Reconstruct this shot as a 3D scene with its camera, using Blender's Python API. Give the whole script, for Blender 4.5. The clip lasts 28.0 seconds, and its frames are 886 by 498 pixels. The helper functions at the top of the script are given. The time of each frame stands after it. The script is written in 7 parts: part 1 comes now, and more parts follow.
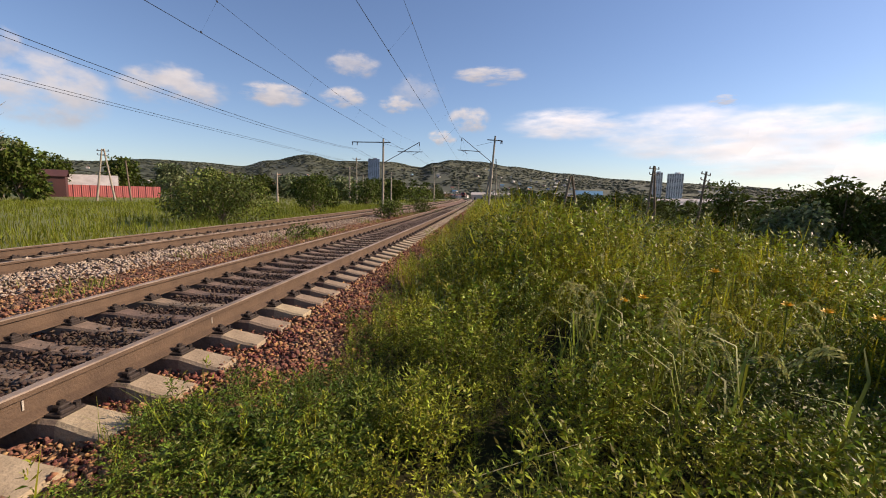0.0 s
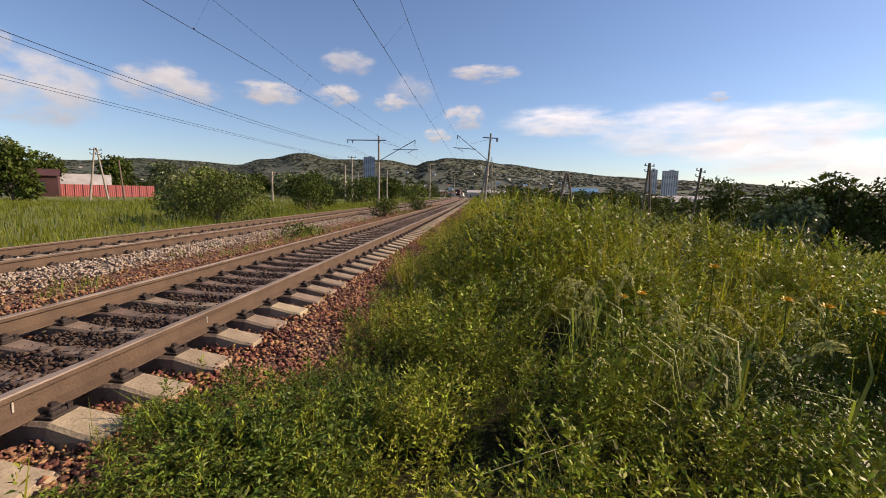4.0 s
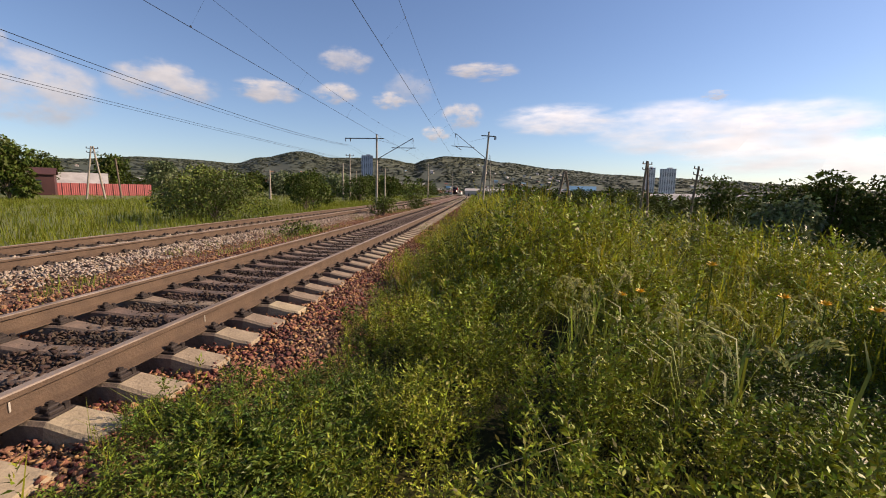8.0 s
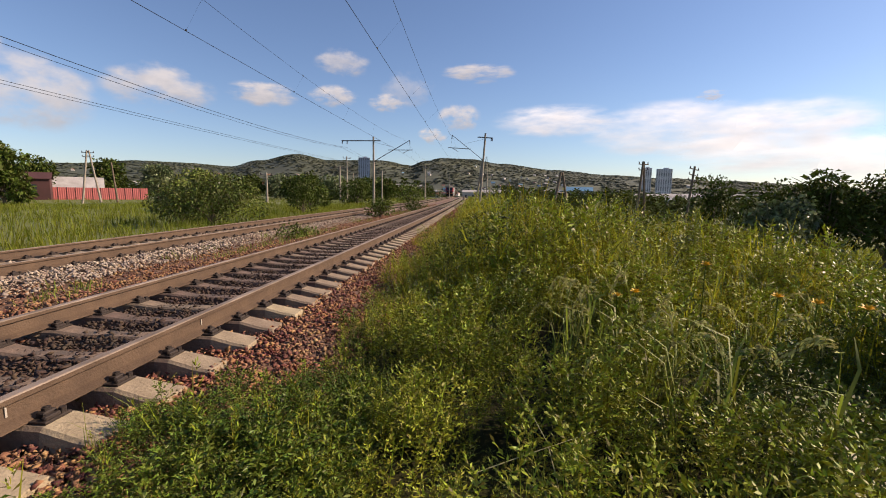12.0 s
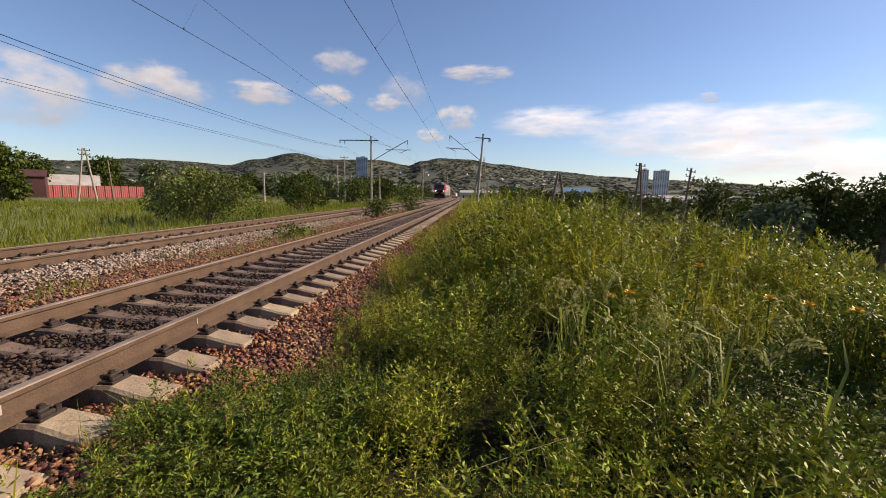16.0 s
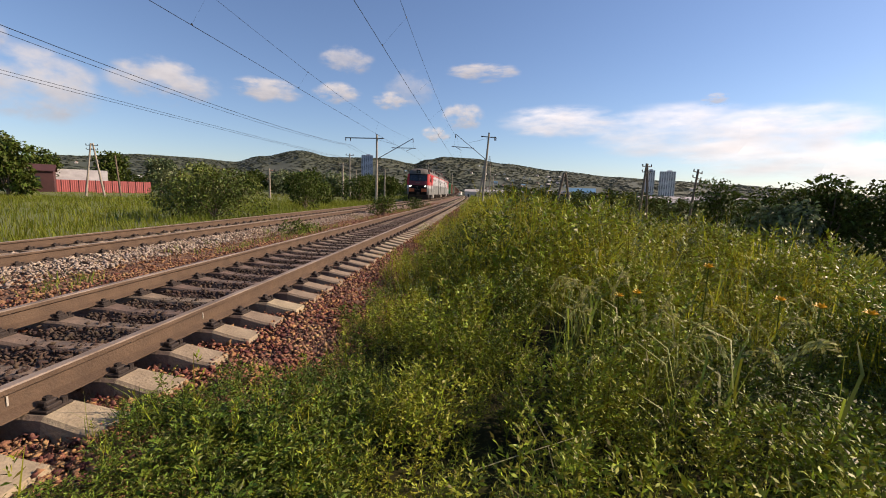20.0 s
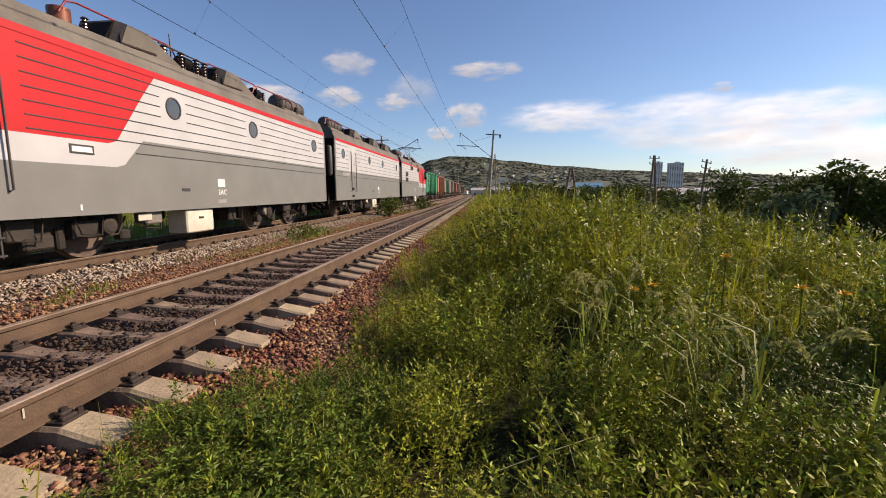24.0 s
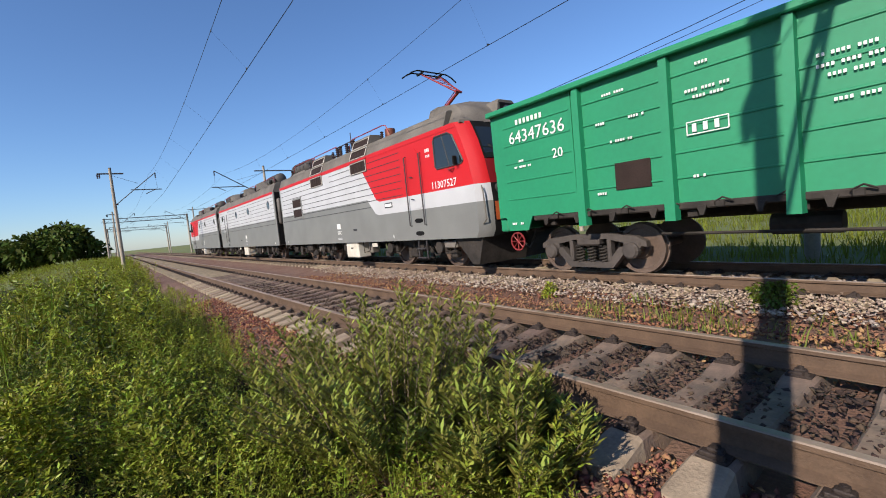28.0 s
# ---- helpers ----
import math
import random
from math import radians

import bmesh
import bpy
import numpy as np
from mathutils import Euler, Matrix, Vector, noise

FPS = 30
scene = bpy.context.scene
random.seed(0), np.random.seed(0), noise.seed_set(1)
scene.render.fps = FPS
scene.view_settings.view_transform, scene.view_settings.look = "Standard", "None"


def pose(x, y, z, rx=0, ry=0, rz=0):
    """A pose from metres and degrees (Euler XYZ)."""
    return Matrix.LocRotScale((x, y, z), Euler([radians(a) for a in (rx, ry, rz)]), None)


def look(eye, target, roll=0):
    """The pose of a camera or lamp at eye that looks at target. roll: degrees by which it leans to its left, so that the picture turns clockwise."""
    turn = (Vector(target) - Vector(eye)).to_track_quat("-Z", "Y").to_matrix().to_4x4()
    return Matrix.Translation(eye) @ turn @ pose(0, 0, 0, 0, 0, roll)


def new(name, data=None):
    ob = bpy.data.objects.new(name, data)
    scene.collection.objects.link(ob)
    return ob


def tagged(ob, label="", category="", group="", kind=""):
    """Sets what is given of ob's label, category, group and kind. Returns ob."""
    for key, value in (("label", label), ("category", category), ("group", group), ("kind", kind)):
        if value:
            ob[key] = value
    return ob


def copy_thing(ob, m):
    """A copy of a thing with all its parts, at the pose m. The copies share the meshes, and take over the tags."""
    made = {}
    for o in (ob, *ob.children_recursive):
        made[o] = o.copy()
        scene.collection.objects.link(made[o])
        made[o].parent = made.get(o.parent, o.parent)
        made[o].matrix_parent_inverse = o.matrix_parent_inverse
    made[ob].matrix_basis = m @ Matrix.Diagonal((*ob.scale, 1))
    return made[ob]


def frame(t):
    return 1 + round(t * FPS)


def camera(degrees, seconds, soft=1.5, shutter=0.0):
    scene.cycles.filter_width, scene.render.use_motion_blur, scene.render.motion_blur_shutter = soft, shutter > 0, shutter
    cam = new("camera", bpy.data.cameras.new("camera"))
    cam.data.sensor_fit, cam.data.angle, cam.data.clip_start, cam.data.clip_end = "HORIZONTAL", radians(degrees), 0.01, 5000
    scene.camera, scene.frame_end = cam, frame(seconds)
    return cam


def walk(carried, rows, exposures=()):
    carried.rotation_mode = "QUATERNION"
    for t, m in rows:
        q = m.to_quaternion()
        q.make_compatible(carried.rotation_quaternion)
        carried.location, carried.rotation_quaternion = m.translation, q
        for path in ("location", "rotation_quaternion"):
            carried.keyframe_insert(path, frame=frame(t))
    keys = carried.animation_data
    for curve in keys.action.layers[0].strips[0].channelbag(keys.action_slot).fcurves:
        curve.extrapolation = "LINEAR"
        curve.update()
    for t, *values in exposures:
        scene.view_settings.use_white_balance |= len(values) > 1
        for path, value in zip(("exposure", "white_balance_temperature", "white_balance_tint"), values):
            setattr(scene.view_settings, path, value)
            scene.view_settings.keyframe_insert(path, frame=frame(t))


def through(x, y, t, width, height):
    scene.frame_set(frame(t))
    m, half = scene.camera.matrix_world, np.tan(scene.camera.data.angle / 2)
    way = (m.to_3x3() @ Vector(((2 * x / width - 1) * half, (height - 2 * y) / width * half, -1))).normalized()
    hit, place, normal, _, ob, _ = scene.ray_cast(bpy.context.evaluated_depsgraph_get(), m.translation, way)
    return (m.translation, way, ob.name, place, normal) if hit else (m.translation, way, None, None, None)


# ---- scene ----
cam = camera(91.0, 28.0, 1.0)

# seconds, eye x y z, heading, tilt, lean (degrees)
PATH = [
    (0, 3.471, -0.249, 1.196, 5.60, -7.01, -1.43),
    (0.5, 3.445, -0.205, 1.179, 5.26, -7.03, -1.05),
    (1, 3.447, -0.205, 1.178, 5.09, -7.15, -0.98),
    (1.5, 3.439, -0.193, 1.176, 5.16, -7.18, -1.01),
    (2, 3.442, -0.204, 1.174, 5.22, -7.13, -1.35),
    (2.5, 3.444, -0.198, 1.173, 5.40, -7.14, -1.34),
    (3, 3.451, -0.216, 1.179, 5.07, -7.23, -1.28),
    (3.5, 3.450, -0.210, 1.178, 5.09, -7.26, -1.16),
    (5.5, 3.450, -0.215, 1.181, 4.98, -7.21, -1.29),
    (6, 3.451, -0.208, 1.177, 4.97, -7.19, -1.01),
    (6.5, 3.450, -0.210, 1.177, 5.16, -7.06, -0.98),
    (7, 3.450, -0.209, 1.179, 5.07, -7.11, -1.09),
    (7.5, 3.448, -0.209, 1.175, 5.03, -7.17, -1.01),
    (8, 3.447, -0.206, 1.177, 4.83, -7.47, -1.12),
    (8.5, 3.472, -0.236, 1.188, 4.21, -7.39, -0.68),
    (9, 3.456, -0.218, 1.184, 4.84, -7.04, -0.38),
    (9.5, 3.455, -0.211, 1.179, 4.74, -7.17, -0.31),
    (10, 3.454, -0.208, 1.177, 4.79, -7.47, -0.33),
    (10.5, 3.456, -0.207, 1.175, 4.71, -7.57, -0.32),
    (11, 3.456, -0.211, 1.176, 4.64, -7.43, -0.58),
    (11.5, 3.469, -0.227, 1.181, 4.54, -7.39, -0.85),
    (12, 3.468, -0.224, 1.182, 4.53, -7.25, -0.70),
    (12.5, 3.468, -0.225, 1.178, 4.28, -7.38, -0.72),
    (14.5, 3.472, -0.231, 1.184, 4.27, -7.22, -1.10),
    (15, 3.469, -0.224, 1.181, 4.29, -7.32, -1.06),
    (15.5, 3.471, -0.234, 1.179, 4.20, -7.26, -1.10),
    (16, 3.484, -0.243, 1.186, 4.17, -7.22, -1.07),
    (16.5, 3.479, -0.235, 1.178, 3.95, -7.19, -1.21),
    (17, 3.476, -0.243, 1.184, 3.94, -7.34, -1.30),
    (17.5, 3.487, -0.254, 1.189, 3.94, -7.23, -1.30),
    (18, 3.492, -0.259, 1.188, 3.93, -7.38, -1.35),
    (18.5, 3.489, -0.253, 1.185, 3.75, -7.44, -1.28),
    (19, 3.477, -0.239, 1.182, 4.07, -7.50, -1.36),
    (19.5, 3.467, -0.226, 1.173, 4.34, -7.17, -1.41),
    (20, 3.459, -0.223, 1.169, 4.72, -7.40, -1.68),
    (20.5, 3.473, -0.236, 1.175, 4.18, -7.33, -1.56),
    (21, 3.456, -0.209, 1.169, 4.86, -7.39, -1.43),
    (21.5, 3.447, -0.203, 1.169, 5.28, -7.49, -1.48),
    (23.5, 3.453, -0.189, 1.151, 5.45, -7.41, -0.18),
    (24, 3.436, -0.177, 1.154, 5.80, -7.46, 0.35),
    (24.5, 3.425, -0.176, 1.169, 6.16, -8.09, 0.49),
    (25, 3.376, -0.128, 1.168, 10.81, -5.96, 0.68),
    (25.5, 3.261, -0.021, 1.142, 18.78, -5.14, 2.52),
    (26, 3.239, -0.047, 1.159, 29.72, -3.90, 4.48),
    (26.2, 3.358, -0.204, 1.305, 35.74, -2.43, 2.54),
    (26.5, 3.133, -0.242, 1.200, 43.31, 1.16, 3.84),
    (27, 3.425, -0.367, 1.225, 72.64, 2.76, 3.21),
    (27.3, 3.235, -0.157, 1.078, 98.02, 4.88, 1.34),
    (27.5, 3.579, -0.034, 1.310, 116.27, 1.20, 1.22),
    (27.7, 3.605, -0.067, 1.249, 131.70, -0.12, 2.18),
    (28, 3.495, -0.112, 1.313, 143.14, -3.89, 5.68),
]


def camera_pose(x, y, z, heading, tilt, lean):
    h, p = radians(heading), radians(tilt)
    way = Vector((-math.sin(h) * math.cos(p), math.cos(h) * math.cos(p), math.sin(p)))
    eye = Vector((x, y, z))
    return look(eye, eye + way * 10, -lean)


walk(cam, [(r[0], camera_pose(*r[1:])) for r in PATH], exposures=[(0, 0.62, 7550, 21.5), (24.5, 0.59, 7350, 20), (26, 0.57, 6600, 19), (27, 0.32, 5750, 18), (27.5, 0.32, 5800, 18), (28, 0.62, 6150, 14)])

# ---- light ----
SUN_EL = radians(31)
SUN_DIR = Vector((0.968 * math.cos(SUN_EL), 0.250 * math.cos(SUN_EL), math.sin(SUN_EL)))
world = bpy.data.worlds.new("world")
scene.world = world
world.use_nodes = True
wt = world.node_tree
sky = wt.nodes.new("ShaderNodeTexSky")
sky.sky_type = "NISHITA"
sky.sun_disc = False
sky.sun_elevation = SUN_EL
sky.sun_rotation = math.atan2(SUN_DIR.x, SUN_DIR.y)
sky.air_density, sky.dust_density, sky.ozone_density = 1.0, 0.3, 6.5
wt.links.new(sky.outputs["Color"], wt.nodes["Background"].inputs["Color"])
wt.nodes["Background"].inputs["Strength"].default_value = 0.098
sun = new("sun", bpy.data.lights.new("sun", "SUN"))
sun.data.energy, sun.data.angle, sun.data.color = 5.0, radians(0.5), (1.0, 0.87, 0.70)
sun.matrix_world = look(SUN_DIR * 100, (0, 0, 0))


# ---- materials ----
def material(name, colour, rough=0.7, metal=0.0, vary=0.25, fine=40.0, coarse=3.0, bump=0.2, colour2=None, patch=0.5, rand=0.0, island=0.0, spec=0.5, through=0.0):
    """Principled surface: two colours mixed by coarse stains, darkened and lit by fine grain, with relief; it varies by object or island."""
    m = bpy.data.materials.new(name)
    m.use_nodes = True
    nt = m.node_tree
    n, link = nt.nodes, nt.links
    b = n["Principled BSDF"]
    tc = n.new("ShaderNodeTexCoord")
    big, small = n.new("ShaderNodeTexNoise"), n.new("ShaderNodeTexNoise")
    big.inputs["Scale"].default_value, big.inputs["Detail"].default_value = coarse, 4
    small.inputs["Scale"].default_value, small.inputs["Detail"].default_value = fine, 3
    for t in (big, small):
        link.new(tc.outputs["Object"], t.inputs["Vector"])
    ramp = n.new("ShaderNodeMapRange")
    ramp.inputs["From Min"].default_value, ramp.inputs["From Max"].default_value = patch - 0.15, patch + 0.15
    link.new(big.outputs["Fac"], ramp.inputs["Value"])
    mix = n.new("ShaderNodeMix")
    mix.data_type = "RGBA"
    mix.inputs["A"].default_value = (*colour, 1)
    mix.inputs["B"].default_value = (*(colour2 or [c * 0.75 for c in colour]), 1)
    link.new(ramp.outputs["Result"], mix.inputs["Factor"])
    hsv = n.new("ShaderNodeHueSaturation")
    link.new(mix.outputs["Result"], hsv.inputs["Color"])
    val = n.new("ShaderNodeMapRange")
    val.inputs["To Min"].default_value, val.inputs["To Max"].default_value = 1 - vary, 1 + vary
    link.new(small.outputs["Fac"], val.inputs["Value"])
    out = val.outputs["Result"]
    if rand or island:
        src = n.new("ShaderNodeObjectInfo").outputs["Random"] if rand else n.new("ShaderNodeNewGeometry").outputs["Random Per Island"]
        amount = rand or island
        mr = n.new("ShaderNodeMapRange")
        mr.inputs["To Min"].default_value, mr.inputs["To Max"].default_value = 1 - amount, 1 + amount
        link.new(src, mr.inputs["Value"])
        mul = n.new("ShaderNodeMath")
        mul.operation = "MULTIPLY"
        link.new(out, mul.inputs[0]), link.new(mr.outputs["Result"], mul.inputs[1])
        out = mul.outputs["Value"]
        hr = n.new("ShaderNodeMapRange")
        hr.inputs["To Min"].default_value, hr.inputs["To Max"].default_value = 0.5 - 0.06 * amount, 0.5 + 0.06 * amount
        link.new(src, hr.inputs["Value"]), link.new(hr.outputs["Result"], hsv.inputs["Hue"])
    link.new(out, hsv.inputs["Value"])
    link.new(hsv.outputs["Color"], b.inputs["Base Color"])
    b.inputs["Roughness"].default_value, b.inputs["Metallic"].default_value = rough, metal
    b.inputs["Specular IOR Level"].default_value = spec
    if bump:
        bp = n.new("ShaderNodeBump")
        bp.inputs["Strength"].default_value, bp.inputs["Distance"].default_value = bump, 0.02
        link.new(small.outputs["Fac"], bp.inputs["Height"]), link.new(bp.outputs["Normal"], b.inputs["Normal"])
    if through:
        tr, ad = n.new("ShaderNodeBsdfTranslucent"), n.new("ShaderNodeMixShader")
        link.new(hsv.outputs["Color"], tr.inputs["Color"])
        ad.inputs["Fac"].default_value = through
        link.new(b.outputs["BSDF"], ad.inputs[1]), link.new(tr.outputs["BSDF"], ad.inputs[2])
        link.new(ad.outputs["Shader"], n["Material Output"].inputs["Surface"])
    return m


def glow(name, colour, strength):
    m = bpy.data.materials.new(name)
    m.use_nodes = True
    b = m.node_tree.nodes["Principled BSDF"]
    b.inputs["Base Color"].default_value = b.inputs["Emission Color"].default_value = (*colour, 1)
    b.inputs["Emission Strength"].default_value = strength
    return m


def glass(name, tint, rough=0.03):
    m = bpy.data.materials.new(name)
    m.use_nodes = True
    b = m.node_tree.nodes["Principled BSDF"]
    b.inputs["Base Color"].default_value = (*tint, 1)
    b.inputs["Roughness"].default_value = rough
    b.inputs["Specular IOR Level"].default_value = 0.8
    return m


M = dict(
    rail_side=material("rail_side", (0.07, 0.043, 0.026), 0.8, 0.1, 0.3, 60, 4, 0.3, (0.10, 0.063, 0.038)),
    rail_top=material("rail_top", (0.165, 0.12, 0.082), 0.55, 0.15, 0.2, 90, 2, 0.05, (0.28, 0.22, 0.17)),
    sleeper=material("sleeper", (0.30, 0.24, 0.165), 0.9, 0, 0.3, 45, 5, 0.35, (0.20, 0.155, 0.105), rand=0.22),
    sleeper_oily=material("sleeper_oily", (0.185, 0.13, 0.094), 0.85, 0, 0.3, 45, 6, 0.35, (0.10, 0.076, 0.06), rand=0.25),
    clip=material("clip", (0.035, 0.025, 0.02), 0.7, 0.3, 0.3, 60, 8, 0.3),
    ballast_red=material("ballast_red", (0.185, 0.062, 0.035), 0.9, 0, 0.3, 30, 2, 0.5, (0.20, 0.10, 0.06), island=0.65),
    ballast_grey=material("ballast_grey", (0.31, 0.26, 0.215), 0.9, 0, 0.3, 30, 2, 0.5, (0.25, 0.18, 0.13), island=0.35),
    ballast_orange=material("ballast_orange", (0.215, 0.115, 0.064), 0.9, 0, 0.3, 30, 2, 0.5, (0.19, 0.082, 0.042), island=0.5),
    ballast_oily=material("ballast_oily", (0.052, 0.029, 0.02), 0.9, 0, 0.3, 30, 2, 0.5, (0.028, 0.018, 0.013), island=0.5),
    # humus, painted near-black to hold the shade under the verge weeds
    shaded_soil=material("shaded_soil", (0.022, 0.018, 0.010), 0.95, 0, 0.4, 12, 0.6, 0.5, (0.028, 0.03, 0.010), spec=0.1),
    grass=material("grass", (0.14, 0.17, 0.02), 0.6, 0, 0.15, 8, 0.5, 0, (0.18, 0.21, 0.028), island=0.45, through=0.4),
    grass_far=material("grass_far", (0.175, 0.195, 0.02), 0.7, 0, 0.2, 1.5, 0.12, 0, (0.125, 0.155, 0.018), island=0.35, spec=0.25, through=0.45),
    leaf=material("leaf", (0.050, 0.075, 0.009), 0.5, 0, 0.15, 8, 1.1, 0, (0.115, 0.138, 0.014), island=0.7, spec=0.22, through=0.10),
    leaf_low=material("leaf_low", (0.062, 0.098, 0.012), 0.48, 0, 0.15, 8, 1.1, 0, (0.125, 0.16, 0.019), island=0.65, spec=0.25, through=0.14),
    leaf_dark=material("leaf_dark", (0.045, 0.062, 0.011), 0.5, 0, 0.15, 4, 0.3, 0, (0.07, 0.095, 0.018), island=0.5, spec=0.1, through=0.15),
    leaf_olive=material("leaf_olive", (0.13, 0.155, 0.03), 0.5, 0, 0.15, 4, 0.5, 0, (0.055, 0.075, 0.014), island=0.6, spec=0.25, through=0.2),
    leaf_silver=material("leaf_silver", (0.16, 0.19, 0.08), 0.5, 0, 0.15, 4, 0.3, 0, (0.06, 0.09, 0.03), island=0.5, through=0.2),
    seed=material("seed", (0.36, 0.34, 0.11), 0.8, 0, 0.15, 10, 0.7, 0, (0.24, 0.26, 0.08), island=0.4, through=0.3),
    white_paint=material("white_paint", (0.42, 0.38, 0.32), 0.7, 0, 0.2, 60, 8, 0.1),
    bark=material("bark", (0.16, 0.12, 0.085), 0.9, 0, 0.3, 20, 3, 0.5),
    dead_wood=material("dead_wood", (0.22, 0.19, 0.165), 0.9, 0, 0.3, 20, 3, 0.5),
    concrete=material("concrete", (0.32, 0.28, 0.225), 0.9, 0, 0.25, 20, 1.5, 0.3, (0.23, 0.20, 0.16)),
    steel_dark=material("steel_dark", (0.06, 0.055, 0.055), 0.6, 0.4, 0.3, 30, 3, 0.2),
    wire=material("wire", (0.02, 0.02, 0.022), 0.5, 0.5, 0.1, 30, 3, 0),
    insulator=material("insulator", (0.05, 0.03, 0.025), 0.25, 0, 0.1, 30, 3, 0),
)


# ---- building helpers ----
class Mesh:
    """Gathers vertices and faces for one mesh object."""

    def __init__(self):
        self.v, self.f, self.m = [], [], []

    def add(self, verts, faces, mi=0):
        k = len(self.v)
        self.v += [tuple(v) for v in verts]
        self.f += [tuple(i + k for i in f) for f in faces]
        self.m += [mi] * len(faces)
        return self

    def box(self, c, s, b=0.0, mi=0, rot=None):
        """A box of centre c and size s, its edges chamfered by b."""
        hx, hy, hz = s[0] / 2, s[1] / 2, s[2] / 2
        b = min(b, hx * 0.9, hy * 0.9, hz * 0.9)
        pts, faces = [], []
        if b <= 0:
            pts = [(x, y, z) for x in (-hx, hx) for y in (-hy, hy) for z in (-hz, hz)]
            faces = [(0, 1, 3, 2), (4, 6, 7, 5), (0, 4, 5, 1), (2, 3, 7, 6), (0, 2, 6, 4), (1, 5, 7, 3)]
        else:
            idx = {}
            for sx in (-1, 1):
                for sy in (-1, 1):
                    for sz in (-1, 1):
                        for ax in range(3):
                            p = [sx * (hx - b), sy * (hy - b), sz * (hz - b)]
                            p[ax] = (sx * hx, sy * hy, sz * hz)[ax]
                            idx[sx, sy, sz, ax] = len(pts)
                            pts.append(tuple(p))
            for ax in range(3):
                o1, o2 = [a for a in range(3) if a != ax]
                for s0 in (-1, 1):
                    ring = []
                    for a, c2 in ((-1, -1), (1, -1), (1, 1), (-1, 1)):
                        sg = [0, 0, 0]
                        sg[ax], sg[o1], sg[o2] = s0, a, c2
                        ring.append(idx[(*sg, ax)])
                    faces.append(tuple(ring))
                    for s1 in (-1, 1):
                        if s0 is not None:
                            sg0, sg1 = [0, 0, 0], [0, 0, 0]
                            sg0[o1] = sg1[o1] = s0
                            sg0[o2] = sg1[o2] = s1
                            sg0[ax], sg1[ax] = -1, 1
                            faces.append((idx[(*sg0, o1)], idx[(*sg1, o1)], idx[(*sg1, o2)], idx[(*sg0, o2)]))
            for sx in (-1, 1):
                for sy in (-1, 1):
                    for sz in (-1, 1):
                        faces.append(tuple(idx[sx, sy, sz, a] for a in range(3)))
        if rot is not None:
            pts = [rot @ Vector(p) for p in pts]
        return self.add([(p[0] + c[0], p[1] + c[1], p[2] + c[2]) for p in pts], faces, mi)

    def tube(self, path, r, n=8, mi=0, cap=True):
        """A round bar along a path; r: one radius or one a point."""
        path = [Vector(p) for p in path]
        rs = r if isinstance(r, (list, tuple)) else [r] * len(path)
        verts, faces = [], []
        for i, p in enumerate(path):
            d = (path[min(i + 1, len(path) - 1)] - path[max(i - 1, 0)]).normalized()
            side = d.cross(Vector((0, 0, 1)) if abs(d.z) < 0.9 else Vector((1, 0, 0))).normalized()
            up = side.cross(d)
            verts += [p + (side * math.cos(2 * math.pi * k / n) + up * math.sin(2 * math.pi * k / n)) * rs[i] for k in range(n)]
        for i in range(len(path) - 1):
            faces += [(i * n + k, i * n + (k + 1) % n, (i + 1) * n + (k + 1) % n, (i + 1) * n + k) for k in range(n)]
        if cap:
            faces += [tuple(range(n)), tuple(range((len(path) - 1) * n, len(path) * n))]
        return self.add(verts, faces, mi)

    def loft(self, rings, mi=0, closed=True, caps=True):
        """Joins rings of equally many points."""
        n = len(rings[0])
        verts = [p for r in rings for p in r]
        faces = []
        for i in range(len(rings) - 1):
            for k in range(n if closed else n - 1):
                faces.append((i * n + k, i * n + (k + 1) % n, (i + 1) * n + (k + 1) % n, (i + 1) * n + k))
        if caps:
            faces += [tuple(range(n)), tuple(range((len(rings) - 1) * n, len(rings) * n))]
        return self.add(verts, faces, mi)

    def spin(self, profile, c=(0, 0, 0), axis="x", n=24, mi=0):
        """Turns a profile of (along, radius) round an axis."""
        rings = []
        for a, r in profile:
            ring = []
            for k in range(n):
                u, w = r * math.cos(2 * math.pi * k / n), r * math.sin(2 * math.pi * k / n)
                p = {"x": (a, u, w), "y": (u, a, w), "z": (u, w, a)}[axis]
                ring.append((p[0] + c[0], p[1] + c[1], p[2] + c[2]))
            rings.append(ring)
        return self.loft(rings, mi)

    def data(self, name, mats, smooth=False):
        me = bpy.data.meshes.new(name)
        me.from_pydata(self.v, [], self.f)
        for m in mats if isinstance(mats, (list, tuple)) else [mats]:
            me.materials.append(m)
        me.polygons.foreach_set("material_index", self.m)
        bm = bmesh.new()
        bm.from_mesh(me)
        bmesh.ops.recalc_face_normals(bm, faces=bm.faces)
        bm.to_mesh(me)
        bm.free()
        if smooth:
            me.polygons.foreach_set("use_smooth", [True] * len(me.polygons))
            me.set_sharp_from_angle(angle=radians(35))
        return me


def part(name, mesh, mats, parent=None, label="", at=None, smooth=False):
    """One mesh object, under its thing or part."""
    ob = new(name, mesh.data(name, mats, smooth) if isinstance(mesh, Mesh) else mesh)
    if parent is not None:
        ob.parent = parent
    if at is not None:
        ob.matrix_basis = at if isinstance(at, Matrix) else Matrix.Translation(at)
    if label:
        tagged(ob, label)
    return ob


def thing(name, label, category, group="", kind="", at=None):
    ob = tagged(new(name), label, category, group, kind)
    if at is not None:
        ob.matrix_basis = at if isinstance(at, Matrix) else Matrix.Translation(at)
    return ob


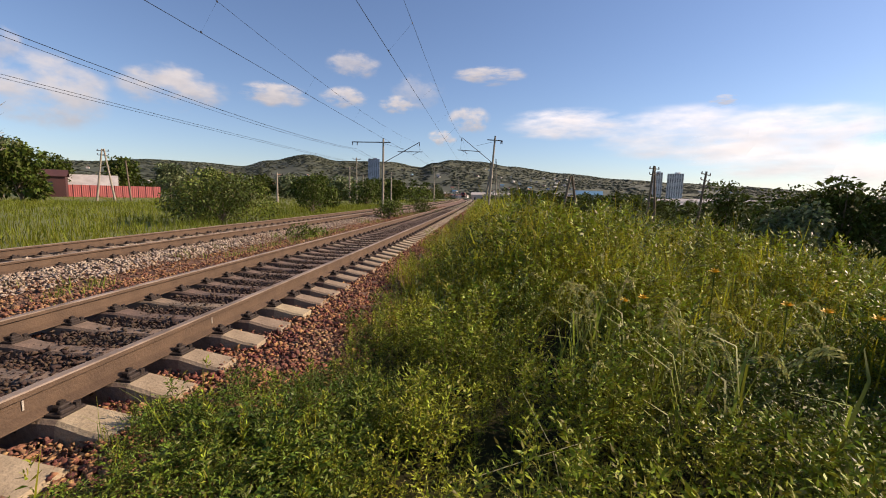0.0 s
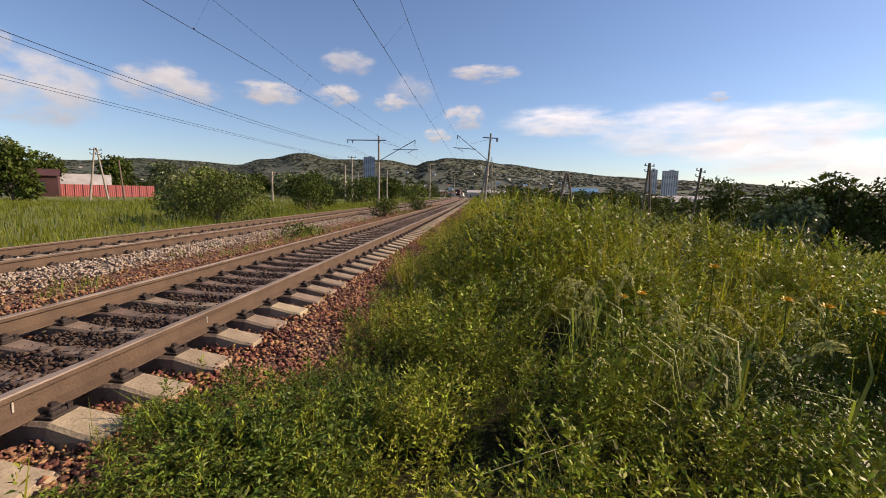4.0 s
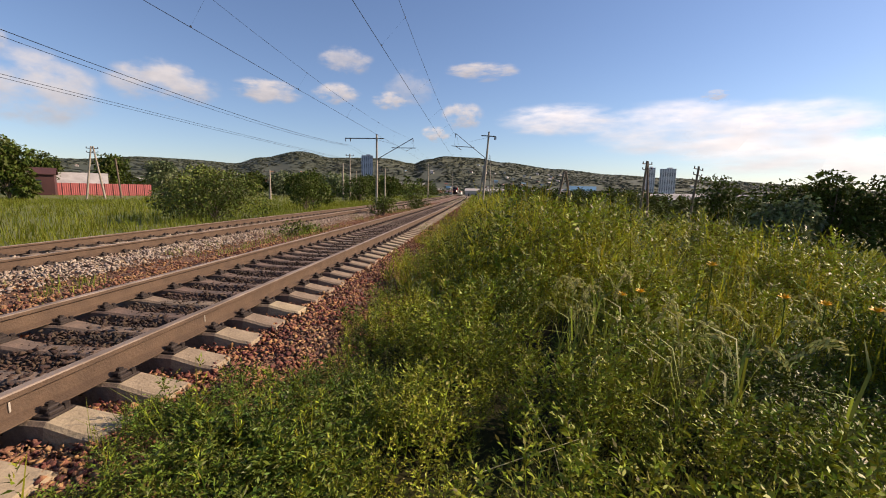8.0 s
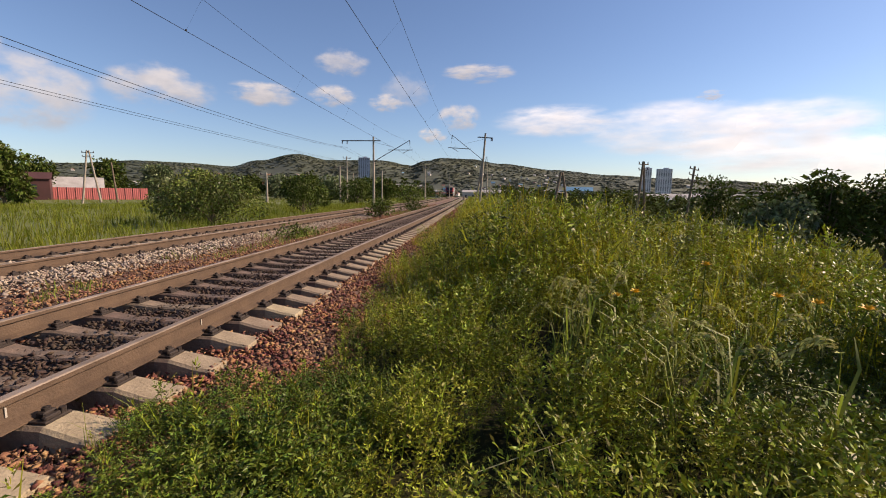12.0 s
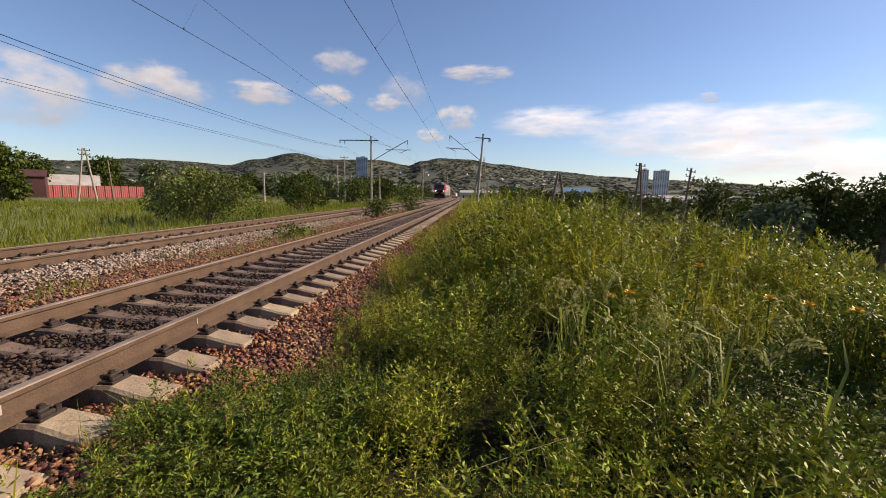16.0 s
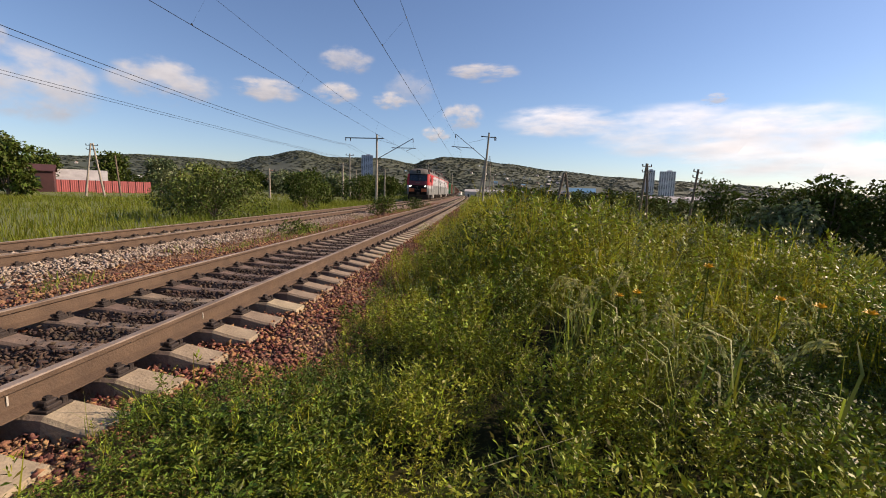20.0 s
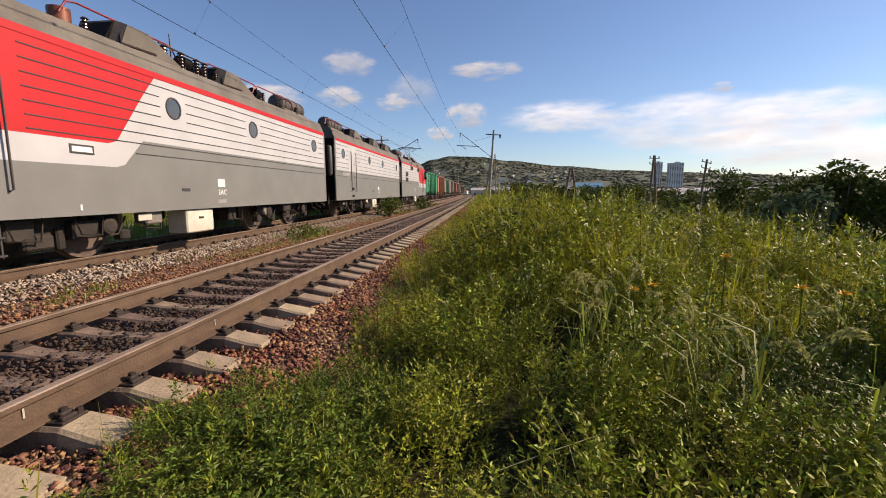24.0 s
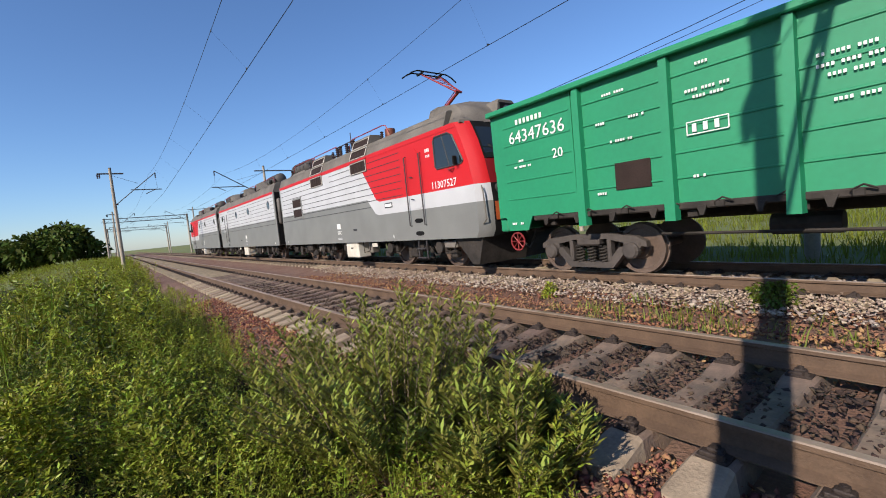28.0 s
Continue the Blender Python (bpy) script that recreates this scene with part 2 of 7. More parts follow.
def from_arrays(name, verts, faces, mats, label="", category="", kind="", mi=None):
    """A mesh of many joined pieces from numpy arrays of quads or triangles."""
    me = bpy.data.meshes.new(name)
    nf, k = faces.shape
    me.vertices.add(len(verts))
    me.vertices.foreach_set("co", np.ascontiguousarray(verts, dtype=np.float32).ravel())
    me.loops.add(nf * k)
    me.loops.foreach_set("vertex_index", np.ascontiguousarray(faces, dtype=np.int32).ravel())
    me.polygons.add(nf)
    me.polygons.foreach_set("loop_start", np.arange(0, nf * k, k, dtype=np.int32))
    for m in mats if isinstance(mats, (list, tuple)) else [mats]:
        me.materials.append(m)
    if mi is not None:
        me.polygons.foreach_set("material_index", np.ascontiguousarray(mi, dtype=np.int32))
    me.update(calc_edges=True)
    return tagged(new(name, me), label, category, "", kind)


# ---- plan ----
# near track: centre x = 0, rail tops at z = 0; far track 5 m to its side
D, ZF = 5.0, -0.04
BEND = 0.000115


def bend(y):
    """Sideways offset of the line: straight by the camera, then a long gentle curve."""
    if y <= 10:
        return 0.0
    return -BEND * (y - 10) ** 2 if y <= 200 else -BEND * 190 ** 2 - BEND * 380 * (y - 200)


def heading(y):
    return 0.0 if y <= 10 else -BEND * 2 * (min(y, 200) - 10)


def ease(a, b, v):
    t = min(1.0, max(0.0, (v - a) / (b - a)))
    return t * t * (3 - 2 * t)


def ground_z(x, y):
    """Height of the ground sheet."""
    u = x - bend(y)
    z = -0.34 - 0.01 * ease(0.7, 1.1, u)
    z -= 0.015 * ease(0.72, 0.85, u) * ease(1.3, 1.1, u)
    z += 0.03 * ease(1.2, 1.4, u) * ease(2.0, 1.6, u)
    z -= 0.27 * ease(1.5, 2.9, u)
    z -= 0.45 * ease(7, 12, u) * ease(-40, 0, y) + 2.6 * ease(9, 30, u) + 3.5 * ease(30, 120, u)
    z -= 0.12 * ease(-2.0, -2.6, u) * ease(-3.6, -2.6, u)
    z -= 0.25 * ease(-6.8, -8.5, u)
    z -= 0.6 * ease(-20, -60, u)
    r = math.hypot(x, y)
    if 1.6 < u or u < -7:
        z += 0.10 * noise.noise(Vector((x * 0.35, y * 0.35, 0))) * min(1, abs(u) / 6)
    z -= 5.0 * ease(150, 700, r) * ease(2, -30, abs(u) - 60) if r > 150 else 0
    return z


# ---- ground ----
def axis_steps(near, step, far, grow=1.18):
    out, v, s = [0.0], 0.0, step
    while v < far:
        if v > near:
            s *= grow
        v += s
        out.append(min(v, far))
    return out


def build_ground():
    pos = axis_steps(3.2, 0.2, 4600)
    neg = axis_steps(12, 0.4, 4600)
    xs = [-v for v in reversed(neg[1:])] + pos
    ys_pos, ys_neg = axis_steps(70, 1.2, 4700, 1.15), axis_steps(60, 1.2, 4600, 1.15)
    ys = [-v for v in reversed(ys_neg[1:])] + ys_pos
    m = Mesh()
    verts, faces, mi = [], [], []
    for y in ys:
        for x in xs:
            verts.append((x + (bend(y) if abs(x) < 200 else 0), y, ground_z(x + (bend(y) if abs(x) < 200 else 0), y)))
    w = len(xs)
    for j in range(len(ys) - 1):
        for i in range(w - 1):
            faces.append((j * w + i, j * w + i + 1, (j + 1) * w + i + 1, (j + 1) * w + i))
            u = (xs[i] + xs[i + 1]) / 2
            # 2: the near-black sheet that paints shade beneath the weeds
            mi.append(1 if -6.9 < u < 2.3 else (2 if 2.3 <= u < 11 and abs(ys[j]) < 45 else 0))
    me = bpy.data.meshes.new("ground")
    me.from_pydata(verts, [], faces)
    for mt in (GROUND_MAT, M["ballast_bed"], M["shaded_soil"]):
        me.materials.append(mt)
    me.polygons.foreach_set("material_index", mi)
    me.polygons.foreach_set("use_smooth", [True] * len(faces))
    return tagged(new("ground", me), "grassy ground with a gravel railway bed", "ground", kind="structure")


GROUND_MAT = material("field", (0.085, 0.11, 0.022), 0.95, 0, 0.3, 3, 0.06, 0.4, (0.12, 0.13, 0.03))
M["ballast_bed"] = material("ballast_bed", (0.11, 0.055, 0.036), 0.95, 0, 0.5, 35, 1.5, 0.8, (0.14, 0.085, 0.06))
ground = build_ground()


# ---- tracks ----
RAIL = [(-0.075, -0.18), (0.075, -0.18), (0.075, -0.168), (0.012, -0.145), (0.009, -0.05), (0.037, -0.038), (0.037, -0.008), (0.028, 0.0),
        (-0.028, 0.0), (-0.037, -0.008), (-0.037, -0.038), (-0.009, -0.05), (-0.012, -0.145), (-0.075, -0.168)]


def track_line(offset, z, y):
    return Vector((offset + bend(y), y, z))


def build_rail(offset, z, y0, y1, parent, label):
    ys = [y0 + 2.0 * i for i in range(int((y1 - y0) / 2) + 1)]
    m = Mesh()
    n = len(RAIL)
    verts = [track_line(offset, z, y) + Vector((p[0], 0, p[1])) for y in ys for p in RAIL]
    faces, mi = [], []
    for i in range(len(ys) - 1):
        for k in range(n):
            faces.append((i * n + k, i * n + (k + 1) % n, (i + 1) * n + (k + 1) % n, (i + 1) * n + k))
            mi.append(1 if k in (6, 7, 8) else 0)
    faces += [tuple(range(n)), tuple(range((len(ys) - 1) * n, len(ys) * n))]
    m.v, m.f, m.m = [tuple(v) for v in verts], faces, mi + [0, 0]
    return part("rail", m, [M["rail_side"], M["rail_top"]], parent, label)


def sleeper_mesh():
    m = Mesh()
    prof = [(-1.35, -0.255, 0.125), (-1.2, -0.235, 0.125), (-0.98, -0.19, 0.11), (-0.62, -0.19, 0.10), (-0.35, -0.225, 0.085), (0, -0.23, 0.085)]
    prof += [(-x, z, w) for x, z, w in reversed(prof[:-1])]
    rings = []
    for x, z, w in prof:
        e = 0.012 if abs(x) > 1.3 else 0
        rings.append([(x, -0.15, -0.42), (x, 0.15, -0.42), (x, w + 0.012, z - 0.02), (x - math.copysign(e, x), w - 0.01, z), (x - math.copysign(e, x), -w + 0.01, z), (x, -w - 0.012, z - 0.02)])
    m.loft(rings)
    n = len(rings) - 1
    m.m = [1 if 2 <= i // 6 < n - 2 else 0 for i in range(n * 6)] + [0, 0]
    return m


def fastening_mesh():
    """Ribbed base plate with two clips, bolts and nuts, about one rail seat."""
    m = Mesh()
    m.box((0, 0, -0.182), (0.37, 0.17, 0.02), 0.004)
    for s in (-1, 1):
        m.box((s * 0.105, 0, -0.156), (0.06, 0.085, 0.036), 0.008)
        m.box((s * 0.155, 0, -0.168), (0.03, 0.14, 0.035), 0.006)
        m.spin([(-0.165, 0.012), (-0.115, 0.012)], (s * 0.105, 0, 0), "z", 6)
        m.spin([(-0.142, 0.024), (-0.120, 0.024)], (s * 0.105, 0, 0), "z", 6)
        m.spin([(-0.172, 0.02), (-0.135, 0.02)], (s * 0.165, 0.045, 0), "z", 6)
    return m


def build_track(name, label, offset, z, y_first, spacing, mats, clean_from, clean_to):
    t = tagged(new(name), label, "railway track", kind="structure")
    for side, lab in ((0.7975, "worn steel rail with rusty sides"), (-0.7975, "worn steel rail with rusty sides")):
        build_rail(offset + side, z, -300, 520, t, lab)
    sl = sleeper_mesh().data("sleeper", mats)
    fs = fastening_mesh().data("fastening", M["clip"])
    rnd = random.Random(3)
    rest_s, rest_f = Mesh(), Mesh()
    k0, k1 = int((clean_from - y_first) / spacing), int((clean_to - y_first) / spacing)
    for i in range(int((-130 - y_first) / spacing), int((200 - y_first) / spacing)):
        y = y_first + i * spacing + rnd.uniform(-0.02, 0.02)
        m = Matrix.Translation(track_line(offset, z, y)) @ pose(0, 0, 0, 0, 0, rnd.uniform(-0.6, 0.6) - math.degrees(heading(y)))
        if k0 <= i < k1:
            ob = part("sleeper", sl, None, t, at=m)
            for s in (-0.7975, 0.7975):
                part("fastening", fs, None, ob, at=(s, 0, 0))
        else:
            rest_s.box(m @ Vector((0, 0, -0.30)), (2.7, 0.22, 0.17))
            for s in (-0.7975, 0.7975):
                rest_f.box(m @ Vector((s, 0, -0.16)), (0.36, 0.16, 0.07))
    tagged(part("sleepers", rest_s, mats[0], t), kind="stuff")
    tagged(part("fastenings", rest_f, M["clip"], t), kind="stuff")
    return t


near_track = build_track("near_track", "single track of rusty rails on concrete sleepers", 0, 0, 1.52, 0.535, [M["sleeper"], M["sleeper_oily"]], -22, 45)
far_track = build_track("far_track", "second track of rusty rails on concrete sleepers", -D, ZF, 1.3, 0.545, [M["sleeper"], M["sleeper"]], -20, 40)


# ---- ballast stones ----
def stones(name, label, mat, n, place, size, seed, flat=0.6):
    """Loose angular stones; place(rng, n) gives x, y, z arrays."""
    rng = np.random.default_rng(seed)
    x, y, z = place(rng, n)
    n = len(x)
    dirs = np.array([(1, 0, 0), (0, 1, 0), (-1, 0, 0), (0, -1, 0), (0.2, 0.1, 1), (0, 0.1, -1)], float)
    v = dirs[None] * rng.uniform(0.4, 1.4, (n, 6, 1)) + rng.normal(0, 0.3, (n, 6, 3))
    v *= (size * rng.uniform(0.5, 1.25, n) ** 1.3)[:, None, None]
    v[:, :, 2] *= flat
    a, tl = rng.uniform(0, 6.28, n), rng.normal(0, 0.5, n)
    c, s = np.cos(tl)[:, None], np.sin(tl)[:, None]
    v[:, :, 1], v[:, :, 2] = v[:, :, 1] * c - v[:, :, 2] * s, v[:, :, 1] * s + v[:, :, 2] * c
    c, s = np.cos(a)[:, None], np.sin(a)[:, None]
    v[:, :, 0], v[:, :, 1] = v[:, :, 0] * c - v[:, :, 1] * s, v[:, :, 0] * s + v[:, :, 1] * c
    v += np.stack([x, y, z], -1)[:, None, :]
    f = np.array([(0, 1, 4), (1, 2, 4), (2, 3, 4), (3, 0, 4), (1, 0, 5), (2, 1, 5), (3, 2, 5), (0, 3, 5)])
    faces = (f[None] + (np.arange(n) * 6)[:, None, None]).reshape(-1, 3)
    return from_arrays(name, v.reshape(-1, 3), faces, mat, label, "ballast", "stuff")


BEND_NP = np.vectorize(bend)
GROUND_NP = np.vectorize(ground_z)


def strip(u0, u1, y0, y1, lift=0.02, near=0.0, top=None):
    """Places on a strip along the line, denser towards the camera."""
    def place(rng, n):
        y = rng.uniform(0, 1, n)
        if near:
            y = np.sign(y - 0.3) * np.abs(y - 0.3) ** near
            y = np.where(y > 0, y / 0.7 ** near * (y1 - 2) + 2, y / 0.3 ** near * (2 - y0) + 2)
        else:
            y = y0 + y * (y1 - y0)
        u = rng.uniform(u0, u1, n)
        x = u + BEND_NP(y)
        z = (GROUND_NP(x, y) if top is None else np.full(n, top)) + lift + rng.normal(0, 0.012, n)
        return x, y, z
    return place


stones("ballast", "loose reddish crushed stone on the shoulder", M["ballast_red"], 52000, strip(0.86, 2.35, -14, 60, 0.025, 1.7), 0.026, 1)
stones("ballast", "reddish crushed stone between the sleeper ends", M["ballast_red"], 9000, strip(0.84, 1.36, -14, 40, 0.055, 1.7), 0.026, 6)
stones("ballast", "oil-darkened crushed stone between the rails", M["ballast_oily"], 30000, strip(-0.72, 0.72, -16, 60, 0.10, 1.6), 0.025, 2)
stones("ballast", "reddish crushed stone beside the track", M["ballast_orange"], 32000, strip(-3.35, -0.88, -16, 60, 0.07, 1.5), 0.031, 3)
stones("ballast", "pale grey crushed stone of the second track", M["ballast_grey"], 20000, strip(-4.2, -3.0, -18, 60, 0.10, 1.5), 0.034, 4)
stones("ballast", "pale grey crushed stone of the second track", M["ballast_grey"], 9000, strip(-7.0, -4.25, -18, 60, 0.06, 1.4), 0.05, 5)


# white paint marks on the rail's web
for y in (1.91, 3.68):
    m = Mesh()
    m.box((0, 0, -0.085), (0.004, 0.012, 0.06), 0.001)
    part("paint_mark", m, M["white_paint"], near_track, "white paint mark on the rail web", at=(0.7975 + 0.016 + bend(y), y, 0))


# ---- train ----
M.update(
    loco_white=material("loco_white", (0.405, 0.415, 0.425), 0.42, 0, 0.06, 30, 1.2, 0.03, (0.365, 0.37, 0.378)),
    loco_grey=material("loco_grey", (0.155, 0.160, 0.150), 0.45, 0, 0.10, 30, 1.2, 0.03, (0.135, 0.138, 0.13)),
    loco_red=material("loco_red", (0.41, 0.010, 0.013), 0.5, 0, 0.08, 30, 1.0, 0.03, (0.38, 0.010, 0.012), spec=0.3),
    loco_roof=material("loco_roof", (0.125, 0.112, 0.094), 0.75, 0, 0.25, 25, 1.5, 0.15, (0.085, 0.075, 0.062)),
    # loco red darkened for the cab front, its shade put into the colour
    mask_red_shaded=material("mask_red_shaded", (0.12, 0.006, 0.009), 0.4, 0, 0.1, 30, 1.0, 0.03, (0.13, 0.007, 0.01)),
    groove=material("groove", (0.03, 0.03, 0.032), 0.6, 0, 0.1),
    black=material("black", (0.008, 0.008, 0.008), 0.7, 0, 0.3, 20, 2, 0.1, spec=0.1),
    under=material("under", (0.018, 0.016, 0.014), 0.8, 0.0, 0.4, 15, 2.5, 0.3, (0.038, 0.032, 0.027), spec=0.25),
    tank_steel=material("tank_steel", (0.075, 0.068, 0.06), 0.6, 0.1, 0.25, 25, 2, 0.15, (0.05, 0.045, 0.04)),
    bogie_iron=material("bogie_iron", (0.06, 0.05, 0.043), 0.75, 0.1, 0.3, 15, 2.5, 0.2, (0.038, 0.032, 0.028)),
    under_light=material("under_light", (0.16, 0.145, 0.125), 0.7, 0.1, 0.3, 15, 2.5, 0.2),
    grille=material("grille", (0.028, 0.018, 0.015), 0.7, 0.0, 0.2, spec=0.15),
    tank=material("tank", (0.55, 0.53, 0.46), 0.6, 0, 0.15, 20, 2, 0.1, (0.40, 0.37, 0.30)),
    orange=material("orange", (0.50, 0.11, 0.03), 0.5, 0, 0.15, 20, 3, 0.1),
    glass=glass("glass", (0.012, 0.016, 0.018)),
    porthole=glass("porthole", (0.05, 0.06, 0.07), 0.08),
    lamp=glow("lamp", (1.0, 0.93, 0.82), 9.0),
    red_pipe=material("red_pipe", (0.24, 0.025, 0.025), 0.5, 0.1, 0.2),
    louvre_frame=material("louvre_frame", (0.36, 0.34, 0.31), 0.6, 0.1, 0.25, 20, 3, 0.1, (0.26, 0.24, 0.21)),
    copper=material("copper", (0.17, 0.055, 0.03), 0.5, 0.3, 0.2),
    wheel_steel=material("wheel_steel", (0.12, 0.085, 0.065), 0.6, 0.3, 0.3, 20, 3, 0.15),
    wheel_rim=material("wheel_rim", (0.5, 0.5, 0.5), 0.25, 0.9, 0.1),
    lettering=material("lettering", (0.68, 0.68, 0.66), 0.6, 0, 0.05),
)
LENGTHS, GAPS, HW = (15.4, 14.8, 14.65), (1.3, 1.15, 0.68), 1.57
SIDE_Z = (0.83, 1.69, 2.11, 2.24, 3.58, 3.68)


def e_at(z):
    """How far the cab end leans back at height z."""
    pts = [(0.83, 0.10), (1.0, 0.0), (1.69, 0.0), (2.11, 0.04), (2.7, 0.17), (3.2, 0.34), (3.5, 0.48), (3.68, 0.58)]
    for (z0, a), (z1, b) in zip(pts, pts[1:]):
        if z <= z1:
            return a + (b - a) * max(0, z - z0) / (z1 - z0)
    return pts[-1][1]


def letters(text, size, parent, at, mat, name="lettering", label=""):
    """Raised lettering; faces along +z of its pose."""
    cu = bpy.data.curves.new(name, "FONT")
    cu.body, cu.size, cu.extrude, cu.resolution_u = text, size, 0.002, 2
    tmp = bpy.data.objects.new(name, cu)
    scene.collection.objects.link(tmp)
    me = bpy.data.meshes.new_from_object(tmp.evaluated_get(bpy.context.evaluated_depsgraph_get()))
    bpy.data.objects.remove(tmp)
    me.materials.clear()
    me.materials.append(mat)
    return part(name, me, None, parent, label, at=at)


def side_pose(side, y, z, lift=0.004, hw=HW):
    """A pose on a vehicle's side for lettering that reads from outside; y is where it starts."""
    return Matrix.Translation((side * (hw + lift), y, z)) @ pose(0, 0, 0, 90, 0, 90 * side)


def flat_poly(m, pts, x, th, side, mi=0):
    """A plate on a side: pts in (y, z), from x outwards by th."""
    n = len(pts)
    a = [(side * x, y, z) for y, z in pts]
    b = [(side * (x + th), y, z) for y, z in pts]
    m.add(a + b, [tuple(range(n)), tuple(range(n, 2 * n))] + [(i, (i + 1) % n, n + (i + 1) % n, n + i) for i in range(n)], mi)


def insulator(parent, x, y, z, h=0.32, r=0.055):
    m = Mesh()
    prof = [(0, r * 0.9)]
    k = 6
    for i in range(k):
        a = h * i / k
        prof += [(a + 0.01, r * 0.55), (a + h / k * 0.5, r), (a + h / k * 0.8, r * 0.6)]
    prof.append((h, r * 0.5))
    m.spin(prof, (x, y, z), "z", 10)
    part("insulator", m, M["insulator"], parent, smooth=True)


def bogie_meshes():
    f = Mesh()
    for s in (-1, 1):
        f.box((s * 1.08, 0, 0.72), (0.14, 3.3, 0.22), 0.03)
        f.box((s * 1.08, 0, 0.55), (0.12, 0.9, 0.2), 0.03)
        for a in (-1.33, 1.33):
            f.box((s * 1.18, a, 0.60), (0.26, 0.42, 0.36), 0.06)
            f.spin([(0, 0.16), (0.10, 0.16), (0.13, 0.10)], (s * 1.30 - (0.13 if s < 0 else 0), a, 0.60), "x", 12)
            for d in (-0.34, 0.34):
                f.spin([(0.62, 0.075), (0.95, 0.075)], (s * 1.16, a + d, 0), "z", 8)
            f.box((s * 1.12, a + 0.75 * (1 if a < 0 else -1), 0.45), (0.10, 0.16, 0.42), 0.03)
            f.tube([(s * 1.22, a - 0.6, 0.62), (s * 1.26, a - 0.3, 0.42), (s * 1.26, a + 0.3, 0.42), (s * 1.22, a + 0.55, 0.75)], 0.022, 6)
        f.tube([(s * 1.2, -1.75, 0.9), (s * 1.26, -1.6, 0.5), (s * 1.24, -0.9, 0.35), (s * 1.2, -0.5, 0.7)], 0.02, 6)
        f.box((s * 1.22, 0.1, 0.42), (0.16, 0.5, 0.25), 0.04)
        f.box((s * 1.2, 1.78, 0.4), (0.2, 0.24, 0.2), 0.03)
        f.box((s * 1.2, -1.78, 0.4), (0.2, 0.24, 0.2), 0.03)
    f.box((0, 0, 0.7), (2.0, 0.5, 0.3), 0.05)
    f.box((0, 1.1, 0.62), (1.3, 0.8, 0.5), 0.08)
    f.box((0, -1.1, 0.62), (1.3, 0.8, 0.5), 0.08)
    return f


def wheelset_mesh(r):
    m = Mesh()
    for s in (-1, 1):
        c = s * 0.76
        prof = [(c - s * 0.07, r + 0.028), (c - s * 0.035, r + 0.026), (c - s * 0.03, r), (c + s * 0.065, r - 0.004), (c + s * 0.065, r - 0.075), (c + s * 0.03, r - 0.09), (c + s * 0.02, 0.2), (c + s * 0.07, 0.17), (c + s * 0.08, 0.0)]
        m.spin(prof + [(c - s * 0.07, 0.0)], (0, 0, 0), "x", 36)
    m.spin([(-1.15, 0.08), (1.15, 0.08)], (0, 0, 0), "x", 12)
    for s in (-1, 1):
        for k in range(4):
            a = k * math.pi / 2
            m.box((s * 0.80, 0.33 * r * math.cos(a), 0.33 * r * math.sin(a)), (0.04, 0.07, 0.07), 0.01)
    return m


def roof_grille(parent, y, w=1.1):
    """Slanted louvre box that stands out of the roof's edge, both sides."""
    for s in (-1, 1):
        m = Mesh()
        prof = [(1.585, 3.18), (1.59, 3.66), (1.30, 4.38), (0.85, 4.38), (0.85, 3.7), (1.45, 3.18)]
        m.loft([[(s * px, y - w / 2, pz) for px, pz in prof], [(s * px, y + w / 2, pz) for px, pz in prof]])
        box = part("louvre_box", m, M["loco_roof"], parent)
        band = Mesh()
        band.box((s * 1.598, y, 3.625), (0.02, w + 0.06, 0.07), 0.005)
        part("red_band", band, M["loco_red"], box)
        for z0, z1 in ((3.20, 3.56), (3.70, 3.99), (4.06, 4.31)):
            def px(z):
                return 1.586 if z < 3.66 else 1.59 - (z - 3.66) * 0.403
            g = Mesh()
            q = [(s * (px(z0) + 0.006), y - w / 2 + 0.03, z0), (s * (px(z0) + 0.006), y + w / 2 - 0.03, z0), (s * (px(z1) + 0.006), y + w / 2 - 0.03, z1), (s * (px(z1) + 0.006), y - w / 2 + 0.03, z1)]
            g.add(q, [(0, 1, 2, 3)])
            for i in range(1, 5):
                yy = y - w / 2 + 0.07 + (w - 0.14) * i / 5
                g.tube([(s * (px(z0) + 0.010), yy, z0), (s * (px(z1) + 0.010), yy, z1)], 0.006, 4)
            part("grille", g, M["grille"], box)
            fr = Mesh()
            for zz in (z0, z1):
                fr.box((s * (px(zz) + 0.012), y, zz), (0.025, w - 0.02, 0.03), 0.004)
            for yy in (y - w / 2 + 0.02, y + w / 2 - 0.02):
                fr.tube([(s * (px(z0) + 0.012), yy, z0), (s * (px(z1) + 0.012), yy, z1)], 0.016, 4)
            part("frame", fr, M["louvre_frame"], box)


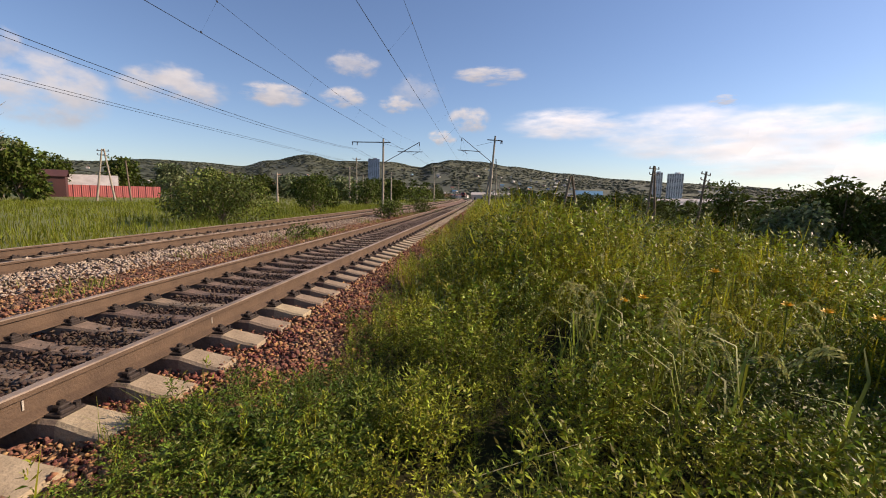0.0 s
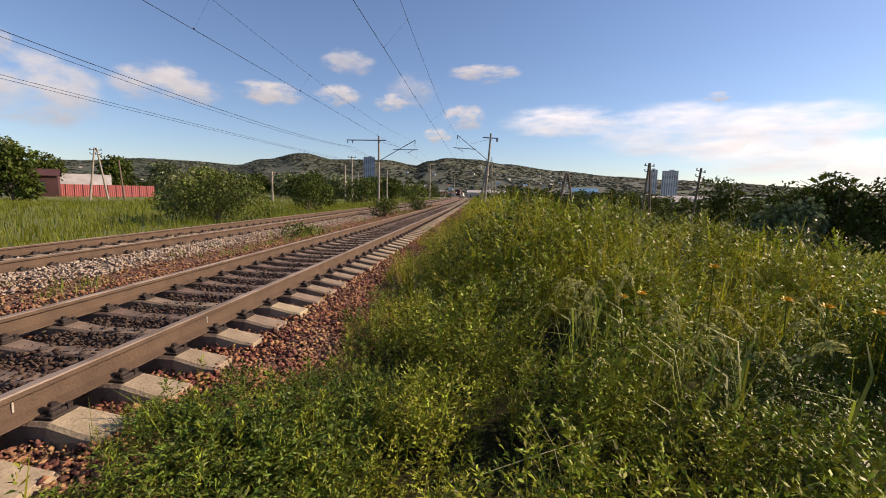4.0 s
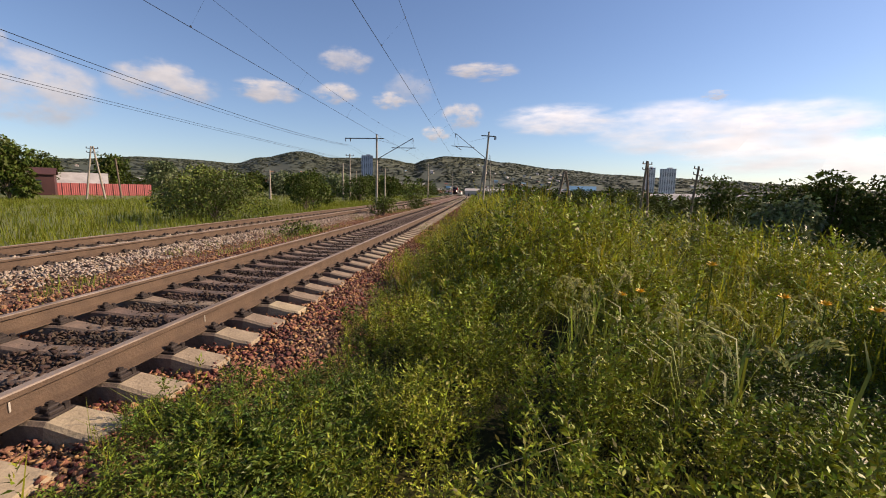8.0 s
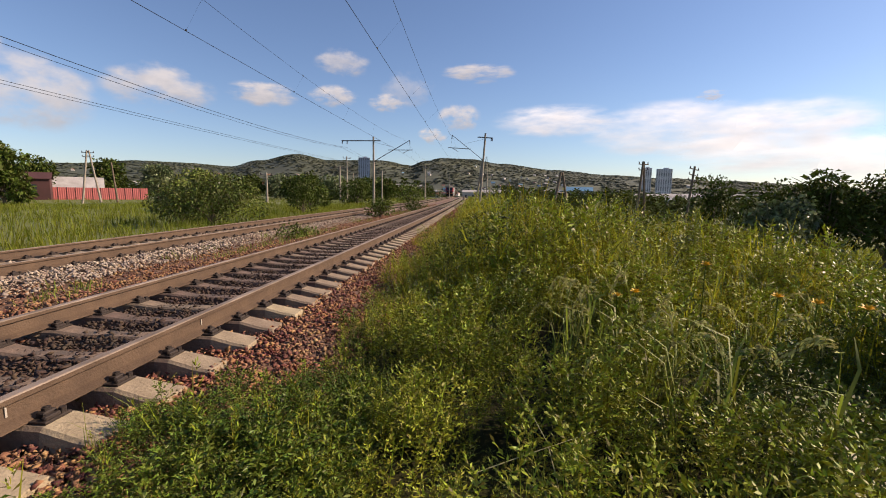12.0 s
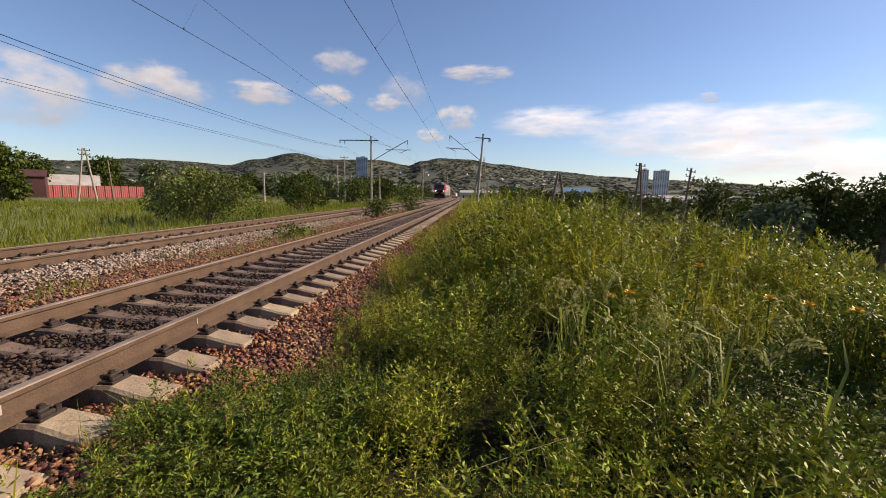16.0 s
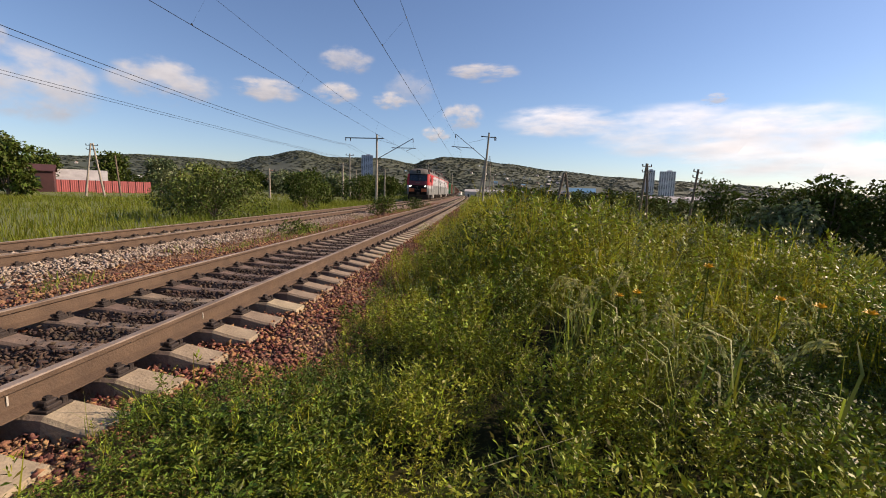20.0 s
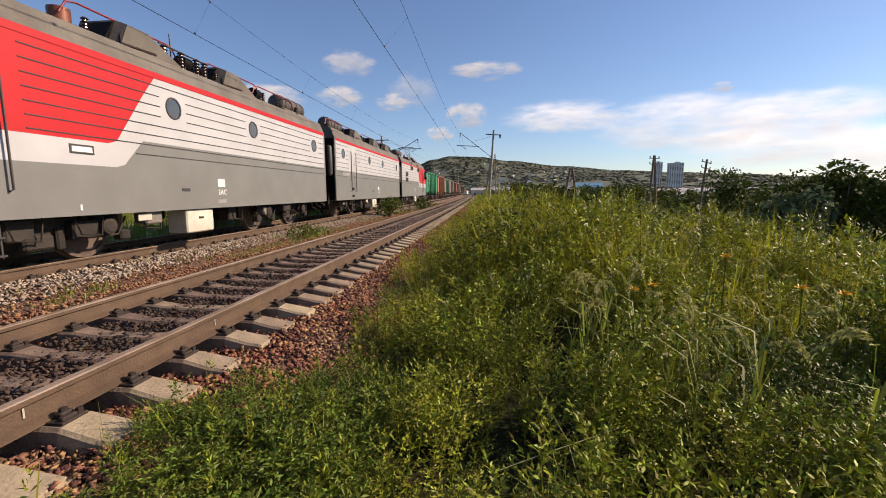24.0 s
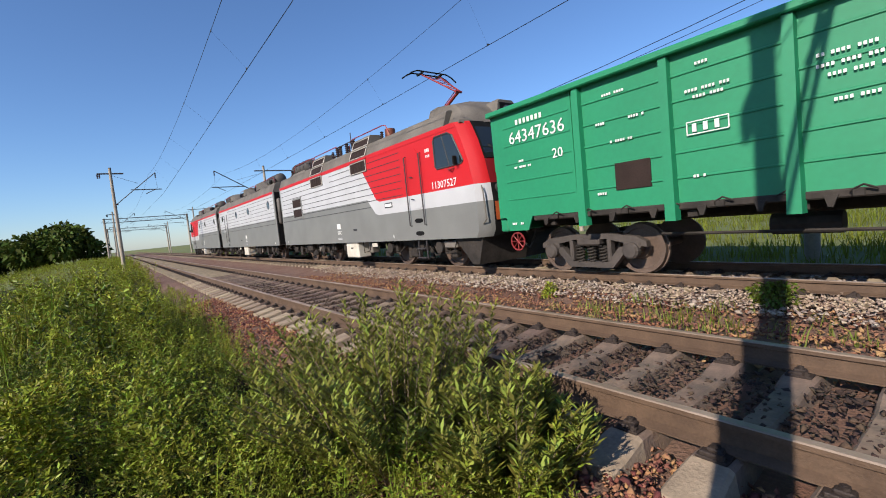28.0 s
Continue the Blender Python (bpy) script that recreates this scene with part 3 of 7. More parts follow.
def roof_hood(parent, y, k):
    """Intake scoop on the roof, each side: a dark mouth and a long grey slope behind it."""
    for s in (-1, 1):
        m = Mesh()
        prof = [(0, 4.0), (0.28, 4.60), (0.8, 4.60), (1.75, 4.2), (1.75, 4.0)]
        m.loft([[(s * x, y + a * k, z - dz) for a, z in prof] for x, dz in ((0.35, 0), (1.10, 0), (1.36, 0.10))])
        hood = part("roof_hood", m, M["loco_roof"], parent)
        g = Mesh()
        g.loft([[(s * x, y + a * k, z) for x, a, z in ((1.14, 0.30, 4.58), (1.14, 0.78, 4.58), (1.38, 1.0, 4.12), (1.38, 0.06, 4.08))], [(s * (x - 0.05), y + a * k, z - 0.03) for x, a, z in ((1.14, 0.30, 4.58), (1.14, 0.78, 4.58), (1.38, 1.0, 4.12), (1.38, 0.06, 4.08))]])
        part("grille", g, M["grille"], hood)
        f = Mesh()
        f.box((s * 0.78, y + 0.10 * k, 4.33), (0.68, 0.03, 0.5), 0.01, 0, Euler((-0.55 * k, 0, 0)).to_matrix())
        part("intake", f, M["black"], hood)
    c = Mesh()
    c.spin([(-0.16, 0.10), (-0.15, 0.17), (0.15, 0.17), (0.16, 0.10)], (1.0, y + 2.35 * k, 4.34), "y", 14)
    part("fan_motor", c, M["black"], parent, smooth=True)
    for d in (2.2, 2.5):
        b = Mesh()
        b.box((1.0, y + d * k, 4.14), (0.3, 0.05, 0.16), 0.01)
        part("bracket", b, M["steel_dark"], parent)


def pantograph(parent, y, raised):
    p = Mesh()
    for s in (-0.45, 0.45):
        p.box((s, y, 4.22), (0.06, 1.5, 0.06), 0.01)
    for yy in (-0.6, 0.6):
        p.box((0, y + yy, 4.22), (0.95, 0.06, 0.06), 0.01)
    k = Vector((0, y - 1.05, 4.28 + (0.72 if raised else 0.08)))
    base = Vector((0, y + 0.55, 4.28))
    p.tube([base, k], [0.055, 0.045], 8)
    top = Vector((0, y + 0.25, k.z + (0.88 if raised else 0.14)))
    for s in (-0.2, 0.2):
        p.tube([k + Vector((s * 0.5, 0, 0)), top + Vector((s * 1.8, 0, 0))], 0.022, 6)
    if raised:
        for f0, f1 in ((0.15, 0.4), (0.4, 0.65), (0.65, 0.9)):
            for sa in (-1, 1):
                a, b = k.lerp(top, f0), k.lerp(top, f1)
                p.tube([a + Vector((sa * (0.1 + 0.26 * f0), 0, 0)), b - Vector((sa * (0.1 + 0.26 * f1), 0, 0))], 0.012, 5)
    p.tube([base + Vector((0.1, 0.2, 0.05)), k + Vector((0.02, 0.1, 0.1))], 0.014, 5)
    p.tube([k + Vector((-0.12, 0, 0)), k + Vector((0.12, 0, 0))], 0.04, 6)
    pan = part("pantograph", p, M["red_pipe"], parent, "red half-raised pantograph" if raised else "folded red pantograph")
    hd = Mesh()
    for d in (-0.13, 0.13):
        hd.tube([top + Vector((x, d, zz)) for x, zz in ((-0.95, -0.16), (-0.75, -0.03), (-0.55, 0.04), (0.55, 0.04), (0.75, -0.03), (0.95, -0.16))], 0.022, 6)
    for x in (-0.36, 0.36):
        hd.box(top + Vector((x, 0, 0)), (0.05, 0.34, 0.06), 0.01)
    part("collector_head", hd, M["black"], pan)
    for x, yy in ((-0.45, -0.6), (0.45, -0.6), (-0.45, 0.6), (0.45, 0.6)):
        insulator(parent, x, y + yy, 4.0, 0.2, 0.07)


def loco_section(kind, label, number):
    """One section; kind 'cab' has its driver's cab at the -y end."""
    cab = kind == "cab"
    t = thing("locomotive_section", label, "locomotive", "sections of the locomotive")
    length = LENGTHS[number]
    y0, y1 = -length / 2, length / 2
    Y = lambda e: y0 + e
    core = Mesh()
    z_b, z_t = 0.83, 3.66
    start = 0.7 if cab else 0.0
    core.box((0, (Y(start) + y1) / 2, (z_b + z_t) / 2), (2 * HW - 0.03, length - start, z_t - z_b), 0.02)
    body = part("body", core, M["loco_grey"], t)
    for s in (-1, 1):
        panels = Mesh()
        end = y1 - 0.10
        if cab:
            lower = [(Y(e_at(0.83)), 0.83)] + [(Y(e_at(z)), z) for z in (1.0, 1.69)] + [(Y(4.75), 1.69), (Y(4.95), 1.74), (Y(5.45), 2.24), (end, 2.24), (end, 0.83)]
            white = [(Y(e_at(z)), z) for z in (1.69, 1.9, 2.11)] + [(Y(4.62), 2.11), (Y(4.82), 2.17), (Y(5.55), 3.14), (Y(5.9), 3.56), (end, 3.56), (end, 2.24), (Y(5.45), 2.24), (Y(4.95), 1.74), (Y(4.75), 1.69)]
            red = [(Y(e_at(z)), z) for z in (2.11, 2.4, 2.7, 3.0, 3.2, 3.35, 3.5, 3.56)] + [(Y(5.9), 3.56), (Y(5.55), 3.14), (Y(4.82), 2.17), (Y(4.62), 2.11)]
            stripe = [(Y(e_at(3.56)), 3.56), (Y(e_at(3.68)), 3.68), (end, 3.68), (end, 3.56)]
        else:
            lower = [(y0 + 0.10, 0.83), (y0 + 0.10, 2.24), (end, 2.24), (end, 0.83)]
            white = [(y0 + 0.10, 2.24), (y0 + 0.10, 3.56), (end, 3.56), (end, 2.24)]
            red = None
            stripe = [(y0 + 0.10, 3.56), (y0 + 0.10, 3.68), (end, 3.68), (end, 3.56)]
        for nm, poly, mat in (("lower_panel", lower, "loco_grey"), ("upper_panel", white, "loco_white"), ("red_panel", red, "loco_red"), ("cantrail_stripe", stripe, "loco_red")):
            if poly:
                pm = Mesh()
                flat_poly(pm, poly, HW - 0.02, 0.02 if nm != "cantrail_stripe" else 0.03, s)
                part(nm, pm, M[mat], body)
        # pressed ribs along the side
        g = Mesh()
        a0 = Y(3.2) if cab else y0 + 0.15
        for i in range(8):
            z = 1.98 + 0.205 * i
            if cab and z < 2.11:
                flat = [(Y(5.25), end)]
            else:
                flat = [(a0, end - 0.05)]
            for p, q in flat:
                spans = [(p, q)]
                holes = []
                if kind == "booster":
                    holes = [(y0 + 0.72, y0 + 1.5)] if 2.6 < z < 3.3 else []
                    holes += [(Y(1.9), Y(3.2))]
                    holes += [(Y(e) - 0.4, Y(e) + 0.4) for e in (5.9, 9.2, 13.7)] if 2.6 < z < 3.3 else []
                else:
                    holes = [(y1 - 3.0, y1 - 1.7)] if 2.0 < z < 2.95 and number == 2 else []
                    if number == 0:
                        holes += [(Y(e) - 0.4, Y(e) + 0.4) for e in (6.4, 9.7, 14.25)] if 2.6 < z < 3.3 else []
                    elif z > 3.1:
                        holes += [(Y(5.2), Y(6.5)), (Y(8.4), Y(9.7))]
                for h0, h1 in holes:
                    spans = [piece for u, w in spans for piece in ((u, min(w, h0)), (max(u, h1), w)) if piece[1] - piece[0] > 0.05]
                for u, w in spans:
                    g.box((s * (HW + 0.003), (u + w) / 2, z), (0.012, w - u, 0.020), 0.003)
        part("side_ribs", g, M["groove"], body)
        # portholes
        holes = {"booster": (1.12, 5.9, 9.2, 13.7)}.get(kind, (6.4, 9.7, 14.25) if number == 0 else ())
        for e in holes:
            ph, ring = Mesh(), Mesh()
            c = (s * HW, Y(e), 3.04)
            ph.spin([(-0.02, 0.19), (0.008, 0.19)], c, "x", 24)
            ring.spin([(-0.004, 0.195), (0.018, 0.20), (0.018, 0.235), (-0.004, 0.24)], c, "x", 24)
            pr = part("porthole", ring, M["groove"], body, "round window with a dark rubber ring", smooth=True)
            part("pane", ph, M["porthole"], pr)
        # door with grab rails
        d0, d1 = (2.24, 2.74) if cab else (2.30, 2.85)
        dm = Mesh()
        dz0, dz1 = 1.72, 3.38
        arch = [(Y(d0), dz0 + 0.08), (Y(d0 + 0.08), dz0), (Y(d1 - 0.08), dz0), (Y(d1), dz0 + 0.08), (Y(d1), dz1 - 0.15), (Y(d1 - 0.12), dz1), (Y(d0 + 0.12), dz1), (Y(d0), dz1 - 0.15)]
        if cab:
            flat_poly(dm, [(Y(d0), 2.11), (Y(d1), 2.11), (Y(d1), dz1 - 0.15), (Y(d1 - 0.12), dz1), (Y(d0 + 0.12), dz1), (Y(d0), dz1 - 0.15)], HW, 0.014, s, 0)
            flat_poly(dm, [(Y(d0), dz0 + 0.08), (Y(d0 + 0.08), dz0), (Y(d1 - 0.08), dz0), (Y(d1), dz0 + 0.08), (Y(d1), 2.11), (Y(d0), 2.11)], HW, 0.014, s, 1)
        else:
            flat_poly(dm, [(Y(d0), 2.24), (Y(d1), 2.24), (Y(d1), dz1 - 0.15), (Y(d1 - 0.12), dz1), (Y(d0 + 0.12), dz1), (Y(d0), dz1 - 0.15)], HW, 0.014, s, 1)
            flat_poly(dm, [(Y(d0), dz0 + 0.08), (Y(d0 + 0.08), dz0), (Y(d1 - 0.08), dz0), (Y(d1), dz0 + 0.08), (Y(d1), 2.24), (Y(d0), 2.24)], HW, 0.014, s, 2)
        dr = part("door", dm, [M["loco_red"], M["loco_white"], M["loco_grey"]], body)
        for zz in (2.0, 2.62):
            hm = Mesh()
            hm.tube([(s * (HW + 0.01), Y(d1 - 0.06), zz), (s * (HW + 0.06), Y(d1 - 0.06), zz), (s * (HW + 0.06), Y(d1 - 0.20), zz - 0.02)], 0.016, 6)
            part("door_handle", hm, M["steel_dark"], dr)
        for ye in (Y(d0 - 0.12), Y(d1 + 0.12)):
            rm = Mesh()
            rm.tube([(s * HW, ye, 3.22), (s * (HW + 0.07), ye, 3.2), (s * (HW + 0.07), ye, 1.26), (s * HW, ye, 1.24)], 0.018, 6)
            part("grab_rail", rm, M["steel_dark"], body)
        for zz in (1.02, 1.38):
            sm = Mesh()
            sm.loft([[(s * (HW + o), Y((d0 + d1) / 2) + 0.16 * math.cos(a) * k + 0.05 * (1 if math.cos(a) > 0 else -1), zz + 0.065 * math.sin(a) * k) for a in [2 * math.pi * i / 16 for i in range(16)]] for o, k in ((0.006, 1.0), (-0.08, 0.9))])
            part("step_hole", sm, M["black"], body)
        lad = Mesh()
        yc = Y((d0 + d1) / 2)
        for dy in (-0.2, 0.2):
            lad.box((s * (HW - 0.06), yc + dy, 0.55), (0.05, 0.03, 0.56), 0.005)
        for zz in (0.32, 0.58):
            lad.box((s * (HW - 0.05), yc, zz), (0.16, 0.42, 0.03), 0.005)
        part("ladder", lad, M["steel_dark"], t)
        # plates and small marks on the lower panel
        for e, z, w, h, mat in ((4.08, 1.95, 0.46, 0.16, "groove"), (6.6, 1.28, 0.28, 0.07, "groove"), (7.96, 1.46, 0.30, 0.20, "lettering"), (14.2, 0.97, 0.04, 0.10, "lettering"), (3.95, 0.97, 0.04, 0.10, "lettering")):
            if cab or e > 5:
                pl = Mesh()
                pl.box((s * (HW + 0.004), Y(e), z), (0.012, w, h), 0.004)
                o = part("plate", pl, M[mat], body)
                if e == 4.08:
                    pi = Mesh()
                    pi.box((s * (HW + 0.010), Y(e), z), (0.008, w - 0.08, h - 0.07), 0.002)
                    part("glass_cover", pi, M["lettering"], o)
        letters("EAC", 0.19, body, side_pose(s, Y(7.96) - 0.15 * s, 1.16), M["lettering"])
        for z in (1.02, 0.97):
            bars = Mesh()
            bars.box((s * (HW + 0.003), Y(7.96), z), (0.006, 0.36, 0.014))
            part("small_print", bars, M["lettering"], body)
        # roof slope
        rs = Mesh()
        ys = (Y(1.0) if cab else y0, y1)
        prof = [(1.57, 3.68), (1.53, 3.74), (1.42, 4.05), (1.34, 4.09), (0, 4.12), (0, 3.6), (1.5, 3.6)]
        rs.loft([[(s * px, ys[0], pz) for px, pz in prof], [(s * px, ys[1], pz) for px, pz in prof]])
        part("roof", rs, M["loco_roof"], t)
        if number == 2:
            # double louvre window in the side
            wm = Mesh()
            wm.box((s * (HW + 0.008), y1 - 2.35, 2.50), (0.03, 1.2, 0.95), 0.01)
            wf = part("louvre_frame", wm, M["loco_grey"], body)
            for zz in (2.28, 2.73):
                gm = Mesh()
                gm.box((s * (HW + 0.02), y1 - 2.35, zz), (0.016, 1.05, 0.34))
                part("grille", gm, M["grille"], wf)
            mid = Mesh()
            mid.box((s * (HW + 0.02), y1 - 2.35, 2.505), (0.022, 1.08, 0.07), 0.005)
            part("crossbar", mid, M["loco_white"], wf)
        # white equipment box under the floor and small cream plate
        tk = Mesh()
        tk.box((s * 1.25, Y(7.15), 0.54), (0.5, 1.0, 0.54), 0.03)
        tank = part("equipment_box", tk, M["tank"], t, "cream painted equipment box")
        hk = Mesh()
        hk.box((s * 1.51, Y(7.15), 0.62), (0.02, 0.16, 0.05), 0.005)
        part("latch", hk, M["under"], tank)
        pl = Mesh()
        pl.box((s * 1.46, Y(5.45), 0.72), (0.03, 0.36, 0.14), 0.01)
        part("plate", pl, M["tank"], t)
        rnd = random.Random(11 + number)
        for i in range(9):
            ub = Mesh()
            yy = y0 + 1.6 + i * 1.5 + rnd.uniform(-0.4, 0.4)
            ub.box((s * rnd.uniform(1.1, 1.3), yy, rnd.uniform(0.55, 0.72)), (0.3, rnd.uniform(0.2, 0.6), rnd.uniform(0.15, 0.4)), 0.03)
            part("underfloor_box", ub, M["under_light"] if i % 3 == 0 else M["under"], t)
            ub = Mesh()
            ub.tube([(s * 1.36, yy - 0.3, 0.84), (s * 1.4, yy - 0.2, 0.5), (s * 1.4, yy + 0.2, 0.45), (s * 1.36, yy + 0.3, 0.84)], 0.018, 5)
            part("cable", ub, M["under"], t)
    # bogies
    frame_me = bogie_meshes().data("bogie_frame", M["under"])
    wheel_me = wheelset_mesh(0.60).data("wheelset", M["wheel_steel"], True)
    wheels = []
    for yc in (-0.283 * length, 0.283 * length):
        bg = part("bogie", frame_me, None, t, "dark oily bogie frame", at=(0, yc, 0))
        for a in (-1.33, 1.33):
            w = part("wheelset", wheel_me, None, t, "steel wheelset", at=(0, yc + a, 0.60))
            wheels.append((w, 0.60))
    # roof gear
    if number == 2:
        roof_grille(t, Y(5.85), 1.2)
        roof_grille(t, Y(9.7), 1.25)
    elif number == 0:
        roof_hood(t, Y(5.3), 1)
        roof_hood(t, Y(8.6), 1)
    else:
        roof_hood(t, Y(3.6), 1)
        roof_hood(t, Y(7.6), 1)
        roof_hood(t, Y(10.8), 1)
    k = -1 if number == 2 else 1
    ends = [y1 - 1.7] if cab else [y1 - 1.7, y0 + 1.7]
    for yc in ends:
        hd = Mesh()
        hd.spin([(-1.02, 0.05), (-1.0, 0.2), (-0.93, 0.29), (0.93, 0.29), (1.0, 0.2), (1.02, 0.05)], (0.80 * k, yc, 4.44), "y", 20)
        tk = part("roof_tank", hd, M["tank_steel"], t, "dark round tank lying on the roof", smooth=True)
        for d in (-0.7, -0.25, 0.25, 0.7):
            sp = Mesh()
            sp.spin([(-0.02, 0.295), (-0.02, 0.305), (0.02, 0.305), (0.02, 0.295)], (0.80 * k, yc + d, 4.44), "y", 20)
            part("strap", sp, M["steel_dark"], tk, smooth=True)
        tr = Mesh()
        tr.loft([[(x * k, yc + d, z) for x, z in ((0.55, 4.1), (0.55, 4.24), (1.12, 4.24), (1.2, 4.1))] for d in (-1.0, 1.0)])
        part("saddle", tr, M["loco_roof"], tk)
        for i in range(7):
            fl = Mesh()
            fl.box((1.05 * k, yc - 0.85 + i * 0.28, 4.08), (0.3, 0.03, 0.08))
            part("hood_bracket", fl, M["steel_dark"], t)
        bx = Mesh()
        bx.box((-0.45 * k, yc + 0.1, 4.25), (0.7, 1.2, 0.3), 0.04)
        part("roof_box", bx, M["loco_roof"], t)
    bus = Mesh()
    z0 = 4.42
    y_ins = [Y(5.0 + 1.25 * i) for i in range(8)] if cab else [y0 + 0.7 + 1.9 * i for i in range(8)]
    for i, yy in enumerate(y_ins):
        insulator(t, (1.12 if i % 2 else 1.0) * k, yy, 4.08, 0.36, 0.07)
    for a, b in ((0, 2), (3, 5), (5, 7)):
        ya, yb, zt = y_ins[a] - 0.35, y_ins[b] - 0.45, z0 + 0.16
        bus.tube([(1.1 * k, ya - 0.25, z0 - 0.12), (1.1 * k, ya - 0.1, zt - 0.05), (1.1 * k, ya + 0.1, zt), (1.1 * k, yb - 0.1, zt), (1.1 * k, yb + 0.1, zt - 0.05), (1.1 * k, yb + 0.25, z0 - 0.12)], 0.018, 6)
    part("busbar", bus, M["red_pipe"], t)
    if cab:
        for i, e in enumerate((6.75, 7.3, 7.85, 8.15)):
            insulator(t, 1.2 * k, Y(e), 4.06, 0.44, 0.085)
        ar = Mesh()
        ar.tube([(1.2 * k, Y(6.6), 4.50), (1.2 * k, Y(8.3), 4.48)], 0.02, 6)
        ar.tube([(1.1 * k, Y(7.1), 4.0), (1.1 * k, Y(7.1), 4.85)], 0.018, 5)
        part("aerial", ar, M["steel_dark"], t)
        rz = Mesh()
        rz.spin([(4.1, 0.12), (4.12, 0.17), (4.42, 0.17), (4.44, 0.12)], (0.95 * k, Y(4.55), 0), "z", 14)
        part("reactor_coil", rz, M["copper"], t, smooth=True)
        pantograph(t, Y(3.15), number == 2)
        # cab: rounded nose between the sides
        xs = [-1.57, -1.43, -1.26, -0.8, 0, 0.8, 1.26, 1.43, 1.57]
        zs = [0.83, 1.0, 1.35, 1.69, 2.11, 2.4, 2.7, 3.0, 3.2, 3.35, 3.5, 3.68]
        nose = Mesh()
        verts, faces, mi = [], [], []

        def nose_y(x, z, push=0.0):
            return Y(e_at(z)) - 0.25 * min(1, (1.57 - abs(x)) / 0.31) ** 0.8 - 0.07 * max(0, 1 - (x / 1.26) ** 2) - push
        for z in zs:
            for x in xs:
                verts.append((x, nose_y(x, z), z))
        for j in range(len(zs) - 1):
            for i in range(len(xs) - 1):
                faces.append((j * 9 + i, j * 9 + i + 1, j * 9 + 10 + i, j * 9 + 9 + i))
                zc = zs[j]
                if i in (0, 1, 6, 7):
                    mi.append(4 if zc < 1.68 else 3 if zc < 2.1 else 1)
                else:
                    mi.append(0 if zc < 2.1 or zc > 2.65 else 2)
        k = len(verts)
        verts += [(x, Y(1.1), z) for z in (0.83, 3.68) for x in (-1.55, 1.55)]
        nose.v, nose.f, nose.m = verts, faces, mi
        nose.add([(-1.55, Y(1.1), 0.83), (1.55, Y(1.1), 0.83)] + [(x, nose_y(x, 0.83), 0.83) for x in xs], [tuple(range(11))], 0)
        me = nose.data("cab_front", [M["black"], M["loco_red"], M["mask_red_shaded"], M["loco_white"], M["loco_grey"]], True)
        cf = part("cab_front", me, None, t)
        for s in (-1, 1):
            wn = Mesh()
            grid = [[(s * x, nose_y(x, z, 0.012), z) for x in (0.04, 0.5, 0.95, 1.21)] for z in (2.72, 2.95, 3.2, 3.52)]
            wn.loft(grid, 0, False, False)
            part("windscreen", wn, M["glass"], cf, "dark laminated windscreen pane", smooth=True)
            hl, lens = Mesh(), Mesh()
            hl.spin([(0.02, 0.11), (-0.06, 0.12), (-0.06, 0.09)], (s * 1.04, nose_y(1.04, 1.98), 1.98), "y", 14)
            lens.spin([(-0.075, 0.02), (-0.065, 0.085), (-0.04, 0.09)], (s * 1.04, nose_y(1.04, 1.98), 1.98), "y", 14)
            o = part("headlight", hl, M["steel_dark"], cf)
            part("lens", lens, M["lamp"] if number == 0 else M["porthole"], o, "bright white lit lens" if number == 0 else "")
            op = Mesh()
            op.loft([[(s * x, nose_y(x, z, 0.02), z) for x in (0.5, 0.8, 1.05, 1.23)] for z in (1.22, 1.66)], 0, False, False)
            part("buffer_panel", op, M["orange"], cf, "orange painted panel")
            pw = Mesh()
            prof = [(1.5, 0.86), (1.42, 0.16), (0.3, 0.14), (0.3, 0.86)]
            pw.loft([[(s * px, Y(1.15), 0.86), (s * px, Y(0.05) - 0.2 * (1 - px / 1.57), 0.86), (s * px, Y(0.28) - 0.25 * (1 - px / 1.57), 0.16), (s * px, Y(0.5), 0.16)] for px in (0.0, 0.6, 1.1, 1.42)], 0)
            # the plough's dark colour stands in for the shade on its front
            part("snow_plough", pw, M["under"], t, "sheet-metal snow plough coloured dark for its shade")
            rl = Mesh()
            rl.tube([(s * 1.5, nose_y(1.5, 2.05, 0.1), 2.05), (s * 1.5, nose_y(1.5, 2.05, 0.14), 1.9), (s * 1.5, nose_y(1.5, 1.2, 0.14), 1.25), (s * 1.5, nose_y(1.5, 1.1, 0.02), 1.15)], 0.018, 6)
            part("grab_rail", rl, M["under_light"], cf)
            # side window
            sw = Mesh()
            poly = [(Y(0.34), 2.72), (Y(0.42), 2.66), (Y(1.40), 2.66), (Y(1.47), 2.72), (Y(1.47), 3.40), (Y(1.40), 3.48), (Y(0.86), 3.48), (Y(0.68), 3.40)]
            flat_poly(sw, poly, HW, 0.008, s)
            win = part("side_window", sw, M["glass"], body)
            fr = Mesh()
            fr.tube([(s * (HW + 0.008), y, z) for y, z in poly + poly[:1]], 0.022, 5)
            fr.tube([(s * (HW + 0.008), Y(1.10), 3.45), (s * (HW + 0.008), Y(0.88), 2.68)], 0.014, 5)
            part("window_frame", fr, M["groove"], win)
            mi_ = Mesh()
            mi_.box((s * (HW + 0.12), Y(0.52), 2.75), (0.14, 0.05, 0.22), 0.02)
            part("mirror", mi_, M["black"], body)
            mi_ = Mesh()
            mi_.tube([(s * HW, Y(0.7), 2.6), (s * (HW + 0.1), Y(0.75), 2.56), (s * (HW + 0.02), Y(0.95), 2.6)], 0.02, 5)
            part("mirror_arm", mi_, M["red_pipe"], body)
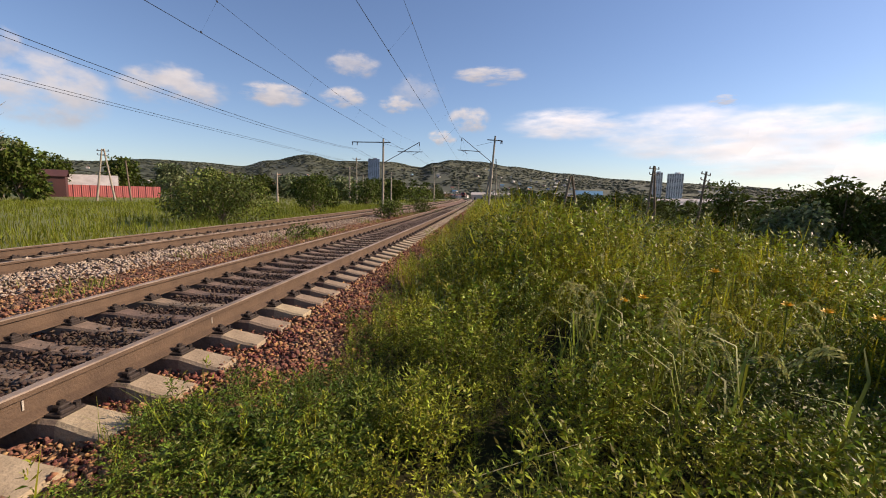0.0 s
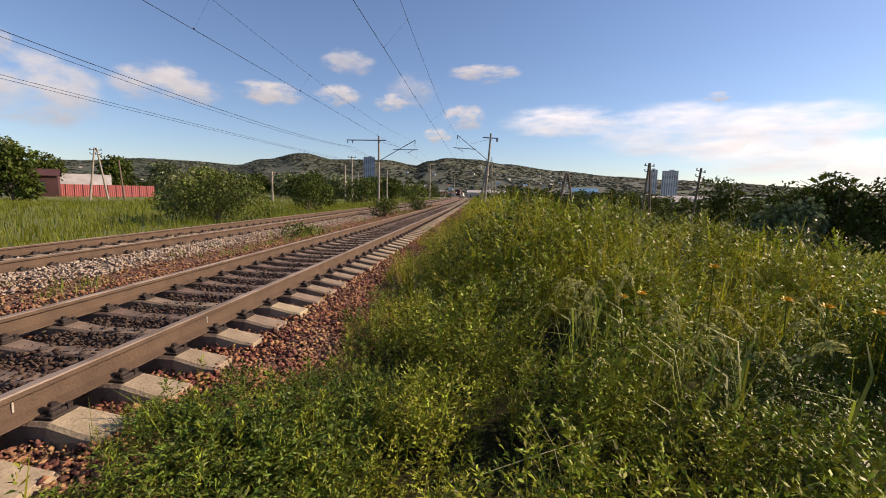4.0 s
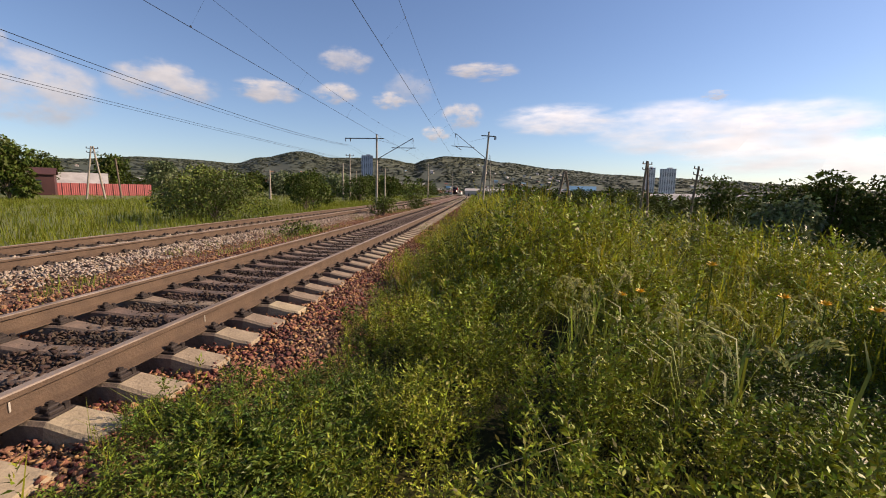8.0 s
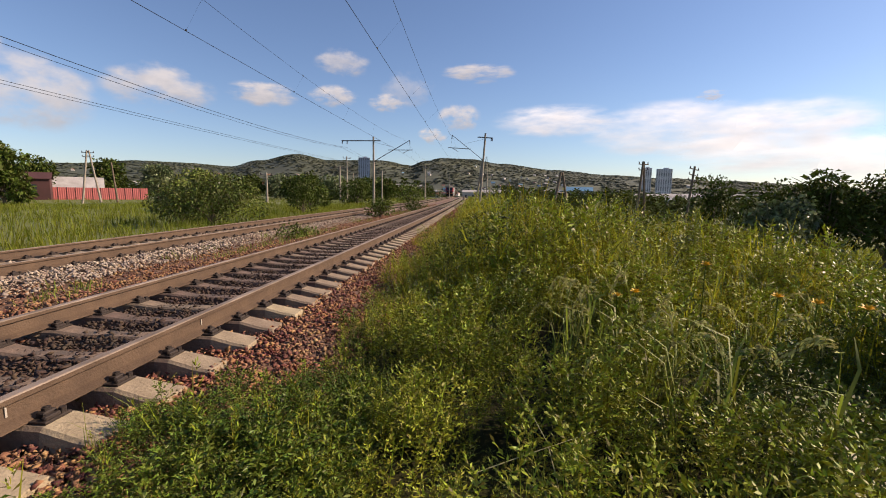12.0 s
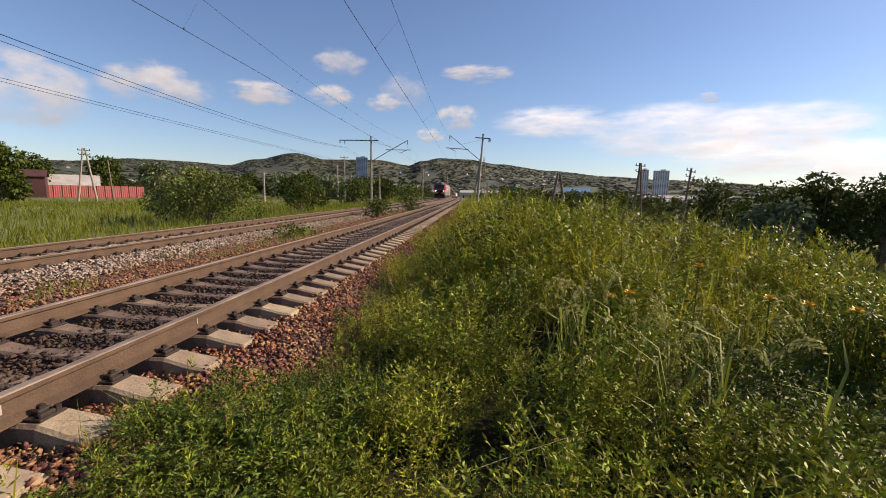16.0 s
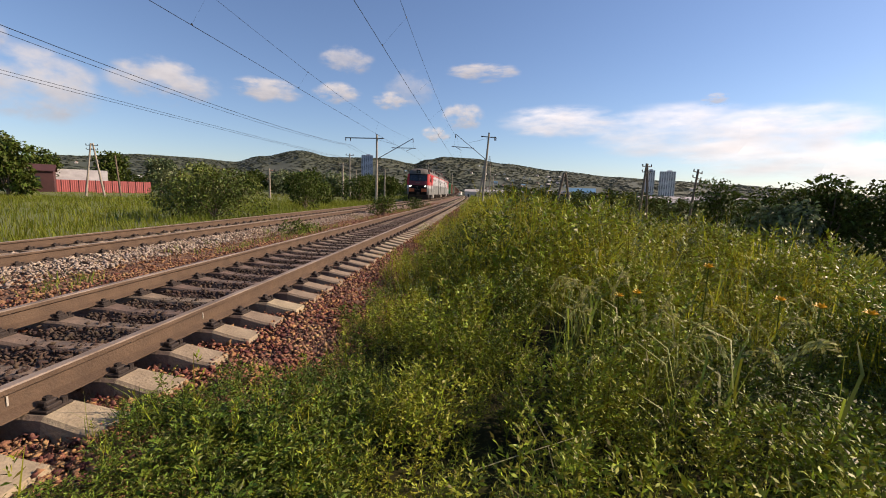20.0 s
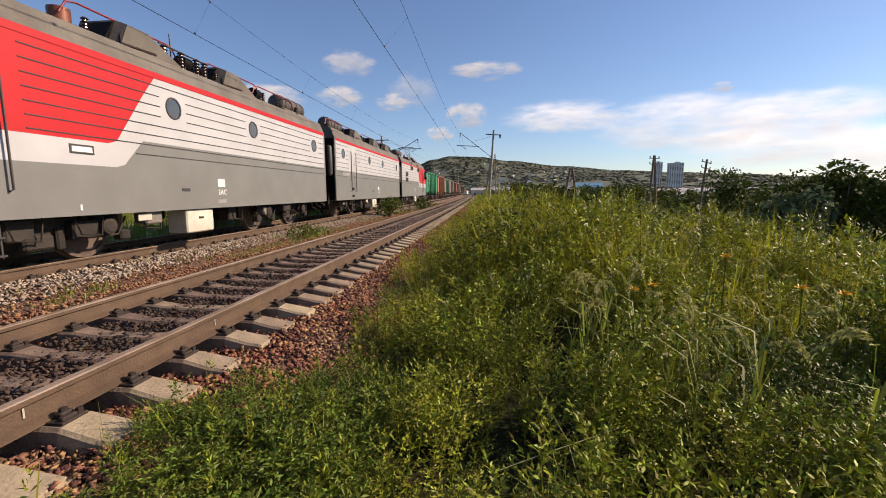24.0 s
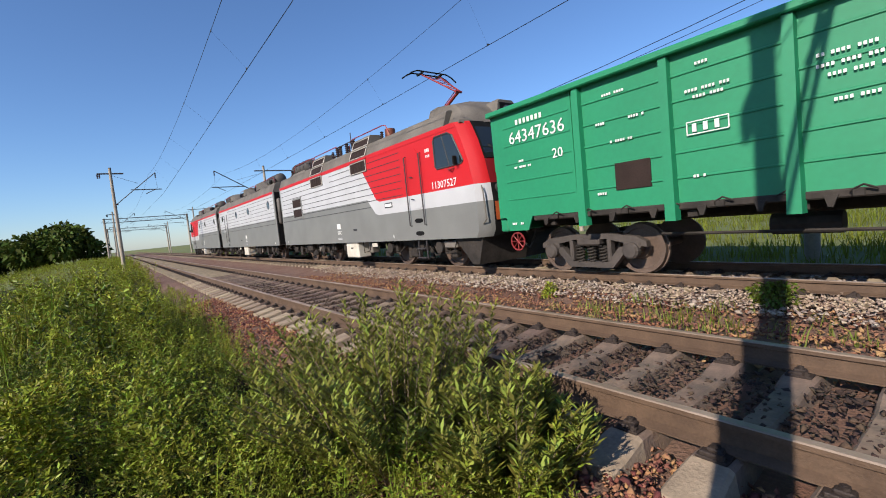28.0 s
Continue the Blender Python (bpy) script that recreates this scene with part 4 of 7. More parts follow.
            if number == 0:
                letters("1130750", 0.27, body, side_pose(s, Y(0.95) if s > 0 else Y(1.9), 2.15), M["lettering"])
            else:
                letters("11307527", 0.27, body, side_pose(s, Y(0.68) if s > 0 else Y(1.74), 2.17), M["lettering"])
            for i in range(3):
                for z, hh in ((3.22, 0.09), (3.07, 0.06)):
                    sp = Mesh()
                    sp.box((s * (HW + 0.003), Y(1.72) + 0.07 * i, z), (0.006, 0.045, hh))
                    part("small_print", sp, M["lettering"], body)
        # cab roof with searchlight hood
        cr = Mesh()
        rings = []
        for e, z, w in ((0.36, 3.66, 1.50), (0.42, 3.84, 1.47), (0.66, 4.08, 1.42), (1.0, 4.34, 1.38), (1.75, 4.46, 1.34), (2.1, 4.44, 1.32), (2.18, 4.12, 1.36), (2.85, 4.10, 1.36)):
            rings.append([(-w, Y(e + 0.1), 3.64), (-w, Y(e + 0.05), min(z, 3.72)), (-w * 0.82, Y(e), z - 0.08), (-w * 0.5, Y(e) - 0.1, z), (0, Y(e) - 0.15, z + 0.03), (w * 0.5, Y(e) - 0.1, z), (w * 0.82, Y(e), z - 0.08), (w, Y(e + 0.05), min(z, 3.72)), (w, Y(e + 0.1), 3.64)])
        cr.loft(rings)
        part("cab_roof", cr, M["loco_roof"], t, smooth=True)
        sh = Mesh()
        ring = [(-0.40, -0.12), (-0.30, 0.36), (-0.22, 0.42), (0.22, 0.42), (0.30, 0.36), (0.40, -0.12)]
        sh.loft([[(x * q, Y(e), 3.84 + z * q) for x, z in ring] for e, q in ((0.26, 1.0), (0.32, 1.06), (0.9, 1.0), (1.5, 0.9))])
        hood = part("searchlight_hood", sh, M["loco_roof"], t, smooth=True)
        sl = Mesh()
        sl.spin([(0.0, 0.15), (0.03, 0.16)], (0, Y(0.235), 3.98), "y", 16)
        mouth = Mesh()
        mouth.box((0, Y(0.255), 3.99), (0.5, 0.02, 0.40), 0.005)
        part("searchlight_mouth", mouth, M["black"], hood)
        part("lens", sl, M["porthole"], hood)
        for s in (-1, 1):
            v = Mesh()
            v.box((s * 1.27, Y(1.75), 4.0), (0.04, 0.75, 0.26), 0.01, 0, Euler((0, s * -0.55, 0)).to_matrix())
            part("roof_vent", v, M["grille"], t)
        hr = Mesh()
        hr.box((0.6 * k, Y(2.55), 4.42), (0.9, 0.8, 0.05), 0.01, 0, Euler((0.2, 0, 0)).to_matrix())
        hr.spin([(4.2, 0.05), (4.55, 0.05)], (0.95 * k, Y(2.5), 0), "z", 8)
        part("horn", hr, M["steel_dark"], t)
        if number == 0:
            letters("727", 0.24, cf, Matrix.Translation((-0.3, nose_y(0, 1.85, 0.02), 1.78)) @ pose(0, 0, 0, 90, 0, 0), M["under_light"])
            letters("3\u042d\u04215\u041a", 0.22, cf, Matrix.Translation((-0.42, nose_y(0, 1.5, 0.03), 1.46)) @ pose(0, 0, 0, 90, 0, 0), M["under_light"])
            em = Mesh()
            for x, w in ((-0.3, 0.16), (-0.08, 0.1), (0.1, 0.16)):
                em.box((x + 0.05, nose_y(x, 2.42, 0.02), 2.42), (w, 0.02, 0.13), 0.01)
            part("emblem", em, M["under_light"], cf, "small metal emblem")
            bw = Mesh()
            for x in (-0.7, 0.15):
                bw.tube([(x, nose_y(x, 2.7, 0.05), 2.68), (x + 0.25, nose_y(x, 3.2, 0.05), 3.25)], 0.012, 5)
            part("wiper", bw, M["groove"], cf)
    # gangway ends and coupler
    for yy, d in ([(y1, 1)] if cab else [(y0, -1), (y1, 1)]):
        ep = Mesh()
        ep.box((0, yy + d * 0.012, 2.25), (3.0, 0.03, 2.78), 0.005)
        part("end_plate", ep, M["black"], t)
        gw = Mesh()
        gw.box((0, yy + d * 0.26, 2.3), (1.3, 0.52, 2.3), 0.08)
        part("gangway", gw, M["black"], t)
        for s in (-1, 1):
            pp = Mesh()
            pp.spin([(1.95, 0.03), (1.98, 0.09), (2.05, 0.125), (3.2, 0.125), (3.28, 0.09), (3.31, 0.03)], (s * 1.36, yy + d * 0.2, 0), "z", 16)
            part("air_cylinder", pp, M["tank_steel"], t, smooth=True)
            hs = Mesh()
            for k in range(3):
                hs.tube([(s * (0.8 + 0.2 * k), yy, 1.2), (s * (0.85 + 0.2 * k), yy + d * 0.2, 0.55 + 0.1 * k), (s * (0.9 + 0.2 * k), yy + d * 0.42, 0.5 + 0.08 * k)], 0.03, 6)
            part("hose", hs, M["under"], t)
            ef = Mesh()
            ef.box((s * (HW - 0.03), yy - d * 0.05, 2.25), (0.08, 0.14, 2.85), 0.03)
            part("corner_post", ef, M["loco_grey"], t)
    for yy, d in ((y0, -1), (y1, 1)):
        cpl = Mesh()
        cpl.box((0, yy + d * 0.2, 0.98), (0.3, 0.6, 0.3), 0.05)
        cpl.box((0.08, yy + d * 0.42, 0.98), (0.35, 0.2, 0.36), 0.05)
        part("coupler", cpl, M["under"], t)
    if kind == "booster":
        for s in (-1, 1):
            letters("11307519", 0.26, body, side_pose(s, Y(0.95) if s > 0 else Y(1.95), 1.98), M["lettering"])
    return t, wheels


sections = [
    loco_section("cab", "red, white and grey electric locomotive section with a lit cab", 0),
    loco_section("booster", "white and grey cabless middle section of an electric locomotive", 1),
    loco_section("cab", "red, white and grey rear locomotive section with raised pantograph", 2),
]


# ---- gondola wagons ----
def wagon_paint(name, col, col2, rust):
    return material(name, col, 0.55, 0, 0.12, 12, 0.8, 0.05, col2, patch=rust)


WAGON_MATS = {
    "green": wagon_paint("wagon_green", (0.009, 0.185, 0.082), (0.008, 0.165, 0.074), 0.55),
    "rust": wagon_paint("wagon_rust", (0.26, 0.10, 0.055), (0.20, 0.07, 0.04), 0.5),
    "dull": wagon_paint("wagon_dull", (0.10, 0.19, 0.12), (0.14, 0.12, 0.08), 0.55),
    "grey": wagon_paint("wagon_grey", (0.22, 0.20, 0.17), (0.20, 0.10, 0.06), 0.55),
    "dark": wagon_paint("wagon_dark", (0.13, 0.075, 0.05), (0.09, 0.055, 0.04), 0.5),
}
WL, WP, WH = 12.1, 12.95, 1.56
WZ0, WZ1 = 1.24, 3.50
POSTS = [2.25, 3.82, 5.35, 6.75, 8.28, 9.85]


def side_frame_mesh():
    m = Mesh()
    for s in (-1, 1):
        x = s * 1.05
        def plate(pts, th=0.14):
            n = len(pts)
            a = [(x - s * th / 2, y, z) for y, z in pts]
            b = [(x + s * th / 2, y, z) for y, z in pts]
            m.add(a + b, [tuple(range(n)), tuple(range(n, 2 * n))] + [(i, (i + 1) % n, n + (i + 1) % n, n + i) for i in range(n)])
        plate([(-1.15, 0.62), (-0.95, 0.72), (-0.4, 0.78), (0.4, 0.78), (0.95, 0.72), (1.15, 0.62), (1.15, 0.52), (0.95, 0.56), (0.35, 0.68), (-0.35, 0.68), (-0.95, 0.56), (-1.15, 0.52)])
        plate([(-0.95, 0.56), (-0.62, 0.52), (-0.38, 0.24), (0.38, 0.24), (0.62, 0.52), (0.95, 0.56), (0.72, 0.40), (0.48, 0.13), (-0.48, 0.13), (-0.72, 0.40)])
        for a in (-0.88, 0.88):
            m.spin([(0.0, 0.155), (0.10, 0.155), (0.14, 0.12), (0.15, 0.0)] if s > 0 else [(0.0, 0.155), (-0.10, 0.155), (-0.14, 0.12), (-0.15, 0.0)], (x + s * 0.04, a, 0.46), "x", 12)
            m.box((x, a, 0.55), (0.2, 0.34, 0.14), 0.03)
        m.box((x, 0, 0.63), (0.26, 0.5, 0.14), 0.03)
        for d in (-0.42, 0.42):
            m.box((x, d, 0.46), (0.16, 0.09, 0.42), 0.02)
    m.box((0, 0, 0.6), (2.0, 0.4, 0.26), 0.05)
    return m


def spring_mesh():
    m = Mesh()
    pts = [(0.075 * math.cos(a), 0.075 * math.sin(a), 0.25 + 0.30 * a / (2 * math.pi * 5)) for a in [i * math.pi / 4 for i in range(41)]]
    return m.tube(pts, 0.022, 4)


def gondola(colour, label, number=None):
    mat = WAGON_MATS[colour]
    t = thing("gondola_wagon", label, "freight wagon", "gondola wagons of the train")
    y0, y1 = -WL / 2, WL / 2
    for s in (-1, 1):
        sd = Mesh()
        # side sheet; its lower ends taper in towards the headstock
        poly = [(y0, WZ1), (y1, WZ1), (y1, 2.2), (y1 - 0.35, 0.98), (y1 - 0.95, 0.98), (y1 - 0.95, WZ0), (y0 + 0.95, WZ0), (y0 + 0.95, 0.98), (y0 + 0.35, 0.98), (y0, 2.2)]
        flat_poly(sd, [(y0 + 0.02, WZ1 - 0.05), (y1 - 0.02, WZ1 - 0.05), (y1 - 0.02, WZ0), (y0 + 0.02, WZ0)], WH - 0.08, 0.05, s)
        side = part("side_wall", sd, mat, t)
        for yy, d in ((y0, 1), (y1, -1)):
            cp = Mesh()
            flat_poly(cp, [(yy, WZ1 - 0.02), (yy + d * 2.1, WZ1 - 0.02), (yy + d * 2.1, WZ0), (yy + d * 0.98, WZ0), (yy + d * 0.85, 0.95), (yy + d * 0.30, 0.95), (yy + d * 0.02, 2.3)], WH - 0.05, 0.04, s)
            part("end_sheet", cp, mat, side)
        pr = Mesh()
        for i in range(5):
            z = 1.62 + i * 0.38
            pr.box((s * (WH - 0.022), 0, z), (0.022, WL - 4.3, 0.035), 0.008)
        for yy, d in ((y0, 1), (y1, -1)):
            for i in range(5):
                pr.box((s * (WH - 0.004), yy + d * 1.2, 1.62 + i * 0.38), (0.016, 1.7, 0.03), 0.006)
        part("pressing", pr, mat, side)
        for e in POSTS:
            ps = Mesh()
            ps.loft([[(s * (WH - 0.04), y0 + e + w, z), (s * (WH + o), y0 + e + w * 0.8, z), (s * (WH + o), y0 + e - w * 0.8, z), (s * (WH - 0.04), y0 + e - w, z)] for z, o, w in ((0.98, 0.10, 0.10), (1.3, 0.10, 0.095), (2.0, 0.09, 0.085), (WZ1 - 0.06, 0.07, 0.075))])
            part("post", ps, mat, side)
        tr = Mesh()
        tr.box((s * (WH + 0.02), 0, WZ1), (0.22, WL + 0.04, 0.11), 0.02)
        part("top_rail", tr, mat, side)
        # sill and hooks coloured dark to stand in for shadow below the side
        sill = Mesh()
        sill.box((s * (WH - 0.06), 0, 1.19), (0.10, WL - 2.0, 0.11), 0.02)
        part("sill", sill, M["under"], side)
        for i in range(14):
            hk = Mesh()
            yy = y0 + 1.35 + i * (WL - 2.7) / 13
            hk.add([(s * (WH + 0.02), yy - 0.07, 1.18), (s * (WH + 0.02), yy + 0.07, 1.18), (s * (WH + 0.02), yy + 0.02, 1.04), (s * (WH + 0.02), yy - 0.03, 1.04), (s * (WH - 0.03), yy - 0.07, 1.18), (s * (WH - 0.03), yy + 0.07, 1.18), (s * (WH - 0.03), yy + 0.02, 1.04), (s * (WH - 0.03), yy - 0.03, 1.04)],
                   [(0, 1, 2, 3), (4, 5, 6, 7), (0, 1, 5, 4), (1, 2, 6, 5), (2, 3, 7, 6), (3, 0, 4, 7)])
            hk.box((s * (WH + 0.03), yy + 0.25, 1.19), (0.05, 0.12, 0.10), 0.015)
            hk.tube([(s * (WH + 0.04), yy + 0.18, 1.22), (s * (WH + 0.07), yy + 0.3, 1.28), (s * (WH + 0.04), yy + 0.42, 1.22)], 0.013, 4)
            part("hatch_hook", hk, M["under"], side)
        hw_ = Mesh()
        hw_.spin([(-0.012, 0.20), (0.012, 0.20), (0.012, 0.175), (-0.012, 0.175)], (s * (WH + 0.02), y0 + 0.55, 0.72), "x", 20)
        for k in range(4):
            a = k * math.pi / 4
            hw_.tube([(s * (WH + 0.02), y0 + 0.55 - 0.18 * math.cos(a), 0.72 - 0.18 * math.sin(a)), (s * (WH + 0.02), y0 + 0.55 + 0.18 * math.cos(a), 0.72 + 0.18 * math.sin(a))], 0.012, 4)
        part("handbrake_wheel", hw_, M["red_pipe"], t, "red spoked handbrake wheel")
        if number:
            y_of = lambda e: y0 + e if s > 0 else y1 - e
            place = lambda e, z: side_pose(s, y_of(e), z, 0.012, WH)
            letters(number, 0.36, side, place(0.52, 2.78), M["lettering"], label="white stencilled wagon number")
            letters("20", 0.26, side, place(1.62, 2.32), M["lettering"])
            def bar(e, z, w, h):
                bars = Mesh()
                bars.box((s * (WH + 0.005), y_of(e + w / 2), z), (0.012, w, h), 0.002)
                part("stencil_mark", bars, M["lettering"], side)
            for i in range(7):
                bar(0.74 + i * 0.105, 3.20, 0.06, 0.10)
            for e, z, w in ((0.75, 2.40, 0.16), (0.62, 2.28, 0.5), (2.75, 3.18, 0.5), (2.55, 2.72, 0.3), (3.2, 2.72, 0.3), (2.85, 2.38, 0.42), (4.05, 2.86, 0.65), (4.2, 2.76, 0.5), (4.25, 3.22, 0.25), (5.6, 2.85, 0.6), (5.55, 2.72, 0.8), (5.7, 2.6, 0.55), (5.75, 2.3, 0.5), (4.15, 1.62, 0.22), (2.5, 1.52, 0.25), (0.42, 1.1, 0.14), (0.66, 1.1, 0.14), (7.0, 2.9, 0.5), (7.1, 2.4, 0.4), (8.6, 2.7, 0.6)):
                for j in range(int(w / 0.046)):
                    if (j * 7 + int(e * 10)) % 5:
                        bar(e + j * 0.046, z, 0.03, 0.042)
            for i in range(3):
                bar(4.17 + i * 0.15, 2.32, 0.06, 0.12)
            bar(4.09, 2.41, 0.56, 0.016)
            bar(4.09, 2.23, 0.56, 0.016)
            bar(4.09, 2.32, 0.016, 0.18)
            bar(4.64, 2.32, 0.016, 0.18)
            pt = Mesh()
            pt.box((s * (WH - 0.025), y_of(3.2), 1.78), (0.03, 0.62, 0.46), 0.004)
            part("dark_patch", pt, M["grille"], side)
    for yy, d in ((y0, -1), (y1, 1)):
        en = Mesh()
        en.box((0, yy - d * 0.03, 2.35), (2 * WH - 0.1, 0.07, 2.26), 0.01)
        wall = part("end_wall", en, mat, t)
        rb = Mesh()
        for z in (1.5, 2.1, 2.7, 3.3):
            rb.box((0, yy + d * 0.04, z), (2 * WH - 0.3, 0.1, 0.10), 0.02)
        part("end_ribs", rb, mat, wall)
        hs = Mesh()
        hs.box((0, yy - d * 0.05, 1.08), (2.9, 0.22, 0.30), 0.03)
        part("headstock", hs, mat, t)
        cp = Mesh()
        cp.box((0, yy + d * 0.22, 0.98), (0.26, 0.5, 0.28), 0.04)
        cp.box((0.06, yy + d * 0.40, 0.98), (0.36, 0.16, 0.34), 0.05)
        cp.tube([(0.3, yy, 0.9), (0.36, yy + d * 0.2, 0.45), (0.3, yy + d * 0.42, 0.55)], 0.03, 6)
        part("coupler", cp, M["under"], t)
    fl = Mesh()
    fl.box((0, 0, 1.26), (2.9, WL - 0.1, 0.08))
    fl.box((0, 0, 1.1), (0.5, WL - 0.2, 0.34), 0.03)
    for i in range(8):
        fl.box((0, y0 + 1.4 + i * (WL - 2.8) / 7, 1.12), (2.9, 0.14, 0.2))
    part("underframe", fl, M["under"], t)
    ub = Mesh()
    ub.tube([(0.7, -1.2, 0.8), (0.7, -0.4, 0.8)], 0.16, 10)
    ub.box((0.9, 1.0, 0.8), (0.3, 0.5, 0.3), 0.04)
    ub.tube([(1.2, -2.6, 0.75), (1.2, 2.6, 0.7)], 0.025, 5)
    part("brake_gear", ub, M["under"], t)
    wheels = []
    for yc in (-WL / 2 + 1.98, WL / 2 - 1.98):
        bg = part("bogie", SIDE_FRAME, None, t, "cast steel bogie", at=(0, yc, 0))
        for sx in (-1.05, 1.05):
            for d in (-0.26, 0.0, 0.26):
                part("spring", SPRING, None, bg, at=(sx, d, 0))
        for a in (-0.88, 0.88):
            w = part("wheelset", WAGON_WHEEL, None, t, "steel wheelset", at=(0, yc + a, 0.46))
            wheels.append((w, 0.46))
    return t, wheels


SIDE_FRAME = side_frame_mesh().data("side_frame", M["bogie_iron"])
SPRING = spring_mesh().data("spring", M["under"])
WAGON_WHEEL = wheelset_mesh(0.46).data("wheelset", M["wheel_steel"], True)
WAGON_KINDS = {
    "green": gondola("green", "bright green steel gondola wagon with white stencils", "64347636"),
    "rust": gondola("rust", "rust-brown steel gondola wagon"),
    "dull": gondola("dull", "weathered dull green steel gondola wagon"),
    "grey": gondola("grey", "dusty grey steel gondola wagon"),
    "dark": gondola("dark", "dark brown steel gondola wagon"),
}
ORDER = ["green", "rust", "dull", "grey", "dark", "rust", "dark", "grey", "rust", "dark", "dull", "dark", "rust", "dark", "dark", "rust", "dark"]
wagons, used = [], set()
for kind in ORDER:
    ob, wheels = WAGON_KINDS[kind]
    if kind in used:
        ob, wheels = copy_thing(ob, Matrix.Identity(4)), []
    used.add(kind)
    wagons.append((ob, wheels))
SPEED = 14.45


def first_wagon_end(t):
    """Where the front of the first wagon's body stands on the line."""
    return 7.28 - SPEED * (t - 27)


def on_line(y, turn=0):
    return Matrix.Translation((-D + bend(y), y, ZF)) @ pose(0, 0, 0, 0, 0, turn - math.degrees(heading(y)))


def motions():
    times = [0.5 * i for i in range(57)]
    roll = [22.5 + i / 30 for i in range(166)]
    for i, (ob, wheels) in enumerate(sections):
        off = -sum(GAPS[i:]) - sum(LENGTHS[i + 1:]) - LENGTHS[i] / 2
        walk(ob, [(t, on_line(first_wagon_end(t) + off, 180 if i == 2 else 0)) for t in times])
        for w, r in wheels:
            c = w.matrix_basis.translation.copy()
            sign = -1 if i == 2 else 1
            walk(w, [(0, pose(*c))] + [(t, pose(*c, sign * math.degrees(SPEED * (t - 22.5) / r))) for t in roll])
    for i, (ob, wheels) in enumerate(wagons):
        off = WP * i + WL / 2
        walk(ob, [(t, on_line(first_wagon_end(t) + off)) for t in times])
        if i < 2:
            for w, r in wheels:
                c = w.matrix_basis.translation.copy()
                walk(w, [(0, pose(*c))] + [(t, pose(*c, math.degrees(SPEED * (t - 22.5) / r))) for t in roll])


# ---- plants ----
def scatter(name, label, category, mats, protos, x, y, z, scale, seed, lean=0.12):
    """Joins many copies of a few plant shapes into one mesh; a shape is (verts, quads, material indices)."""
    rng = np.random.default_rng(seed)
    n = len(x)
    kind = rng.integers(0, len(protos), n)
    V, F, K, base = [], [], [], 0
    for k, (pv, pf, pm) in enumerate(protos):
        sel = np.nonzero(kind == k)[0]
        if not len(sel):
            continue
        a = rng.uniform(0, 6.283, len(sel))
        c, s = np.cos(a)[:, None], np.sin(a)[:, None]
        q = pv[None] * scale[sel][:, None, None]
        vx, vy = q[:, :, 0] * c - q[:, :, 1] * s, q[:, :, 0] * s + q[:, :, 1] * c
        lx, ly = rng.normal(0, lean, len(sel))[:, None], rng.normal(0, lean, len(sel))[:, None]
        vz = q[:, :, 2]
        v = np.stack([vx + lx * vz + x[sel][:, None], vy + ly * vz + y[sel][:, None], vz + z[sel][:, None]], -1)
        V.append(v.reshape(-1, 3))
        F.append((pf[None] + (np.arange(len(sel)) * len(pv))[:, None, None] + base).reshape(-1, 4))
        K.append(np.tile(pm, len(sel)))
        base += len(sel) * len(pv)
    return from_arrays(name, np.concatenate(V), np.concatenate(F), mats, label, category, "stuff", np.concatenate(K))


def leaf_quad(V, F, K, p, d, length, width, mi, droop=0.2):
    """One pointed leaf: base, two shoulders, tip."""
    d = d / np.linalg.norm(d)
    side = np.cross(d, (0.03, 0.02, 1.0))
    side /= np.linalg.norm(side) + 1e-9
    k = len(V)
    mid = p + d * length * 0.45 + np.array((0, 0, 0.06 * length))
    V += [p, mid + side * width / 2, p + d * length - np.array((0, 0, droop * length)), mid - side * width / 2]
    F.append((k, k + 1, k + 2, k + 3))
    K.append(mi)


def blade(V, F, K, p, d, length, width, bendover, mi):
    """A grass blade of two quads that bends over."""
    side = np.cross(d, (0, 0, 1.0))
    side /= np.linalg.norm(side) + 1e-9
    a = p + np.array((0, 0, length * 0.55)) + d * length * 0.12
    b = p + np.array((0, 0, length * (1 - 0.35 * bendover))) + d * length * (0.2 + 0.5 * bendover)
    k = len(V)
    V += [p - side * width / 2, p + side * width / 2, a + side * width / 2.2, a - side * width / 2.2, b + side * width / 9, b - side * width / 9]
    F += [(k, k + 1, k + 2, k + 3), (k + 3, k + 2, k + 4, k + 5)]
    K += [mi, mi]


def done(V, F, K):
    return np.array(V, float), np.array(F, int), np.array(K, int)


def weed_proto(seed, leaves=44, length=0.085, width=0.022, branch=0.16, h=1.0):
    """A leafy upright weed, 1 m tall: stem ribbons and many small leaves, thicker above."""
    r = np.random.default_rng(seed)
    V, F, K = [], [], []
    top = np.array((r.normal(0, 0.06), r.normal(0, 0.06), h))
    blade(V, F, K, np.zeros(3), np.array((1.0, 0, 0)) * 0.02, h, 0.012, 0.0, 0)
    for i in range(leaves):
        t = (i + 0.5) / leaves
        t = 0.08 + 0.92 * t ** 0.85
        a = i * 2.4 + r.normal(0, 0.3)
        out = np.array((math.cos(a), math.sin(a), r.uniform(0.1, 0.9)))
        p = top * t + out * np.array((1, 1, 0.3)) * branch * r.uniform(0, 1) * (1.15 - t)
        s = r.uniform(0.6, 1.2) * (1.15 - 0.5 * t)
        leaf_quad(V, F, K, p, out, length * s, width * s * r.uniform(0.8, 1.3), 0, r.uniform(-0.1, 0.4))
    return done(V, F, K)


